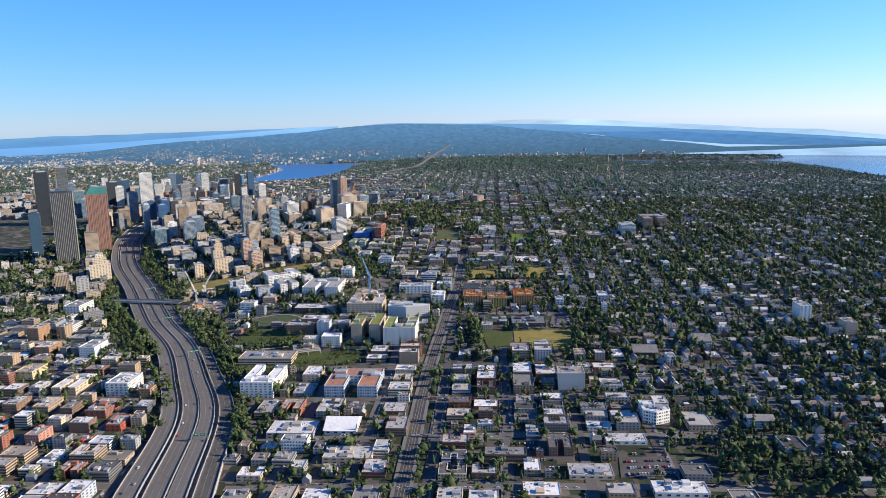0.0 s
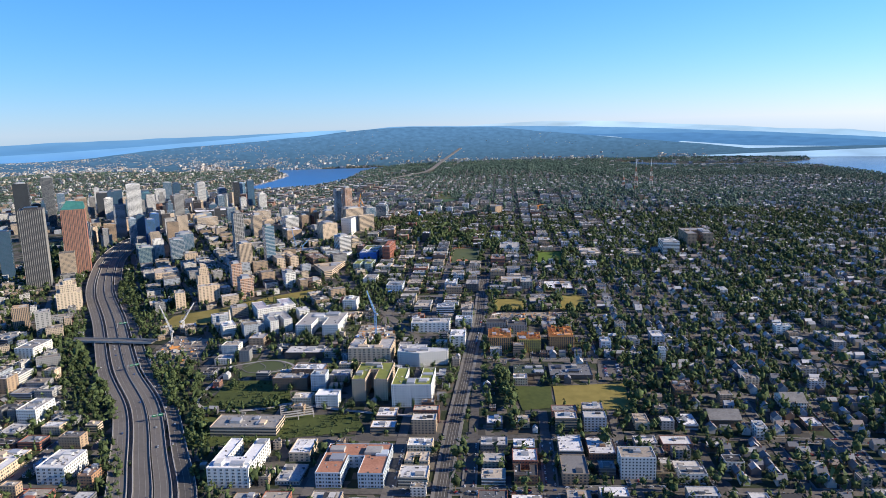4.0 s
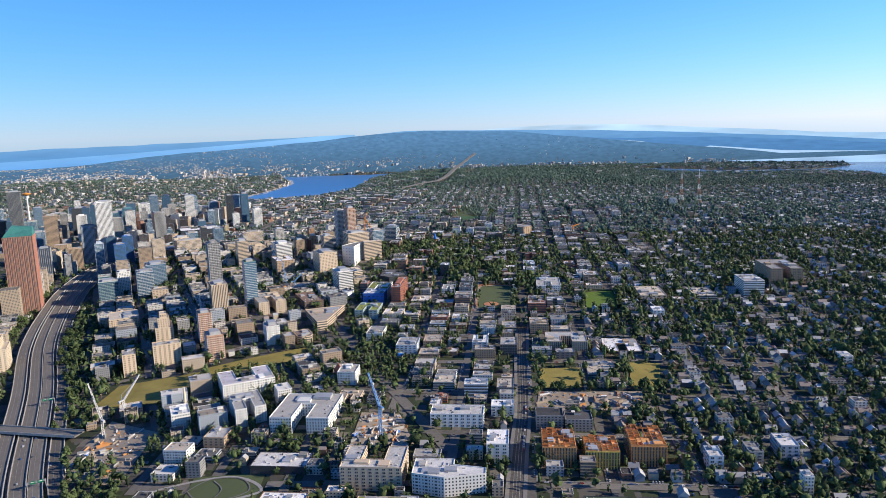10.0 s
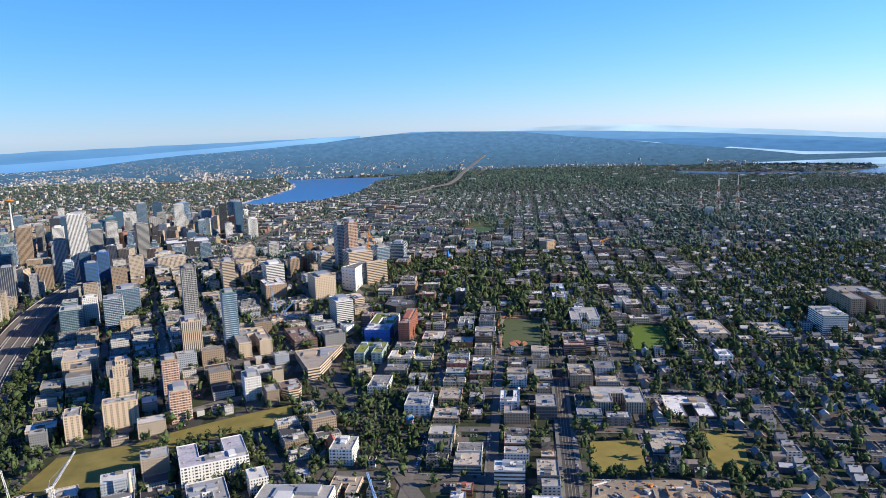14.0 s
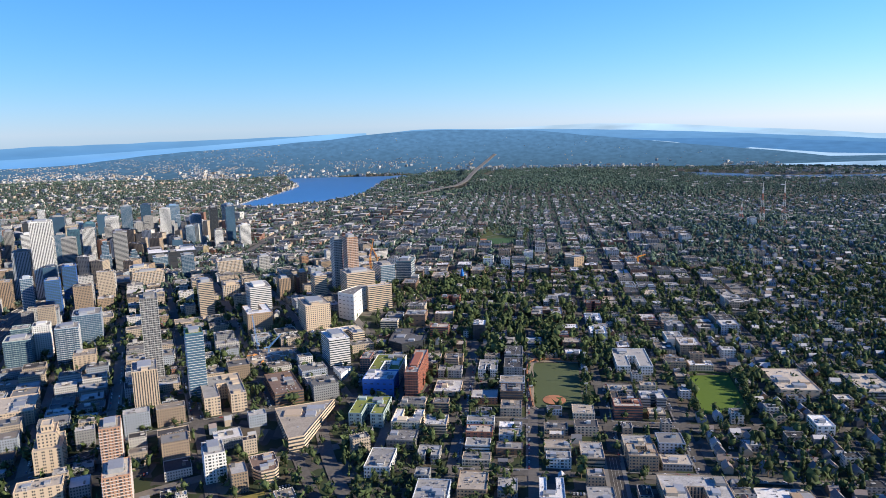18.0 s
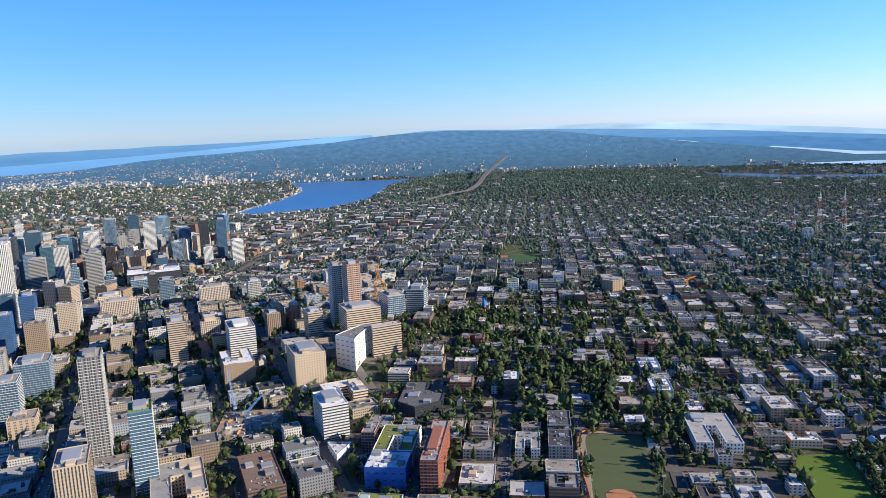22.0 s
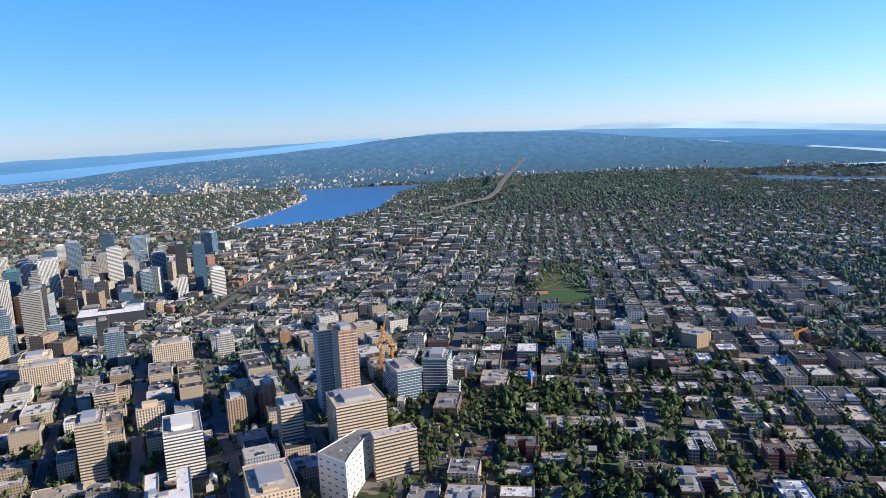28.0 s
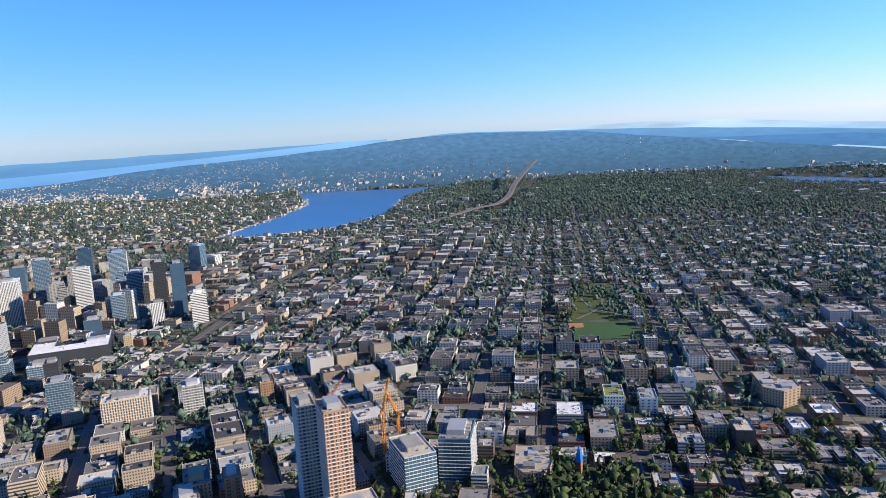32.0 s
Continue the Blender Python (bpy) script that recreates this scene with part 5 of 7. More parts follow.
def far_gable(store, x, y, z, w, d, h, turn, wi, ri):
    v, f, m = store
    c, s = math.cos(radians(turn)), math.sin(radians(turn))
    b = len(v)
    r = h + 0.38 * d
    for px, py, pz in ((-w / 2, -d / 2, -3), (w / 2, -d / 2, -3), (w / 2, d / 2, -3), (-w / 2, d / 2, -3), (-w / 2, -d / 2, h), (w / 2, -d / 2, h), (w / 2, d / 2, h), (-w / 2, d / 2, h), (-w / 2, 0, r), (w / 2, 0, r)):
        v.append((x + px * c - py * s, y + px * s + py * c, z + pz))
    f += [(b, b + 1, b + 5, b + 4), (b + 1, b + 2, b + 6, b + 9, b + 5), (b + 2, b + 3, b + 7, b + 6), (b + 3, b, b + 4, b + 8, b + 7), (b + 4, b + 5, b + 9, b + 8), (b + 8, b + 9, b + 6, b + 7)]
    m += [wi] * 4 + [ri] * 2


# house kinds shared by all single houses
def house_kind(w, d, h, wallm, roofm):
    a, b, r = w / 2, d / 2, h + 0.42 * d
    v = [(-a, -b, -3), (a, -b, -3), (a, b, -3), (-a, b, -3), (-a, -b, h), (a, -b, h), (a, b, h), (-a, b, h), (-a, 0, r), (a, 0, r)]
    wall = mesh_of("wall", v, [(0, 1, 5, 4), (1, 2, 6, 9, 5), (2, 3, 7, 6), (3, 0, 4, 8, 7)], wallm)
    k, t = 0.45, 0.18
    e = h - k * 0.84
    roofs = []
    for s in (-1, 1):
        v = [(-a - k, s * (b + k), e), (a + k, s * (b + k), e), (a + k, 0, r + 0.04), (-a - k, 0, r + 0.04)]
        v += [(p, q, z + t) for p, q, z in v]
        roofs.append(mesh_of("roof", v, [(0, 1, 2, 3), (4, 5, 6, 7), (0, 1, 5, 4), (1, 2, 6, 5), (3, 0, 4, 7)], roofm))
    v, f = [], []
    add_box(v, f, a * 0.3, -b * 0.3, h, a * 0.3 + 0.6, -b * 0.3 + 0.6, r + 0.8)
    chim = mesh_of("chimney", v, f, WALL["brick"])
    v, f = [], []
    add_box(v, f, -0.45, -b - 0.06, h * 0.35, 0.45, -b + 0.05, h * 0.8, True)
    win = mesh_of("window", v, f, GLASS)
    return wall, roofs, chim, win, a


HOUSES = [house_kind(8.0, 6.2, 3.9, HOUSE["pale"], SHINGLE["grey"]), house_kind(7.0, 5.6, 4.4, HOUSE["grey"], SHINGLE["dark"]), house_kind(9.0, 6.0, 3.6, HOUSE["buff"], SHINGLE["brown"]),
          house_kind(7.4, 6.4, 4.2, HOUSE["blue"], SHINGLE["grey"]), house_kind(8.4, 5.4, 3.4, HOUSE["brown"], SHINGLE["dark"]), house_kind(6.6, 6.6, 4.8, HOUSE["pale"], SHINGLE["dark"])]
HOUSE_LABEL = ["pale clapboard house with a grey shingle roof", "grey clapboard house with a dark shingle roof", "buff house with a brown shingle roof", "blue-grey house with a grey gabled roof", "brown house with a dark gabled roof", "tall white house with a dark gabled roof"]


def house(x, y, z, turn, k):
    wall, roofs, chim, win, a = HOUSES[k]
    ob = thing("house", x, y, z, turn, HOUSE_LABEL[k], "house", "houses on the hill")
    data_part("wall", wall, ob)
    for r in roofs:
        data_part("roof", r, ob)
    data_part("chimney", chim, ob)
    for o in (-0.55, 0.5):
        data_part("window", win, ob, o * a)


CAMPUS_X, CAMPUS_Y = np.array([20, 178, 232, 60]), np.array([1345, 1330, 1610, 1640])


def campus(x, y):
    return bool(inside(np.array([x]), np.array([y]), CAMPUS_X, CAMPUS_Y)[0])


def density(x, y):
    """How a place is built: c close city, r houses, or nothing."""
    if old_grid(x, y) or x < -380:
        return "c"
    u, v = x * 0.985 - y * 0.174, x * 0.174 + y * 0.985
    if y < 700:
        return "c" if x < 300 - (y - 400) * 0.3 else "r"
    if u < 20 and y < 1250:
        return "c"
    if 1250 <= y < 2150:
        return "c" if u < 70 + 90 * min(max((y - 1350) / 150, 0), 1) - max(0, y - 1900) * 0.3 else "r"
    if y >= 2150 and u < -330:
        return "c"
    if y > 2750 and -60 < x < 1000 and noise.noise((x * 0.012, y * 0.012, 4.0)) > 0.0:
        return "n"
    return "r"


KERBS = []


def fill_lots(turn, du, dv, u0, v0, street_u, street_v, nu, nv):
    global near_blocks, near_houses
    for iu in range(nu):
        for iv in range(nv):
            cu, cv = u0 + iu * du + du / 2, v0 + iv * dv + dv / 2
            bx, by = grid_xy(cu, cv, turn)
            if old_grid(bx, by) != (turn == GW) or not in_view(bx, by) or by > 3150 or by < 380:
                continue
            kind = density(bx, by)
            if kind == "n":
                continue
            iw, il = du - street_u - 4, dv - street_v - 4
            if by < 2000 and all(is_free(*grid_xy(cu + i * (du - street_u) * 0.45, cv + j * (dv - street_v) * 0.45, turn), 2, 2, 0) for i in (-1, 1) for j in (-1, 1)):
                KERBS.append((cu, cv, (du - street_u) / 2 - 0.2, (dv - street_v) / 2 - 0.2, turn))
            if kind == "c":
                cols, rws = 2, rng.choice((2, 3, 3, 4))
            else:
                cols, rws = 2, int(il / 9.5)
            for a in range(cols):
                for b in range(rws):
                    pw, pl = iw / cols, il / rws
                    lu, lv = cu - iw / 2 + (a + 0.5) * pw, cv - il / 2 + (b + 0.5) * pl
                    x, y = grid_xy(lu, lv, turn)
                    roll = rng.random()
                    if kind == "c":
                        if campus(x, y) and roll < 0.5:
                            continue
                        if roll < (0.22 if turn == GE and y > 1250 else 0.12):
                            continue
                        w, d = pw * rng.uniform(0.70, 0.96), pl * (rng.uniform(0.62, 0.92) if y < 1250 else rng.uniform(0.74, 0.98))
                        tall = rng.choice((2, 2, 3, 3, 4, 5)) if not old_grid(x, y) else rng.choice((2, 3, 4, 5, 6, 7))
                        if y < 650 and x > -120:
                            tall = rng.choice((1, 2, 2, 3))
                        if x < -420 and 1400 < y < 2500:
                            tall = rng.choice((4, 6, 8, 12, 16, 20))
                        if not is_free(x, y, w, d, turn):
                            w, d = w * 0.6, d * 0.6
                            if not is_free(x, y, w, d, turn):
                                continue
                        h = tall * FH + 0.4
                        wall = rng.choice(("white", "white", "white", "beige", "cream", "tan", "grey", "grey", "paleblue", "greyblue", "brick", "pink", "darkgrey") if old_grid(x, y) else ("white", "beige", "tan", "tan", "brown", "brick", "grey", "grey", "darkgrey", "greyblue", "cream", "beige"))
                        if campus(x, y):
                            wall, tall = rng.choice(("brick", "tan", "brown", "darkgrey")), rng.choice((2, 3, 3, 4))
                        roof = rng.choice(("white", "white", "white", "grey", "grey", "tan", "dark") if y < 800 or turn == GW else ("white", "white", "grey", "tan", "dark", "dark") if x > 90 and y > 1250 else ("white", "grey", "grey", "grey", "grey", "tan", "tan", "dark", "dark"))
                        shape = rng.choice(("b", "b", "b", "u", "c")) if min(w, d) > 14 else "b"
                        if near_blocks < 290 and (y < 1750 and abs(x) < 420 and rng.random() < 0.85):
                            near_blocks += 1
                            building("apartment_block" if tall > 2 else "shop_building", x, y, w, d, h, turn, wall, roof, rng.choice(("punched", "punched", "band", "vertical", "glass") if old_grid(x, y) else ("punched", "punched", "band")), "s" if tall >= 6 and rng.random() < 0.3 else shape, BLOCK_LABELS[wall], "ordinary street blocks", rng.choice((0, 1, 1, 2)))
                        else:
                            far_box((far_v, far_f, far_m), x, y, gz(x, y), w, d, h, turn, rng.choice((0, 1, 1, 2, 2, 3, 4, 4, 5) if turn == GE else (0, 0, 1, 1, 1, 2, 4, 5)), 6 + rng.choice((0, 0, 0, 1, 1, 3, 2) if y < 800 or turn == GW else (0, 0, 1, 2, 2, 3) if x > 90 else (0, 0, 1, 1, 2, 2, 3)), y < 2300)
                            mark(x, y, w, d, turn, 0)
                    else:
                        if roll < (0.10 if y < 1300 else 0.34):
                            continue
                        if y > 1200:
                            lu, lv = lu + rng.uniform(-4, 4), lv + rng.uniform(-4, 4)
                        side_in = -1 if a == 0 else 1
                        x, y = grid_xy(lu + side_in * rng.uniform(0, 2.5), lv, turn)
                        k = rng.randrange(6)
                        if not is_free(x, y, 9, 7, turn):
                            continue
                        if rng.random() < (0.12 if y < 1200 else 0.24):
                            w, d, h = rng.uniform(9, 15), rng.uniform(8, 12), rng.choice((2, 3, 4)) * FH
                            far_box((far_v, far_f, far_m), x, y, gz(x, y), w, d, h, turn, rng.choice((0, 0, 1, 2, 4, 5)), 6 + rng.randrange(4), y < 1900)
                            mark(x, y, w, d, turn, -1)
                            continue
                        t = turn + rng.choice((0, 90)) + rng.uniform(-3, 3)
                        if near_houses < 200 and y < 1150 and abs(x) < 460:
                            near_houses += 1
                            house(x, y, gz(x, y), t, k)
                        else:
                            far_gable((house_v, house_f, house_m), x, y, gz(x, y), rng.uniform(6.5, 10), rng.uniform(5.4, 7), rng.uniform(3.4, 5.2), t, rng.randrange(6), 6 + rng.randrange(4))
                        mark(x, y, 8, 7, turn, -1)


# the towers of downtown, beyond the freeway
TOWER_LOOKS = (("white", "vertical", "white vertical-ribbed office tower downtown"), ("darkblue", "glass", "dark blue glass office tower downtown"), ("grey", "band", "grey banded office tower downtown"), ("white", "band", "white banded office tower downtown"),
               ("teal", "glass", "teal glass residential tower downtown"), ("paleblue", "glass", "pale blue glass residential tower downtown"), ("greyblue", "glass", "grey-blue glass office tower downtown"), ("black", "glass", "black glass office tower downtown"))
made = 0
for _ in range(900):
    y = rng.uniform(1780, 2480)
    x = -rng.uniform(0.30, 0.66) * (y - 740)
    w, d = rng.uniform(15, 25), rng.uniform(15, 24)
    if made == 44 or not is_free(x, y, w + 4, d + 4, GW):
        continue
    wall, style, label = rng.choice(TOWER_LOOKS)
    building("office_tower", x, y, w, d, rng.choice((32, 40, 48, 55, 62, 70, 82)) * (1.0 if x < -480 else 0.6), GW, wall, rng.choice(("white", "grey", "dark")), style, rng.choice(("b", "b", "b", "s")), label, "downtown towers", 2)
    made += 1

fill_lots(GE, 57, 75, -54 - 57 * 16, 378, 7.5, 7, 46, 34)
fill_lots(GW, 62, 74, 140 - 62 * 3, 760, 8, 8, 16, 22)

# back-lot buildings wherever the close city still shows bare ground
for _ in range(9000):
    y = rng.uniform(400, 2150)
    x = rng.uniform(-0.66, 0.5) * (y + 100)
    if density(x, y) != "c" or x < -700:
        continue
    turn = GW if old_grid(x, y) else GE
    w, d = rng.uniform(7, 17), rng.uniform(7, 16)
    if not is_free(x, y, w + 3, d + 3, turn):
        continue
    far_box((far_v, far_f, far_m), x, y, gz(x, y), w, d, rng.choice((1, 2, 2, 3, 4, 5 if y > 900 else 2)) * FH, turn, rng.choice((0, 0, 1, 1, 2, 3, 4, 5)), 6 + rng.randrange(4), True)
    mark(x, y, w, d, turn, 1.5)

for _ in range(9000):
    y = rng.uniform(400, 1700)
    x = rng.uniform(-0.6, 0.3) * (y + 100)
    if density(x, y) != "c" or x < -600 or rng.random() < 0.35:
        continue
    turn = GW if old_grid(x, y) else GE
    w, d = rng.uniform(5, 8), rng.uniform(5, 9)
    if not is_free(x, y, w + 2, d + 2, turn):
        continue
    if rng.random() < 0.5:
        far_gable((house_v, house_f, house_m), x, y, gz(x, y), w, d * 0.8, rng.uniform(3.4, 5.0), turn + rng.choice((0, 90)), rng.randrange(6), 6 + rng.randrange(4))
    else:
        far_box((far_v, far_f, far_m), x, y, gz(x, y), w, d, rng.choice((1, 2, 2, 3)) * FH, turn, rng.choice((0, 1, 2, 3, 4, 5)), 6 + rng.randrange(4), True)
    mark(x, y, w, d, turn, 0.5)

# garden houses between the rows
for _ in range(9000):
    y = rng.uniform(430, 2300)
    x = rng.uniform(0.0, 0.72) * (y + 80)
    if density(x, y) != "r" or not is_free(x, y, 9, 8, GE):
        continue
    far_gable((house_v, house_f, house_m), x, y, gz(x, y), rng.uniform(6.5, 9.5), rng.uniform(5.4, 7), rng.uniform(3.4, 5.0), GE + rng.choice((0, 90)) + rng.uniform(-4, 4), rng.randrange(6), 6 + rng.randrange(4))
    mark(x, y, 9, 8, GE, 0)


def facade(name, colour):
    """A painted wall with storeys of dark panes, for blocks far from the path."""
    m = mat(name, colour, 0.8, 0, 0.25, 0.9, 0.05, who="island")
    n, l = m.node_tree.nodes, m.node_tree.links
    b = n["Principled BSDF"]
    old = b.inputs["Base Color"].links[0].from_socket
    geo, sep = n.new("ShaderNodeNewGeometry"), n.new("ShaderNodeSeparateXYZ")
    l.new(geo.outputs["Position"], sep.inputs[0])

    def wave(socket, size, lo, hi):
        md, a, c, mu = (n.new("ShaderNodeMath") for _ in range(4))
        md.operation, a.operation, c.operation, mu.operation = "FLOORED_MODULO", "GREATER_THAN", "LESS_THAN", "MULTIPLY"
        md.inputs[1].default_value, a.inputs[1].default_value, c.inputs[1].default_value = size, lo * size, hi * size
        l.new(socket, md.inputs[0])
        for k in (a, c):
            l.new(md.outputs[0], k.inputs[0])
        l.new(a.outputs[0], mu.inputs[0])
        l.new(c.outputs[0], mu.inputs[1])
        return mu.outputs[0]

    zz = wave(sep.outputs["Z"], 2.15, 0.3, 0.8)
    xy = n.new("ShaderNodeMath")
    xy.operation = "ADD"
    l.new(sep.outputs["X"], xy.inputs[0])
    l.new(sep.outputs["Y"], xy.inputs[1])
    hh = wave(xy.outputs[0], 2.3, 0.25, 0.75)
    both = n.new("ShaderNodeMath")
    both.operation = "MULTIPLY"
    l.new(zz, both.inputs[0])
    l.new(hh, both.inputs[1])
    mix = n.new("ShaderNodeMix")
    mix.data_type = "RGBA"
    l.new(both.outputs[0], mix.inputs["Factor"])
    l.new(old, mix.inputs["A"])
    mix.inputs["B"].default_value = (0.05, 0.06, 0.07, 1)
    l.new(mix.outputs["Result"], b.inputs["Base Color"])
    return m


FAR_WALLS = [facade("far_wall_" + k, c) for k, c in dict(white=(0.54, 0.53, 0.50), beige=(0.42, 0.35, 0.27), tan=(0.31, 0.235, 0.165), brick=(0.24, 0.125, 0.09), grey=(0.26, 0.265, 0.27), blue=(0.32, 0.36, 0.41)).items()]
FAR_ROOFS = [mat("far_roof_" + k, c, 0.9, 0, 0.5, 0.7, 0.1, who="island") for k, c in dict(white=(0.50, 0.485, 0.455), grey=(0.18, 0.178, 0.172), tar=(0.065, 0.065, 0.068), tan=(0.24, 0.208, 0.17)).items()]


def joined(name, v, f, m, mats, label, category):
    me = bpy.data.meshes.new(name)
    me.from_pydata(v, [], f)
    for q in mats:
        me.materials.append(q)
    me.polygons.foreach_set("material_index", np.array(m, np.int32))
    return tagged(new(name, me), label, category, kind="stuff")


# ---- the far city beyond the last streets ----
for _ in range(9000):
    y = 3100 + 1560 * rng.random() ** 1.2
    x = rng.uniform(-0.62, 0.62) * (y + 100)
    if wet(np.array([x]), np.array([y]))[0] or abs(x - (232 + (y - 3420) * 0.235)) < 20 and y > 3300:
        continue
    if 150 < x < 1800 and rng.random() < 0.72:
        continue
    if -1900 < x < -1300 and rng.random() < 0.3:
        continue
    big = rng.random() < 0.25
    w, d = (rng.uniform(12, 26), rng.uniform(10, 20)) if big else (rng.uniform(7, 11), rng.uniform(6, 9))
    far_box((far_v, far_f, far_m), x, y, gz(x, y), w, d, rng.uniform(5, 12) if big else rng.uniform(4, 6), rng.choice((GE, 80)), rng.choice((0, 0, 1, 1, 2, 4, 5)), 6 + rng.choice((0, 0, 1, 1, 2, 3)))
for _ in range(2600):
    y = rng.uniform(1900, 3150)
    x = rng.uniform(-0.72, -0.2) * (y - 300) - 100
    w, d = rng.uniform(9, 26), rng.uniform(9, 22)
    if wet(np.array([x]), np.array([y]))[0] or not is_free(x, y, w, d, GW):
        continue
    h = rng.choice((3, 4, 5, 6, 8, 10)) * FH if y < 2700 else rng.choice((2, 3, 3, 4, 5)) * FH
    far_box((far_v, far_f, far_m), x, y, gz(x, y), w, d, h, GW, rng.randrange(6), 6 + rng.randrange(4))
    mark(x, y, w, d, GW, 1)
town = ([], [], [])
for p, pick in FAR_TOWN:
    big = hrng.random() < (0.3 if p.x > 400 else 0.12) and p.z < 90
    w, d = (hrng.uniform(11, 24), hrng.uniform(9, 16)) if big else (hrng.uniform(4, 7.5), hrng.uniform(4, 6.5))
    far_box(town, p.x, p.y, p.z, w, d, hrng.uniform(4, 8) if big else hrng.uniform(2.4, 3.8), hrng.choice((GE, 35, 55, 75)), 0 if pick < 0.55 else 1 if pick < 0.75 else 2, 3 if pick < 0.5 else 4)
joined("far_town", *town, [FAR_WALLS[0], FAR_WALLS[1], FAR_WALLS[5], FAR_ROOFS[0], FAR_ROOFS[1]], "countless pale houses strewn over the far hills", "house")
joined("city_block", far_v, far_f, far_m, FAR_WALLS + FAR_ROOFS, "countless flat-roofed city blocks in the distance", "building")
joined("far_houses", house_v, house_f, house_m, list(HOUSE.values()) + list(SHINGLE.values()), "countless gabled houses among trees", "house")

# moored boats and floating houses along the lake shores
moored = ([], [], [])
for i in (0, 1, 2, 3, 4, 5, 6, 14, 15, 16, 17):
    p, q = Vector((LAKE_X[i], LAKE_Y[i])), Vector((LAKE_X[(i + 1) % len(LAKE_X)], LAKE_Y[(i + 1) % len(LAKE_X)]))
    along = (q - p).normalized()
    inward = Vector((-along.y, along.x))
    for _ in range(int((q - p).length / 5)):
        c = p.lerp(q, hrng.random()) + inward * hrng.uniform(2, 26) * hrng.random()
        far_box(moored, c.x, c.y, 40.0, hrng.uniform(3, 9), hrng.uniform(2.5, 5), hrng.uniform(1.5, 4.5) - 5, hrng.uniform(0, 180), 0, hrng.choice((1, 1, 2)))
joined("moored_boats", *moored, [FAR_WALLS[0], FAR_ROOFS[0], FAR_ROOFS[3]], "countless white boats and floating houses along the lake shore", "boat")

# open car parks between the blocks
LOTS = []
for _ in range(4000):
    y = rng.uniform(410, 1250)
    x = rng.uniform(-0.6, 0.55) * (y + 60)
    turn = GW if old_grid(x, y) else GE
    n = rng.randrange(4, 9)
    if len(LOTS) > 900 or not is_free(x, y, n * 2.1 + 1, 6, turn):
        continue
    mark(x, y, n * 2.1, 5, turn, 0)
    for k in range(n):
        if rng.random() < 0.75:
            dx = (k - n / 2 + 0.5) * 2.1
            LOTS.append((x + dx * math.cos(radians(turn)), y + dx * math.sin(radians(turn)), turn + 90))

# ---- trees ----
trng = np.random.default_rng(3)
ICO = bmesh.new()
bmesh.ops.create_icosphere(ICO, subdivisions=1, radius=1.0)
ICO_V = np.array([v.co[:] for v in ICO.verts])
ICO_F = np.array([[v.index for v in f.verts] for f in ICO.faces])
ICO.free()
GEM_V = np.array([(1, 0, 0), (-1, 0, 0), (0, 1, 0), (0, -1, 0), (0, 0, 1), (0, 0, -1)], float)
GEM_F = np.array([(0, 2, 4), (2, 1, 4), (1, 3, 4), (3, 0, 4), (2, 0, 5), (1, 2, 5), (3, 1, 5), (0, 3, 5)])


def clumps(centres, radii, squash=0.85, small=False):
    """One leafy clump at each centre: a small lumpy shell with a torn outline."""
    n = len(centres)
    shell, skin = (GEM_V * 1.2, GEM_F) if small else (ICO_V, ICO_F)
    k = len(shell)
    lump = trng.uniform(0.62, 1.28, (n, k, 1))
    v = shell[None] * lump * radii[:, None, None]
    v[..., 2] *= np.reshape(squash, (-1, 1))
    v = v + centres[:, None, :]
    f = skin[None] + (np.arange(n) * k)[:, None, None]
    return v.reshape(-1, 3), f.reshape(-1, 3)


def raw_mesh(name, v, f, material):
    me = bpy.data.meshes.new(name)
    me.vertices.add(len(v))
    me.vertices.foreach_set("co", np.asarray(v, np.float32).ravel())
    me.loops.add(f.size)
    me.loops.foreach_set("vertex_index", f.astype(np.int32).ravel())
    me.polygons.add(len(f))
    me.polygons.foreach_set("loop_start", np.arange(0, f.size, 3, dtype=np.int32))
    me.materials.append(material)
    me.update(calc_edges=True)
    return me


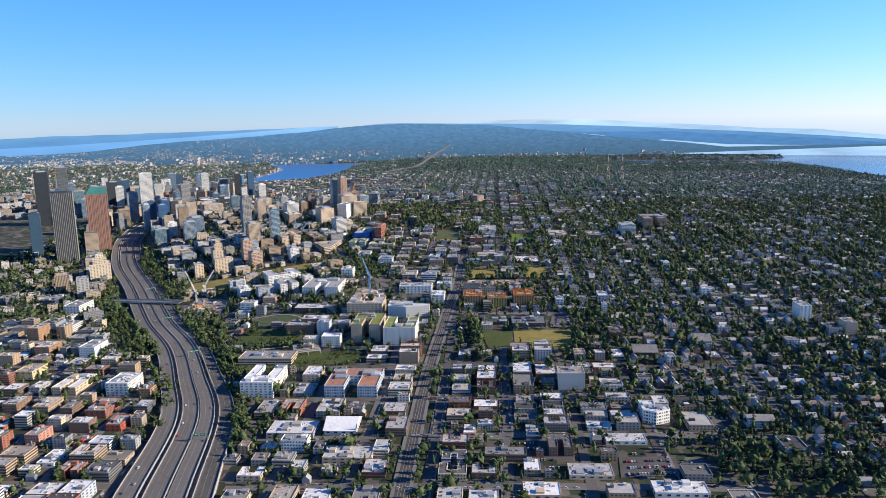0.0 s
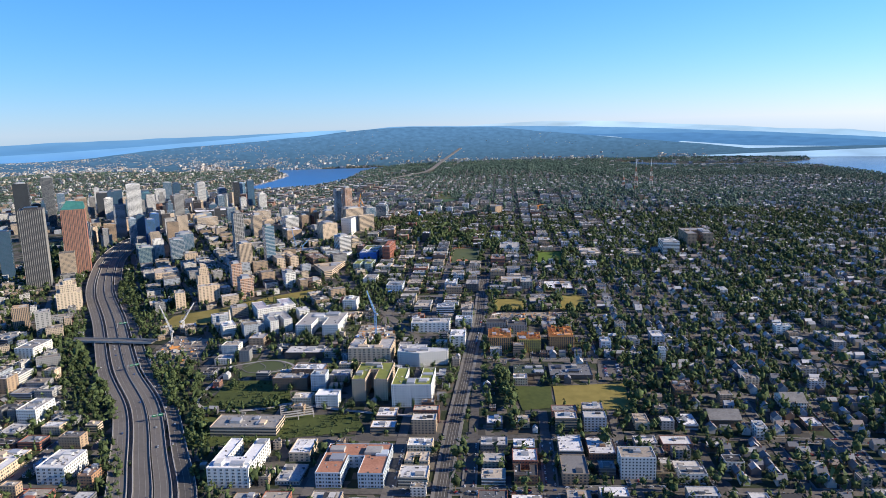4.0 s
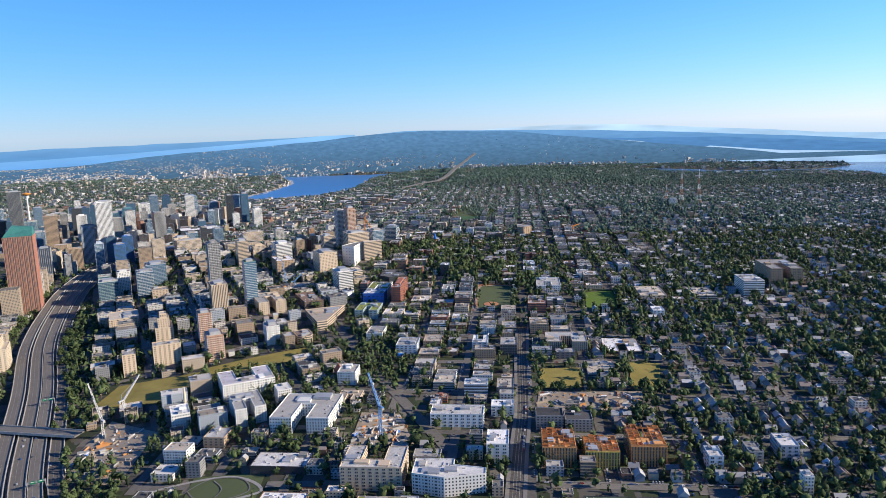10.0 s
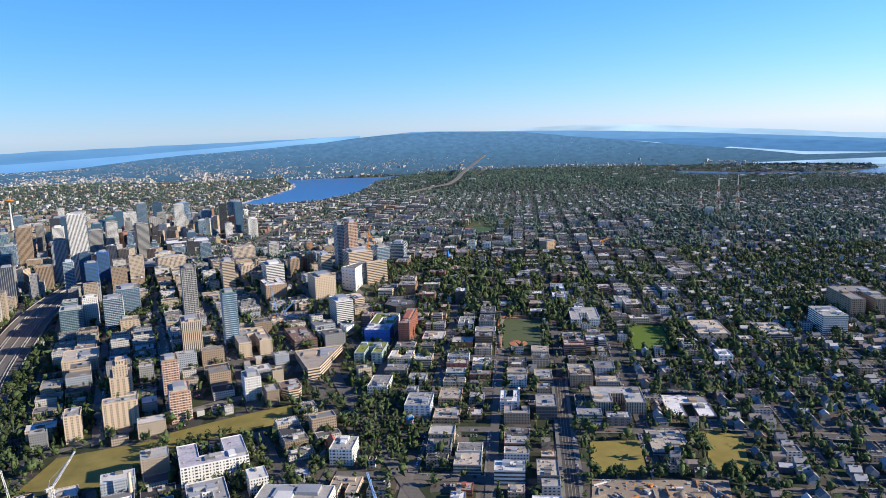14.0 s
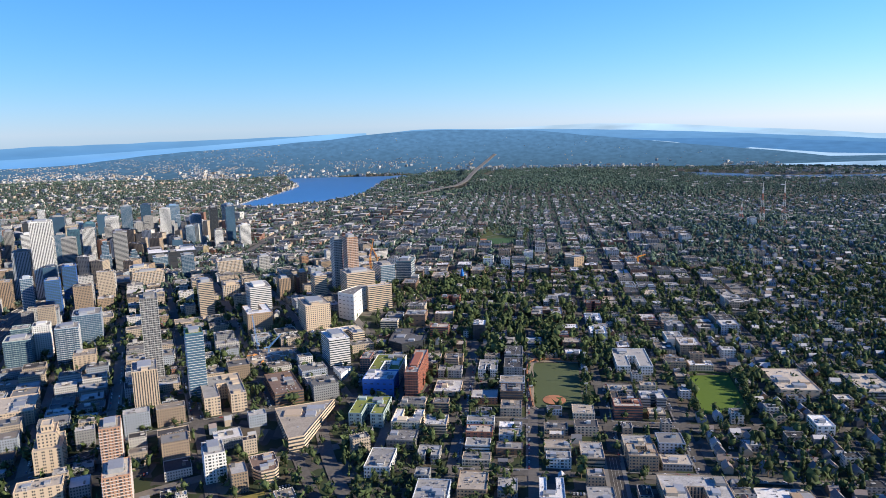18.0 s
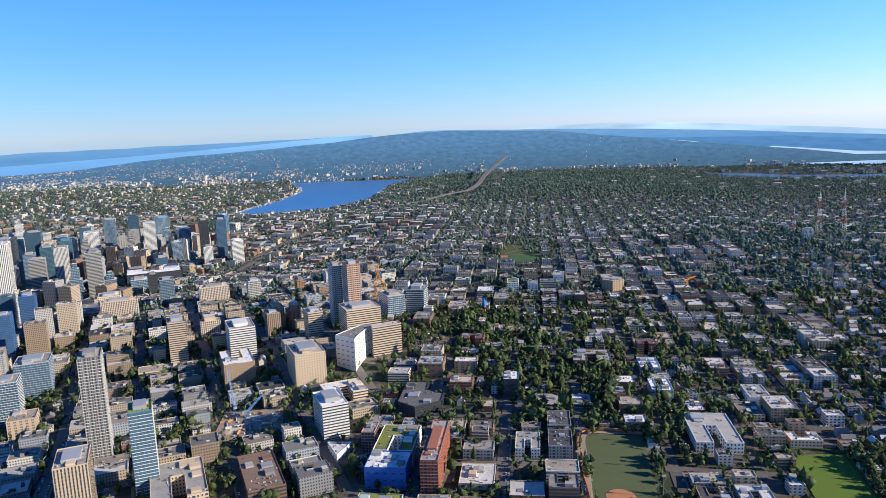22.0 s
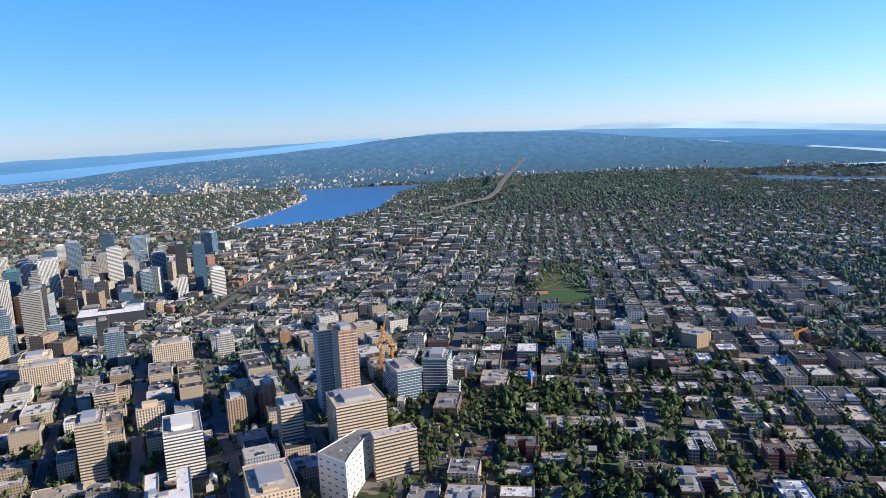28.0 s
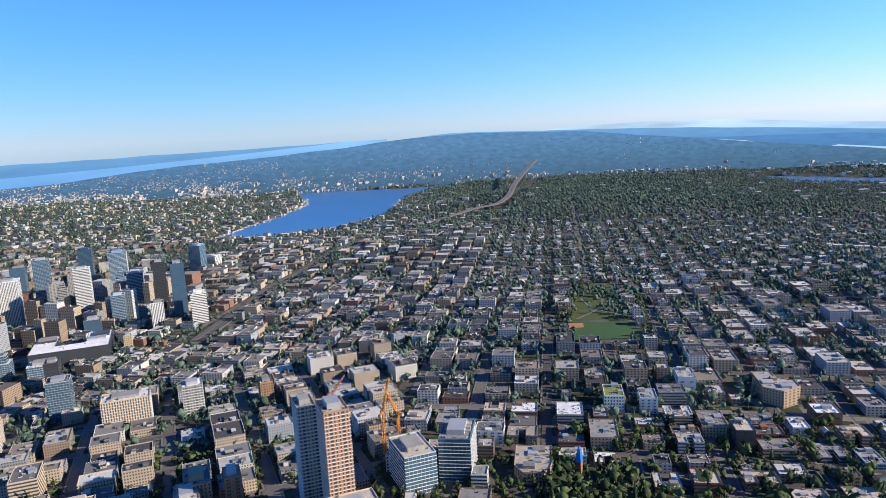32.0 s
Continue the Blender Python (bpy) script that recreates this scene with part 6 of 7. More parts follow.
def leafy(x, y, z, height, leaves, fine=1.0, lobes=False, small=False):
    """Crowns of many trees: a lumpy heart with loose tufts of leaves round it."""
    n = len(x)
    conic = trng.random(n) < 0.24
    wide = trng.uniform(0.24, 0.34, n)
    core = np.stack([x, y, z + height * np.where(conic, 0.45, 0.55)], -1)
    v0, f0 = clumps(core, height * np.where(conic, 0.16, wide * 0.92), np.where(conic, 2.4, 1.15), small)
    if lobes:
        turn_ = trng.uniform(0, 2 * np.pi, n)
        off = height * np.where(conic, 0.03, wide * 0.62)
        lobe = np.stack([x + np.cos(turn_) * off, y + np.sin(turn_) * off, z + height * np.where(conic, 0.80, trng.uniform(0.42, 0.74, n))], -1)
        v3, f3 = clumps(lobe, height * np.where(conic, 0.09, wide * 0.70), np.where(conic, 2.4, 1.0), True)
        v0, f0 = np.concatenate([v0, v3]), np.concatenate([f0, f3 + len(v0)])
    s = trng.uniform(0.22, 1.0, (n, leaves))
    a = trng.uniform(0, 2 * np.pi, (n, leaves))
    round_r = wide[:, None] * np.sqrt(np.clip(1 - ((s - 0.58) / 0.43) ** 2, 0.03, 1)) * (1 + 0.22 * np.sin(2 * a + trng.uniform(0, 6, (n, 1))))
    r = height[:, None] * np.where(conic[:, None], 0.23 * (1.04 - s), round_r) * trng.uniform(0.78, 1.22, (n, leaves))
    top = np.where(conic, 1.12, 1.0)[:, None]
    mid = np.stack([x[:, None] + np.cos(a) * r, y[:, None] + np.sin(a) * r, z[:, None] + height[:, None] * s * top], -1).reshape(-1, 1, 3)
    size = (height[:, None] * np.where(conic[:, None], 0.10, 0.15) * trng.uniform(0.7, 1.3, (n, leaves))).reshape(-1, 1, 1) * fine
    v1 = (mid + trng.normal(0, 0.75, (n * leaves, 3, 3)) * size).reshape(-1, 3)
    f1 = np.arange(n * leaves * 3).reshape(-1, 3) + len(v0)
    return np.concatenate([v0, v1]), np.concatenate([f0, f1])


def cell_free(x, y):
    i, j = ((y - OY) / CELL).astype(int), ((x - OX) / CELL).astype(int)
    ok = (i >= 0) & (i < taken.shape[0]) & (j >= 0) & (j < taken.shape[1])
    out = np.ones(x.shape, bool)
    out[ok] = ~taken[i[ok], j[ok]]
    return out


def scatter(x0, x1, y0, y1, step):
    xs, ys = np.meshgrid(np.arange(x0, x1, step), np.arange(y0, y1, step))
    x = xs.ravel() + trng.uniform(-0.48, 0.48, xs.size) * step
    y = ys.ravel() + trng.uniform(-0.48, 0.48, xs.size) * step
    return x, y


def wooded(x, y):
    """The chance of a tree at a place."""
    u, v = x * 0.985 - y * 0.174, x * 0.174 + y * 0.985
    p = np.where((x < -30) & (y > 930) & (y < 2000), 0.8, 0.55)
    res = (u > 20) & (y > 700) & ~((y > 1250) & (u < 70)) | ((x > 300 - (y - 400) * 0.3) & (y <= 700))
    p = np.where(res, 1.1, p)
    p = np.where((y > 2150) & (u > -330), 0.85, p)
    p = np.where((y > 2700) & (u > -300), 0.95, p)
    p = np.where((y > 1150) & (y <= 2150) & (u <= 70) & (x > -330), 0.75, p)
    p = np.where(inside(x, y, CAMPUS_X, CAMPUS_Y), 1.3, p)
    p = np.where((x > 420) & (y > 800), 1.0, p)
    p = np.where((abs(x + 25) < 75) & (abs(y - 1020) < 170), 1.2, p)
    p = np.where((x > 140) & (x < 360) & (y > 1300) & (y < 1680), 1.15, p)
    patch = np.clip(np.sin(x * 0.021 + 1.3) * np.sin(y * 0.017 + 0.4) + 0.75, 0.4, 1.25)
    return p * patch


def off_named(x, y):
    i, j = ((y - OY) / CELL).astype(int), ((x - OX) / CELL).astype(int)
    return ~(named & ~pre_taken)[i, j]


def off_fields(x, y):
    """Away from lawns, woods, roads of the plan and the named buildings."""
    i, j = ((y - OY) / CELL).astype(int), ((x - OX) / CELL).astype(int)
    i, j = np.clip(i, 0, taken.shape[0] - 1), np.clip(j, 0, taken.shape[1] - 1)
    return ~pre_taken[i, j] & ~named[i, j]


nx_, ny_ = scatter(-700, 1500, 400, 2100, 7.2)
in_wood = np.zeros(nx_.shape, bool)
for wx, wy in WOODS:
    in_wood |= inside(nx_, ny_, wx, wy)
keep = in_wood & (trng.random(nx_.shape) < 0.85) | (nx_ < 0.80 * (ny_ + 60) + 30) & (nx_ > -0.66 * (ny_ + 120) - 30) & (cell_free(nx_, ny_) | (trng.random(nx_.shape) < np.where(nx_ * 0.985 - ny_ * 0.174 > 60, np.where(ny_ < 900, 0.24, 0.30), np.where(ny_ > 1150, 0.20, 0.08))) & off_fields(nx_, ny_)) & (trng.random(nx_.shape) < wooded(nx_, ny_))
nx_, ny_ = nx_[keep], ny_[keep]
hh = trng.uniform(4.8, 10.5, nx_.shape) * np.where(nx_ > 230, 1.06, 1.0) * np.where(trng.random(nx_.shape) < 0.14, 1.4, 1.0) * np.where(inside(nx_, ny_, CAMPUS_X, CAMPUS_Y), 1.35, 1.0)
# bushes on the rough banks
bx_, by_ = scatter(-185, 0, 690, 840, 3.6)
rough = (inside(bx_, by_, np.array([-168, -88, -96, -158]), np.array([772, 766, 820, 836])) | inside(bx_, by_, np.array([-180, -20, -30, -170]), np.array([700, 706, 735, 758]))) & (trng.random(bx_.shape) < 0.75 * np.clip(np.sin(bx_ * 0.11) * np.sin(by_ * 0.13 + 1) + 0.6, 0.1, 1)) & off_named(bx_, by_)
nx_, ny_, hh = np.concatenate([nx_, bx_[rough]]), np.concatenate([ny_, by_[rough]]), np.concatenate([hh, trng.uniform(1.2, 3.4, rough.sum())])
gx_, gy_ = scatter(120, 260, 1880, 2190, 8.5)
grove = inside(gx_, gy_, np.array([136, 208, 246, 196]), np.array([1955, 1950, 2180, 2185])) & (trng.random(gx_.shape) < 0.5 * np.clip(np.sin(gx_ * 0.07) + np.cos(gy_ * 0.06) + 0.6, 0, 1.4))
nx_, ny_, hh = np.concatenate([nx_, gx_[grove]]), np.concatenate([ny_, gy_[grove]]), np.concatenate([hh, trng.uniform(6, 11, grove.sum())])
close = ny_ < 1700
v, f = leafy(nx_[close], ny_[close], land_z(nx_[close], ny_[close]), hh[close], 14, 1.25, True)
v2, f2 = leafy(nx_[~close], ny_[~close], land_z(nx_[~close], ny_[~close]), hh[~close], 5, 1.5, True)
tagged(new("hill_trees", raw_mesh("hill_trees", v2, f2, LEAF_HAZED)), "countless green trees between the houses of the hill", "tree", kind="stuff")
# slim three-sided trunks under the near crowns
tx, ty, th = nx_[close], ny_[close], hh[close]
tz, tw = land_z(tx, ty), th * 0.03
ring = [np.stack([tx + np.cos(a) * tw * q, ty + np.sin(a) * tw * q, tz + th * e - (0.6 if e == 0 else 0)], -1) for e, q in ((0, 1.0), (0.5, 0.5)) for a in (0.0, 2.1, 4.2)]
tv = np.stack(ring, 1).reshape(-1, 3)
pattern = np.array([[0, 1, 4], [0, 4, 3], [1, 2, 5], [1, 5, 4], [2, 0, 3], [2, 3, 5]])
tf = (pattern[None] + 6 * np.arange(len(tx))[:, None, None]).reshape(-1, 3) + len(v)
leaf_count = len(f)
v, f = np.concatenate([v, tv]), np.concatenate([f, tf])
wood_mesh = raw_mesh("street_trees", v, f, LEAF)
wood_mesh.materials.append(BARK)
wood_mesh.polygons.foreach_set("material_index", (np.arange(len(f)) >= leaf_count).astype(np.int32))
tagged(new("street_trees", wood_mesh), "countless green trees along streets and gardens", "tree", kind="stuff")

fx_, fy_ = scatter(-3000, 3900, 2100, 4660, 14.0)
keep = (fx_ < 0.82 * (fy_ + 120)) & (fx_ > -0.64 * (fy_ + 120)) & (cell_free(fx_, fy_) | off_fields(fx_, fy_) & (trng.random(fx_.shape) < np.where(fx_ > -150, 0.5, 0.25))) & ~wet(fx_, fy_) & (trng.random(fx_.shape) < np.where(fx_ < -250, 0.8, 0.95) * np.clip(wooded(fx_, fy_) * 1.6 + 0.35, 0, 1))
keep &= ((abs(fx_ - (232 + (fy_ - 3420) * 0.235)) > 18) | (fy_ < 3250))
fx_, fy_ = fx_[keep], fy_[keep]
hh = trng.uniform(6.5, 12, fx_.shape) * np.where((fy_ > 2750) & (fx_ > -60) & (fx_ < 1000), 1.25, 1.0)
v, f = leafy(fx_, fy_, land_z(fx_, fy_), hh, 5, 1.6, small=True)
tagged(new("far_woods", raw_mesh("far_woods", v, f, LEAF_HAZED)), "dense dark green woods over the far hill", "wood", kind="stuff")


# single trees with trunk and crown along the freeway banks and the fields
def tree_kind(height, conic, seed):
    r = random.Random(seed)
    n = 16
    cs, rs = [], []
    for i in range(n):
        s = 0.28 + 0.66 * i / (n - 1)
        spread_ = height * (0.30 * (1.05 - s) if conic else 0.24 * math.sin(math.pi * min(1, s + 0.12)) + 0.03)
        a = i * 2.4 + r.uniform(-0.4, 0.4)
        cs.append((math.cos(a) * spread_, math.sin(a) * spread_, height * s))
        rs.append(height * (0.20 * (1.15 - s) + 0.02 if conic else r.uniform(0.13, 0.19)))
    v, f = clumps(np.array(cs), np.array(rs), 0.8)
    at = trng.integers(0, n, 260)
    way = trng.normal(0, 1, (260, 3))
    way /= np.linalg.norm(way, axis=1)[:, None]
    mid = np.array(cs)[at] + way * np.array(rs)[at][:, None] * trng.uniform(0.8, 1.25, (260, 1))
    tuft = (mid[:, None, :] + trng.normal(0, height * 0.045, (260, 3, 3))).reshape(-1, 3)
    f = np.concatenate([f, np.arange(780).reshape(-1, 3) + len(v)])
    v = np.concatenate([v, tuft])
    crown = raw_mesh("crown", v, f, LEAF)
    tv, tf = [], []
    for k in range(7):
        a = 2 * math.pi * k / 7
        tv += [(math.cos(a) * height * 0.035, math.sin(a) * height * 0.035, -0.8), (math.cos(a) * height * 0.014, math.sin(a) * height * 0.014, height * 0.62)]
    for k in range(7):
        j = (k + 1) % 7
        tf.append((2 * k, 2 * j, 2 * j + 1, 2 * k + 1))
    for k in range(4):
        a = k * 1.7
        b = len(tv)
        z0, z1, q = height * 0.3, height * 0.55, height * 0.17
        tv += [(0.1, 0, z0), (-0.1, 0, z0), (0, 0.1, z0 + 0.2), (math.cos(a) * q, math.sin(a) * q, z1)]
        tf += [(b, b + 1, b + 3), (b + 1, b + 2, b + 3), (b + 2, b, b + 3)]
    return crown, mesh_of("trunk", tv, tf, BARK)


KINDS = [tree_kind(8.0, False, 1), tree_kind(9.5, False, 2), tree_kind(10.5, True, 3), tree_kind(7.0, False, 4)]


def tree(x, y, k, turn, big=1.0):
    crown, trunk = KINDS[k]
    ob = thing("tree", x, y, gz(x, y) + 0.3, turn, "dark green pointed conifer tree" if k == 2 else "full-leaved green deciduous tree", "tree", "trees of the banks and fields")
    ob.scale = (big, big, big)
    data_part("trunk", trunk, ob)
    data_part("crown", crown, ob)


def tree_band(points, spreads, count):
    line = resample(points, 4)
    for _ in range(count):
        i = rng.randrange(len(line))
        n = side(line, i)
        o = rng.uniform(*spreads)
        p = line[i]
        tree(p.x + n.x * o, p.y + n.y * o, rng.choice((0, 0, 1, 1, 2, 3)), rng.uniform(0, 360), rng.uniform(0.75, 1.25))


tree_band([(-258, 790), (-318, 890), (-352, 960), (-405, 1075)], (-14, 10), 40)
tree_band([(-118, 560), (-150, 690), (-190, 780), (-238, 890), (-262, 940)], (-9, 9), 32)
tree_band([(-285, 980), (-330, 1090), (-380, 1200), (-420, 1310)], (-10, 8), 24)
tree_band([(104, 700), (104, 740), (104, 800)], (-4, 5), 16)
tree_band([(208, 700), (218, 760), (226, 800)], (-4, 5), 12)
tree_band([(146, 1224), (166, 1318)], (1, 4), 16)
tree_band([(275, 1204), (296, 1284)], (1, 4), 16)
tree_band([(234, 1206), (252, 1280)], (-3, 0), 10)
tree_band([(130, 978), (236, 970)], (-2, 2), 16)
tree_band([(208, 1895), (222, 1960), (240, 2090)], (-4, 12), 16)
tree_band([(132, 1960), (160, 2060), (190, 2150)], (-6, 8), 16)
tree_band([(-150, 772), (-100, 770), (-95, 800), (-150, 815)], (-5, 5), 10)
tree_band([(60, 1470), (110, 1460), (140, 1440), (60, 1530)], (-10, 10), 22)


# ---- smaller things ----
def strut(v, f, p, q, r):
    """A thin square bar from p to q."""
    p, q = Vector(p), Vector(q)
    d = (q - p).normalized()
    a = d.cross(Vector((0, 0, 1)))
    a = (a if a.length > 0.05 else Vector((1, 0, 0))).normalized() * r
    b = d.cross(a).normalized() * r
    n = len(v)
    for e in (p, q):
        v += [tuple(e + a + b), tuple(e - a + b), tuple(e - a - b), tuple(e + a - b)]
    f += [(n + i, n + (i + 1) % 4, n + 4 + (i + 1) % 4, n + 4 + i) for i in range(4)] + [(n, n + 1, n + 2, n + 3), (n + 4, n + 5, n + 6, n + 7)]


def lattice(p, q, wide0, wide1, r, bays):
    """An open four-sided lattice from p to q."""
    v, f = [], []
    p, q = Vector(p), Vector(q)
    d = (q - p).normalized()
    a = d.cross(Vector((0.3, 1, 0.1))).normalized()
    b = d.cross(a).normalized()
    rings = []
    for i in range(bays + 1):
        s = i / bays
        c, w = p.lerp(q, s), (wide0 + (wide1 - wide0) * s) / 2
        rings.append([c + a * w + b * w, c - a * w + b * w, c - a * w - b * w, c + a * w - b * w])
    for i in range(bays):
        for k in range(4):
            strut(v, f, rings[i][k], rings[i + 1][k], r)
            strut(v, f, rings[i][k], rings[i + 1][(k + 1) % 4], r * 0.7)
    return v, f


PAINTS = {k: mat("paint_" + k, c, 0.45, 0.1, 0.12) for k, c in dict(crane_white=(0.62, 0.62, 0.60), crane_blue=(0.12, 0.26, 0.50), crane_orange=(0.62, 0.25, 0.04), mast_red=(0.42, 0.15, 0.10), mast_white=(0.66, 0.66, 0.64), sign_green=(0.01, 0.14, 0.08), steel=(0.30, 0.31, 0.32), tarp_blue=(0.02, 0.20, 0.62), tarp_red=(0.48, 0.09, 0.04)).items()}


def crane(x, y, mast, reach, rise, turn, paint, label):
    """A luffing tower crane: mast, cab, jib, counterweight and tie."""
    ob = thing("tower_crane", x, y, gz(x, y) - 0.3, turn, label, "crane", "building cranes")
    m = PAINTS[paint]
    data_part("mast", mesh_of("mast", *lattice((0, 0, 0), (0, 0, mast), 1.7, 1.7, 0.18, max(6, int(mast / 2.2))), m), ob)
    data_part("jib", mesh_of("jib", *lattice((0.8, 0, mast + 1), (reach, 0, mast + rise), 1.4, 0.7, 0.16, max(6, int(reach / 2.2))), m), ob)
    v, f = [], []
    add_box(v, f, -5, -0.9, mast + 0.2, 0.9, 0.9, mast + 0.9, True)
    data_part("counter_jib", mesh_of("counter_jib", v, f, m), ob)
    v, f = [], []
    add_box(v, f, -5.2, -1.1, mast - 1.4, -3.4, 1.1, mast + 0.1, True)
    data_part("counterweight", mesh_of("counterweight", v, f, CONCRETE), ob)
    v, f = [], []
    add_box(v, f, 0.5, 0.95, mast - 0.6, 2.0, 2.0, mast + 1.2, True)
    data_part("cab", mesh_of("cab", v, f, GLASS), ob)
    v, f = [], []
    strut(v, f, (-2.6, 0, mast + 0.8), (-1.2, 0, mast + 6), 0.16)
    strut(v, f, (-1.2, 0, mast + 6), (reach * 0.8, 0, mast + rise * 0.8), 0.09)
    data_part("tie", mesh_of("tie", v, f, PAINTS["steel"]), ob)


crane(-11, 890, 34, 16, 22, 120, "crane_blue", "blue and white luffing tower crane over an excavation")
crane(-247, 968, 16, 26, 26, 130, "crane_white", "white luffing crane on a terraced site")
crane(-245, 1012, 14, 20, 18, 60, "crane_white", "white luffing crane beside the terraced site")
crane(-45, 1662, 34, 14, 20, 70, "crane_orange", "orange luffing crane beside an unfinished tower")
crane(-36, 1678, 28, 12, 17, 140, "crane_orange", "orange crane rising from a building pit")
crane(-151, 1397, 8, 16, 26, 115, "crane_blue", "blue luffing crane in the hospital pit")
crane(-138, 1388, 6, 14, 12, 30, "crane_blue", "small blue crawler crane in the hospital pit")
crane(354, 1717, 16, 14, 3, 20, "crane_orange", "slim orange crane above the rooftops")
crane(-90, 1745, 24, 12, 12, 40, "mast_red", "red tower crane above the avenue roofs")


def antenna(x, y, top, label):
    """A tall lattice broadcast mast in red and white bands."""
    z = gz(x, y)
    ob = thing("broadcast_mast", x, y, z - 0.3, 8, label, "antenna mast", "broadcast masts")
    n, h = 6, top - z
    for i in range(n):
        w0, w1 = 9.0 * (1 - i / n) ** 1.4 + 1.2, 9.0 * (1 - (i + 1) / n) ** 1.4 + 1.2
        data_part("mast_section", mesh_of("mast_section", *lattice((0, 0, h * i / n), (0, 0, h * (i + 1) / n), w0, w1, 0.15, 4), PAINTS["mast_red" if i % 2 == 0 else "mast_white"]), ob)
    v, f = [], []
    strut(v, f, (0, 0, h), (0, 0, h + 9), 0.25)
    data_part("aerial", mesh_of("aerial", v, f, PAINTS["mast_white"]), ob)


antenna(673, 1966, 176, "tall red and white lattice broadcast mast")
antenna(713, 1963, 176, "second red and white lattice broadcast mast")
antenna(655, 2010, 140, "shorter red lattice broadcast mast")

# white water tower block beside the masts
building("apartment_tower", 650, 1958, 14, 12, 18, GE, "white", "white", "vertical", "b", "white apartment tower on the wooded hill")


def lathe(profile, seg):
    v, f = [], []
    for r, z in profile:
        v += [(math.cos(2 * math.pi * k / seg) * r, math.sin(2 * math.pi * k / seg) * r, z) for k in range(seg)]
    for i in range(len(profile) - 1):
        for k in range(seg):
            j = (k + 1) % seg
            f.append((i * seg + k, i * seg + j, (i + 1) * seg + j, (i + 1) * seg + k))
    return v, f


needle = thing("observation_tower", -1110, 2650, gz(-1110, 2650) - 0.3, 0, "slender observation tower with a saucer top", "tower")
data_part("shaft", mesh_of("shaft", *lathe([(5, 0), (3, 20), (2.0, 55), (2.6, 88)], 9), PAINTS["mast_white"]), needle)
data_part("saucer", mesh_of("saucer", *lathe([(2.5, 86), (9, 89), (12, 91), (12, 92.5), (6, 95), (2, 96)], 20), PAINTS["crane_orange"]), needle)
data_part("spire", mesh_of("spire", *lathe([(0.8, 95), (0.2, 118)], 7), PAINTS["mast_white"]), needle)

stack = thing("chimney_stack", -187, 1000, gz(-187, 1000) - 0.3, 0, "tall pale brick chimney stack on a cleared site", "chimney")
data_part("shaft", mesh_of("shaft", *lathe([(1.5, 0), (1.0, 22), (1.1, 22.1), (1.1, 23), (0.7, 23)], 14), WALL["cream"]), stack)
data_part("base", mesh_of("base", *lathe([(2.1, 0), (2.1, 2), (1.5, 2.3)], 8), CONCRETE), stack)

dome = thing("church_dome", 7, 1078, gz(7, 1078), 10, "round house roof under a bright blue tarpaulin", "house")
data_part("wall", mesh_of("wall", *lathe([(4, -2), (4, 4)], 10), WALL["grey"]), dome)
data_part("roof", mesh_of("roof", *lathe([(4.5, 3.8), (2.5, 6.5), (0.2, 7.2)], 10), ROOF["grey"]), dome)
v, f = [], []
add_box(v, f, -2.4, -4.2, 4.4, 2.4, -1.6, 6.4)
data_part("tarpaulin", mesh_of("tarpaulin", v, f, PAINTS["tarp_blue"]), dome)
steeple = thing("church_spire", 81, 1634, gz(81, 1634), 10, "small church spire wrapped in blue sheeting", "church")
data_part("tower", mesh_of("tower", *lathe([(2.6, -2), (2.4, 8)], 4), WALL["brick"]), steeple)
data_part("spire", mesh_of("spire", *lathe([(2.6, 8), (1.8, 14), (0.2, 19)], 4), PAINTS["tarp_blue"]), steeple)
chapel = thing("chapel", -52, 1040, gz(-52, 1040), 15, "small church with steep orange-red gabled roof", "church")
v = [(-4, -6, -2), (4, -6, -2), (4, 6, -2), (-4, 6, -2), (-4, -6, 5), (4, -6, 5), (4, 6, 5), (-4, 6, 5), (0, -6, 10), (0, 6, 10)]
data_part("wall", mesh_of("wall", v, [(0, 1, 5, 8, 4), (1, 2, 6, 5), (2, 3, 7, 9, 6), (3, 0, 4, 7)], WALL["brick"]), chapel)
for s in (-1, 1):
    v = [(s * 4.7, -6.6, 4.2), (s * 4.7, 6.6, 4.2), (0, 6.6, 10.2), (0, -6.6, 10.2)]
    v += [(a, b, c + 0.3) for a, b, c in v]
    data_part("roof", mesh_of("roof", v, [(0, 1, 2, 3), (4, 5, 6, 7), (0, 1, 5, 4), (1, 2, 6, 5), (3, 0, 4, 7)], PAINTS["tarp_red"]), chapel)


# sloping teal crown of the brown tower
def crown_roof(tower, z, w, d):
    a, b, h = w / 2, d / 2, w * 0.34
    v = [(-a, -b, z), (a, -b, z), (a, b, z), (-a, b, z), (-a * 0.5, b * 0.2, z + h), (a * 0.9, b * 0.2, z + h * 0.75), (a * 0.9, b * 0.95, z + h * 0.75), (-a * 0.5, b * 0.95, z + h)]
    data_part("crown", mesh_of("crown", v, [(0, 1, 5, 4), (1, 2, 6, 5), (2, 3, 7, 6), (3, 0, 4, 7), (4, 5, 6, 7)], ROOF["tealroof"]), tower, label="sloping teal glass crown")


for o in list(scene.objects):
    if o.get("label", "").startswith("brown pink-striped"):
        walls = [c for c in o.children if c.name.startswith("wall")]
        xs = [q.co for q in walls[0].data.vertices]
        crown_roof(o, max(q.z for q in xs) + 0.05, 2 * max(q.x for q in xs), 2 * max(q.y for q in xs))
        break


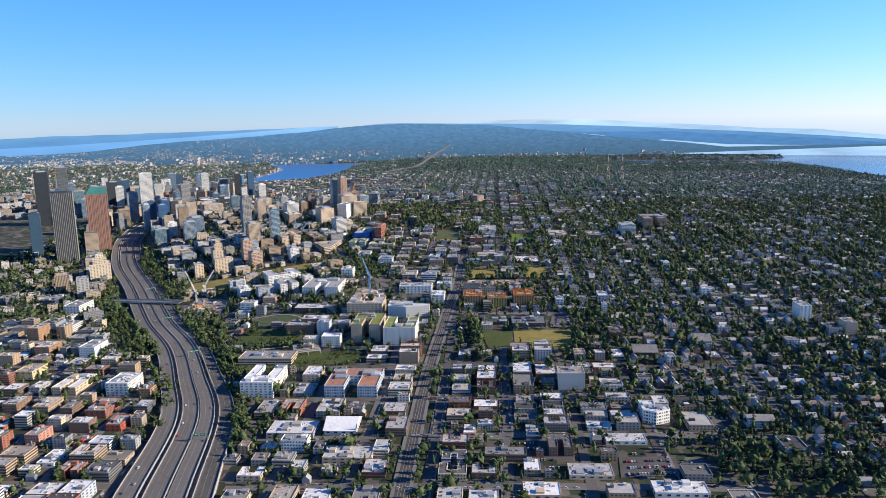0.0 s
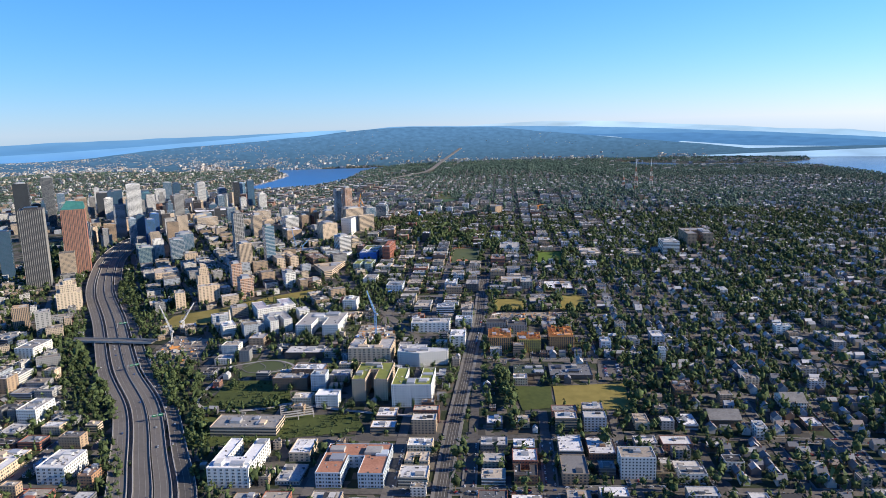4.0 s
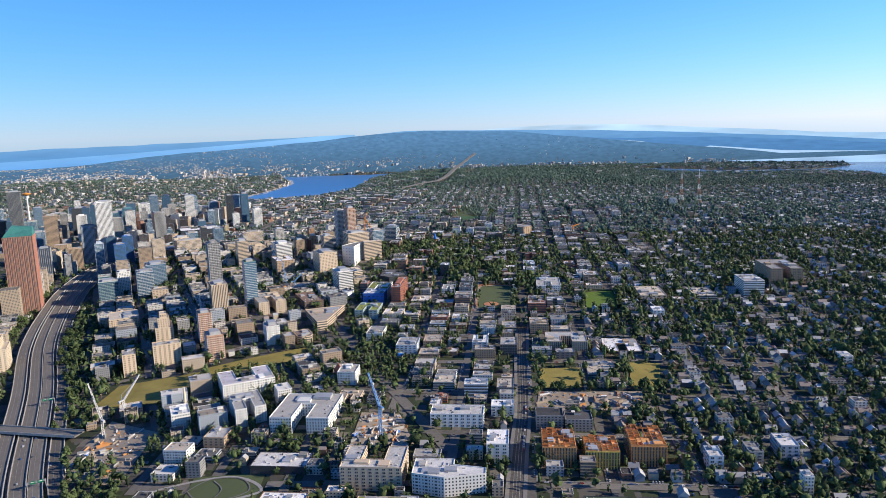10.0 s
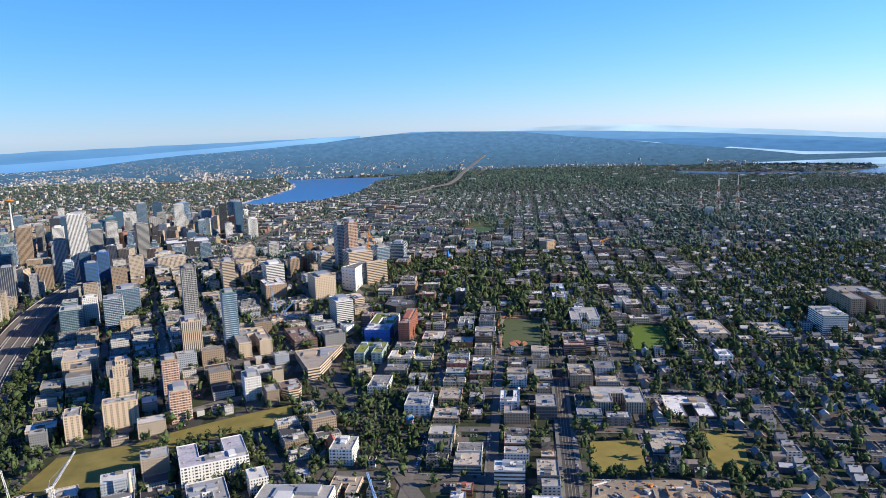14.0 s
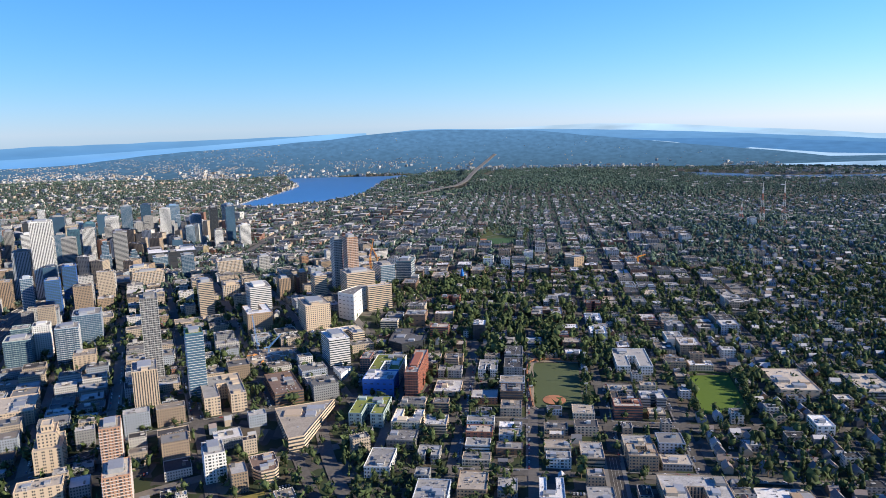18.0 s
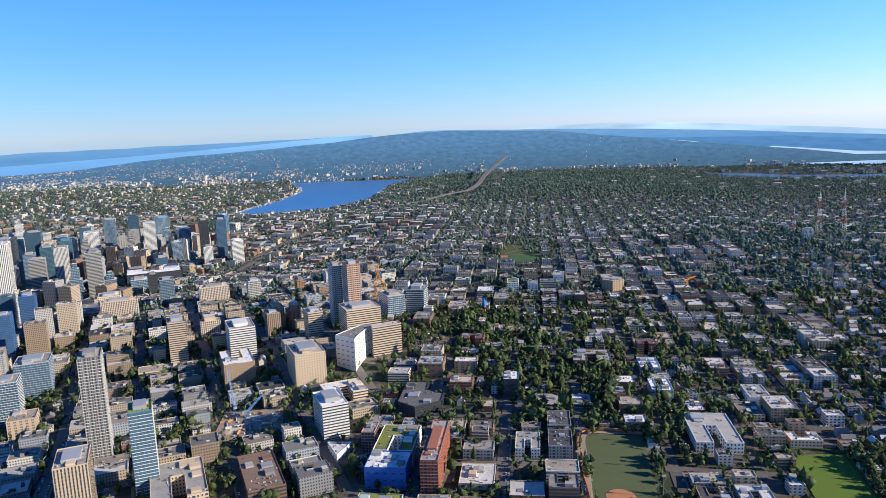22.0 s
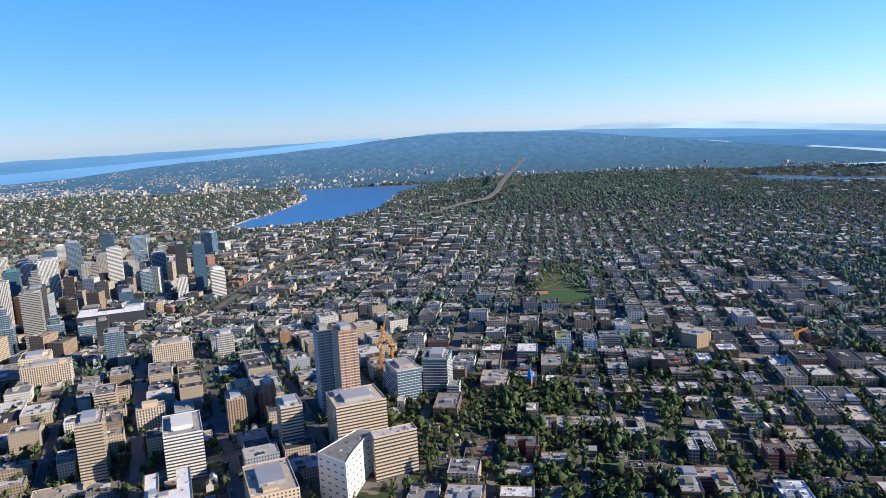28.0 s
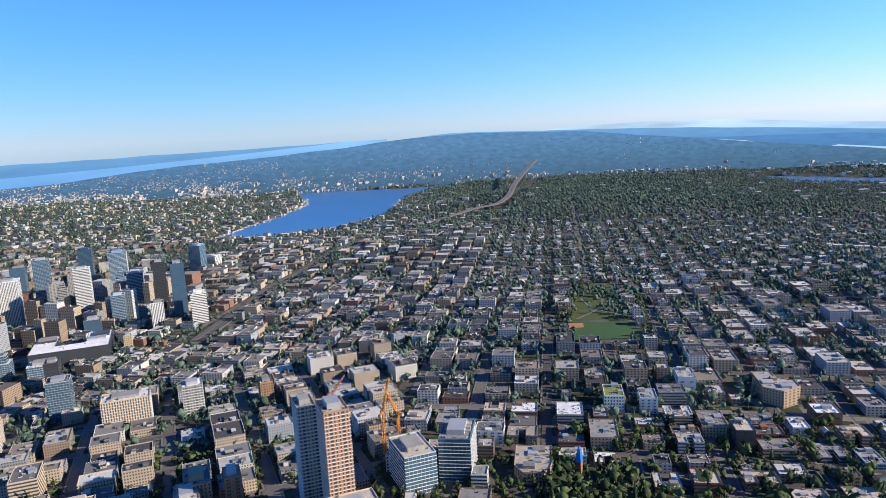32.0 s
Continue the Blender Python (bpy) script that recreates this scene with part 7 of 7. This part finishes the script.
# ---- freeway gantries ----
def gantry(i, label):
    p, n = free_line[i], side(free_line, i)
    ob = thing("sign_gantry", p.x, p.y, free_z[i], math.degrees(math.atan2(n.y, n.x)), label, "sign gantry", "freeway sign gantries")
    for o in (1.0, 13.0):
        v, f = [], []
        strut(v, f, (o, 0, -1), (o, 0, 6.2), 0.25)
        data_part("post", mesh_of("post", v, f, PAINTS["steel"]), ob)
    v, f = lattice((0.6, 0, 5.8), (13.4, 0, 5.8), 0.9, 0.9, 0.1, 8)
    data_part("beam", mesh_of("beam", v, f, PAINTS["steel"]), ob)
    for o in (3.0, 8.0):
        v, f = [], []
        add_box(v, f, o, -0.75, 4.7, o + 3.6, -0.6, 6.9, True)
        sign = data_part("sign", mesh_of("sign", v, f, PAINTS["sign_green"]), ob, label="green sign with pale unreadable bars")
        v, f = [], []
        add_box(v, f, o + 0.5, -0.8, 5.9, o + 3.0, -0.76, 6.3, True)
        data_part("bar", mesh_of("bar", v, f, PAINTS["mast_white"]), sign)


for i in (14, 24, 40, 52, 66):
    if i < len(free_line):
        gantry(i, "grey steel sign gantry over the freeway")


# ---- cars ----
def car_kind(paint):
    L, W = 1.55, 0.66
    prof = [(-L, 0.22), (-L, 0.62), (-L * 0.62, 0.68), (-L * 0.38, 1.02), (L * 0.35, 1.04), (L * 0.66, 0.70), (L, 0.60), (L, 0.22)]
    v = [(x, s * W * (0.86 if z > 0.9 else 1), z) for s in (-1, 1) for x, z in prof]
    n = len(prof)
    f = [(i, (i + 1) % n, n + (i + 1) % n, n + i) for i in range(n)] + [tuple(range(n))[::-1], tuple(range(n, 2 * n))]
    body = mesh_of("car", v, f, paint)
    v, f = [], []
    for s in (-1, 1):
        b = len(v)
        v += [(-L * 0.5, s * (W * 0.97), 0.72), (L * 0.5, s * (W * 0.97), 0.72), (L * 0.3, s * (W * 0.90), 0.97), (-L * 0.33, s * (W * 0.90), 0.97)]
        f.append((b, b + 1, b + 2, b + 3))
    b = len(v)
    v += [(-L * 0.615, -W * 0.8, 0.70), (-L * 0.615, W * 0.8, 0.70), (-L * 0.41, W * 0.7, 1.0), (-L * 0.41, -W * 0.7, 1.0)]
    v += [(L * 0.645, -W * 0.8, 0.73), (L * 0.645, W * 0.8, 0.73), (L * 0.39, W * 0.7, 1.02), (L * 0.39, -W * 0.7, 1.02)]
    f += [(b, b + 1, b + 2, b + 3), (b + 4, b + 5, b + 6, b + 7)]
    return body, mesh_of("window", v, f, GLASS)


CARS = [(car_kind(mat("car_" + k, c, 0.3, 0.2, 0.1, spec=0.5)), k) for k, c in dict(white=(0.7, 0.7, 0.7), silver=(0.42, 0.43, 0.44), black=(0.02, 0.02, 0.022), grey=(0.14, 0.14, 0.15), blue=(0.05, 0.10, 0.25), red=(0.40, 0.03, 0.02)).items()]


def car(x, y, z, turn, group):
    (body, glass), colour = CARS[rng.choice((0, 0, 1, 1, 2, 3, 3, 4, 5))]
    ob = new("car", body)
    ob.location, ob.rotation_euler = (x, y, z), (0, 0, radians(turn))
    tagged(ob, colour + " car with dark windows on asphalt", "car", group)
    data_part("window", glass, ob)


rng = random.Random(21)
for _ in range(44):
    i = rng.randrange(4, 62)
    p, n = free_line[i], side(free_line, i)
    o = rng.choice((-27, -23, -11.5, -7.5, -3.5, 2.5, 6, 9.8, 18, 22.5))
    d = free_line[i + 1] - p
    o *= free_wide[i]
    car(p.x + n.x * o, p.y + n.y * o, free_z[i] + 0.02, math.degrees(math.atan2(d.y, d.x)), "cars on the freeway")


def parked(x0, y0, ux, uy, n, turn, group, skip=0.25):
    for k in range(n):
        if rng.random() > skip:
            x, y = x0 + ux * k, y0 + uy * k
            car(x, y, gz(x, y) + 0.55, turn + rng.choice((0, 180)), group)


for r in range(3):
    parked(168 + r * 2.2, 446 + r * 8.5, 1.95, -0.15, 16, 82, "cars in the warehouse car park")
for r in range(2):
    parked(202 + r * 12, 764 - r * 2, 0.45, 1.95, 16, -8, "cars in the school car park")
parked(93.5, 866, 0.56, 2.54, 34, 78, "cars along the avenue", 0.4)
parked(40, 604, 2.9, -0.5, 30, -10, "cars along the cross street", 0.5)

# ---- field fittings ----
for k in range(6):
    x, y = 107 + k * 0.4 if k < 3 else 147 + (k - 3) * 8, 1236 + (k % 3) * 34
    ob = thing("floodlight_mast", x - (3 if k < 3 else -3), y, gz(x, y), 0, "tall steel floodlight mast beside the ball field", "light mast", "field floodlights")
    v, f = [], []
    strut(v, f, (0, 0, -0.5), (0, 0, 15), 0.16)
    data_part("pole", mesh_of("pole", v, f, PAINTS["steel"]), ob)
    v, f = [], []
    add_box(v, f, -1.4, -0.25, 14.4, 1.4, 0.25, 15.6, True)
    data_part("lamp_head", mesh_of("lamp_head", v, f, PLANT), ob)


def fence(points, high, material, label):
    line = resample(points, 6)
    h = [gz(p.x, p.y) for p in line]
    ob = tagged(new("fence"), label, "fence")
    for i in range(len(line) - 1):
        a, b = line[i], line[i + 1]
        v, f = [], []
        strut(v, f, (a.x, a.y, h[i]), (a.x, a.y, h[i] + high), 0.08)
        mesh_object("post", v, f, PAINTS["steel"], ob)
    wall_along("hedge", line, -0.6, 1.2, 0, high * 0.75, material, ob, h)


fence([(104, 1228), (119, 1323), (164, 1319)], 2.4, CLAY, "reddish perimeter fence of the ball field")
fence([(234, 1204), (253, 1284), (294, 1282)], 2.2, LEAF, "clipped dark hedge round the soccer turf")
fence([(274, 1200), (294, 1281)], 2.2, LEAF, "clipped dark hedge beside the soccer turf")


# ---- stud walls of the next storey on the unfinished timber blocks ----
def stud_walls(ob, w, d, z, seed):
    r = random.Random(seed)
    v, f = [], []
    for k in range(int(w / 3.6) + 1):
        x = -w / 2 + 0.5 + k * (w - 1) / int(w / 3.6)
        for q in range(int(d / 4)):
            if r.random() < 0.8:
                y = -d / 2 + 0.4 + q * (d - 0.8) / int(d / 4)
                add_box(v, f, x - 0.12, y, z, x + 0.12, y + (d - 0.8) / int(d / 4) - 0.3, z + r.uniform(1.2, 2.3))
    for k in range(int(d / 4) + 1):
        y = -d / 2 + 0.5 + k * (d - 1) / int(d / 4)
        for q in range(int(w / 3.6)):
            if r.random() < 0.7:
                x = -w / 2 + 0.4 + q * (w - 0.8) / int(w / 3.6)
                add_box(v, f, x, y - 0.12, z, x + (w - 0.8) / int(w / 3.6) - 0.3, y + 0.12, z + r.uniform(1.2, 2.3))
    tagged(data_part("stud_wall", mesh_of("stud_wall", v, f, WOOD), ob, label="raw timber stud walls without a roof"), kind="stuff")


for o in [q for q in scene.objects if q.name.startswith("unfinished_building")]:
    wall = next(c for c in o.children if c.name.startswith("wall"))
    roof = next(c for c in o.children if c.name.startswith("roof"))
    stud_walls(o, 2 * max(q.co.x for q in wall.data.vertices), 2 * max(q.co.y for q in wall.data.vertices), roof.data.vertices[0].co.z + 0.03, len(o.children))


# ---- building sites ----
def hut(x, y, turn, colour, label):
    ob = thing("site_hut", x, y, gz(x, y) + 0.4, turn, label, "site hut", "huts and stacks on the building sites")
    v, f = [], []
    add_box(v, f, -2.4, -1.0, 0, 2.4, 1.0, 1.9)
    data_part("body", mesh_of("body", v, f, WALL[colour]), ob)
    v, f = [], []
    add_box(v, f, -2.5, -1.1, 1.92, 2.5, 1.1, 2.1, True)
    data_part("roof", mesh_of("roof", v, f, ROOF["white"]), ob)
    v, f = [], []
    add_box(v, f, -0.4, -1.06, 0.1, 0.4, -0.98, 1.6)
    data_part("door", mesh_of("door", v, f, WALL["grey"]), ob)


def stack_of(x, y, turn, label):
    ob = thing("timber_stack", x, y, gz(x, y) + 0.4, turn, label, "timber stack", "huts and stacks on the building sites")
    for k in range(4):
        v, f = [], []
        add_box(v, f, -2.0, -0.7 + 0.05 * k, k * 0.32, 2.0, 0.7 - 0.05 * k, k * 0.32 + 0.28, True)
        data_part("layer", mesh_of("layer", v, f, WOOD), ob)


def mound(x, y, r, h, label):
    v = [(0, 0, h)]
    f = []
    for i in range(1, 5):
        for k in range(14):
            a = 2 * math.pi * k / 14
            q = r * i / 4 * (1 + 0.25 * noise.noise((x + math.cos(a), y + math.sin(a), i)))
            v.append((math.cos(a) * q, math.sin(a) * q, h * (1 - (i / 4) ** 1.5) + (0.25 * noise.noise((x + q, y, k)) if i < 4 else -0.6)))
    for k in range(14):
        f.append((0, 1 + k, 1 + (k + 1) % 14))
        for i in range(3):
            a, b = 1 + i * 14 + k, 1 + i * 14 + (k + 1) % 14
            f.append((a, a + 14, b + 14, b))
    ob = mesh_object("earth_mound", v, f, DIRT)
    ob.location = (x, y, gz(x, y) + 0.4)
    tagged(ob, label, "earth mound", "earth mounds on the building sites")


rng = random.Random(31)
for sx, sy, n in ((-232, 935, 9), (-12, 918, 6), (-132, 1374, 6), (165, 950, 6)):
    for k in range(n):
        x, y = sx + rng.uniform(-22, 22), sy + rng.uniform(-20, 20)
        pick = k % 3
        if pick == 0:
            hut(x, y, rng.uniform(0, 180), rng.choice(("white", "grey", "yellow", "blue")), "small flat-roofed site hut on bare earth")
        elif pick == 1:
            mound(x, y, rng.uniform(3, 6), rng.uniform(1.2, 2.6), "brown earth mound on a building site")
        else:
            stack_of(x, y, rng.uniform(0, 180), "stack of orange timber on bare earth")

# open concrete frame over the sunken lot below the path
frame_ob = thing("concrete_frame", -80, 748, gz(-80, 748), 10, "pale open concrete frame over a sunken lot", "frame structure")
for k in range(6):
    v, f = [], []
    add_box(v, f, -15, -14 + k * 5.2, 3.0, 13, -13.2 + k * 5.2, 3.9, True)
    data_part("beam", mesh_of("beam", v, f, CONCRETE), frame_ob)
for a in (-15, -1, 12):
    for k in range(6):
        v, f = [], []
        add_box(v, f, a, -14 + k * 5.2, -2, a + 0.8, -13.2 + k * 5.2, 2.98)
        data_part("column", mesh_of("column", v, f, CONCRETE), frame_ob)


# ---- vents, ducts and skylights strewn over the flat roofs ----
uv, uf, um = [], [], []
urng = random.Random(17)
for x, y, turn, z, poly in ROOFTOPS:
    c, s = math.cos(radians(turn)), math.sin(radians(turn))
    xs, ys = [q[0] for q in poly], [q[1] for q in poly]
    inn = offset_poly(poly, 1.0)
    area = (max(xs) - min(xs)) * (max(ys) - min(ys))
    for _ in range(int(min(26, 3 + area / 22))):
        px, py = urng.uniform(min(xs), max(xs)), urng.uniform(min(ys), max(ys))
        if not in_poly(px, py, inn):
            continue
        k = urng.random()
        w, d, h = (urng.uniform(0.5, 1.3), urng.uniform(0.5, 1.3), urng.uniform(0.3, 1.0)) if k < 0.65 else (urng.uniform(1.8, 3.4), 0.45, 0.4) if k < 0.82 else (urng.uniform(1.4, 2.6), urng.uniform(1.2, 2.2), 0.14)
        far_box((uv, uf, um), x + px * c - py * s, y + px * s + py * c, z + 5.0, w, d, h - 5.0 + 0.02, turn + urng.choice((0, 90)), *([urng.randrange(4)] * 2))
joined("rooftop_units", uv, uf, um, [PLANT, ROOF["white"], ROOF["dark"], ROOF["grey"]], "countless vents, ducts and skylights on flat roofs", "roof equipment")


# ---- loose material on the building sites ----
lv, lf, lm = [], [], []
lrng = random.Random(8)
SITES = [((-262, 905), (-205, 880), (-200, 962), (-252, 1000)), ((-36, 893), (14, 893), (4, 945), (-28, 950)), ((-158, 1345), (-104, 1350), (-112, 1400), (-160, 1400)), ((118, 938), (206, 928), (219, 964), (128, 974))]
for corners, count in zip(SITES, (150, 140, 120, 110)):
    p0, p1, p2, p3 = (Vector(c) for c in corners)
    for _ in range(count):
        a, b = lrng.uniform(0.04, 0.96), lrng.uniform(0.05, 0.95)
        q = p0 * (1 - a) * (1 - b) + p1 * a * (1 - b) + p2 * a * b + p3 * (1 - a) * b
        k = lrng.random()
        w, d, h = (lrng.uniform(0.6, 2.4), lrng.uniform(0.5, 1.6), lrng.uniform(0.3, 1.2)) if k < 0.75 else (lrng.uniform(4, 12), 0.5, lrng.uniform(0.8, 2.6))
        far_box((lv, lf, lm), q.x, q.y, gz(q.x, q.y) + 0.4, w, d, h, lrng.choice((20, -10, 80, 110)) + lrng.uniform(-8, 8), *([lrng.randrange(5)] * 2))
joined("site_material", lv, lf, lm, [CONCRETE, WOOD, DIRT, PAINTS["steel"], ROOF["white"]], "scattered timber, forms and steel on bare earth", "building material")


# ---- pavements round the blocks and cars parked along them ----
def pavements():
    pts, faces = [], []
    for cu, cv, a, b, turn in KERBS:
        loop = [(-1 + 2 * k / 3, -1) for k in range(3)] + [(1, -1 + 2 * k / 3) for k in range(3)] + [(1 - 2 * k / 3, 1) for k in range(3)] + [(-1, 1 - 2 * k / 3) for k in range(3)]
        base = len(pts)
        for inset, lift in ((0.0, 0.30), (0.0, 0.47), (1.5, 0.47)):
            for p, q in loop:
                x, y = grid_xy(cu + p * (a - inset), cv + q * (b - inset), turn)
                pts.append((x, y, lift))
        for r in (0, 1):
            for i in range(12):
                j = (i + 1) % 12
                faces.append((base + r * 12 + i, base + r * 12 + j, base + r * 12 + 12 + j, base + r * 12 + 12 + i))
    P = np.array(pts)
    P[:, 2] += land_z(P[:, 0], P[:, 1])
    tagged(mesh_object("pavement", P.tolist(), faces, PAVING), "pale concrete pavements with kerbs round the blocks", "pavement", kind="structure")


pavements()
CAR_PAINT = [mat("parked_car_" + k, c, 0.3, 0.2, 0.2, spec=0.6, who="island") for k, c in dict(white=(0.70, 0.70, 0.70), silver=(0.40, 0.41, 0.42), black=(0.03, 0.03, 0.035), blue=(0.06, 0.12, 0.28), red=(0.35, 0.04, 0.03)).items()]
pv, pf, pm = [], [], []
spots = list(LOTS)
crng = random.Random(21)
for cu, cv, a, b, turn in KERBS:
    mx, my = grid_xy(cu, cv, turn)
    if my > 1500 or abs(mx) > 560:
        continue
    for along, half, off in ((0, a, -b - 0.9), (0, a, b + 0.9), (1, b, -a - 0.9), (1, b, a + 0.9)):
        p = -half + 3
        while p < half - 3:
            if crng.random() < 0.5:
                u, v = (cu + p, cv + off) if along == 0 else (cu + off, cv + p)
                spots.append((*grid_xy(u, v, turn), turn + 90 * along))
            p += crng.uniform(3.5, 4.2)
if spots:
    heights = land_z(np.array([s[0] for s in spots]), np.array([s[1] for s in spots]))
    for (x, y, turn), z in zip(spots, heights):
        c, s = math.cos(radians(turn)), math.sin(radians(turn))
        paint = crng.choice((0, 0, 0, 1, 1, 2, 2, 3, 4))
        for x0, x1, hw, z0, z1, taper, mi in ((-1.5, 1.5, 0.6, 0.37, 0.85, 0.96, paint), (-0.95, 0.8, 0.56, 0.85, 1.28, 0.8, 5)):
            k = len(pv)
            for zz, q in ((z0, 1.0), (z1, taper)):
                for px, py in ((x0 * q, -hw * q), (x1 * q, -hw * q), (x1 * q, hw * q), (x0 * q, hw * q)):
                    pv.append((x + px * c - py * s, y + px * s + py * c, float(z) + zz))
            pf += [(k, k + 1, k + 5, k + 4), (k + 1, k + 2, k + 6, k + 5), (k + 2, k + 3, k + 7, k + 6), (k + 3, k, k + 4, k + 7), (k + 4, k + 5, k + 6, k + 7)]
            pm += [mi] * 4 + [paint]
    joined("parked_cars", pv, pf, pm, CAR_PAINT + [GLASS], "countless cars parked along the kerbs", "car")
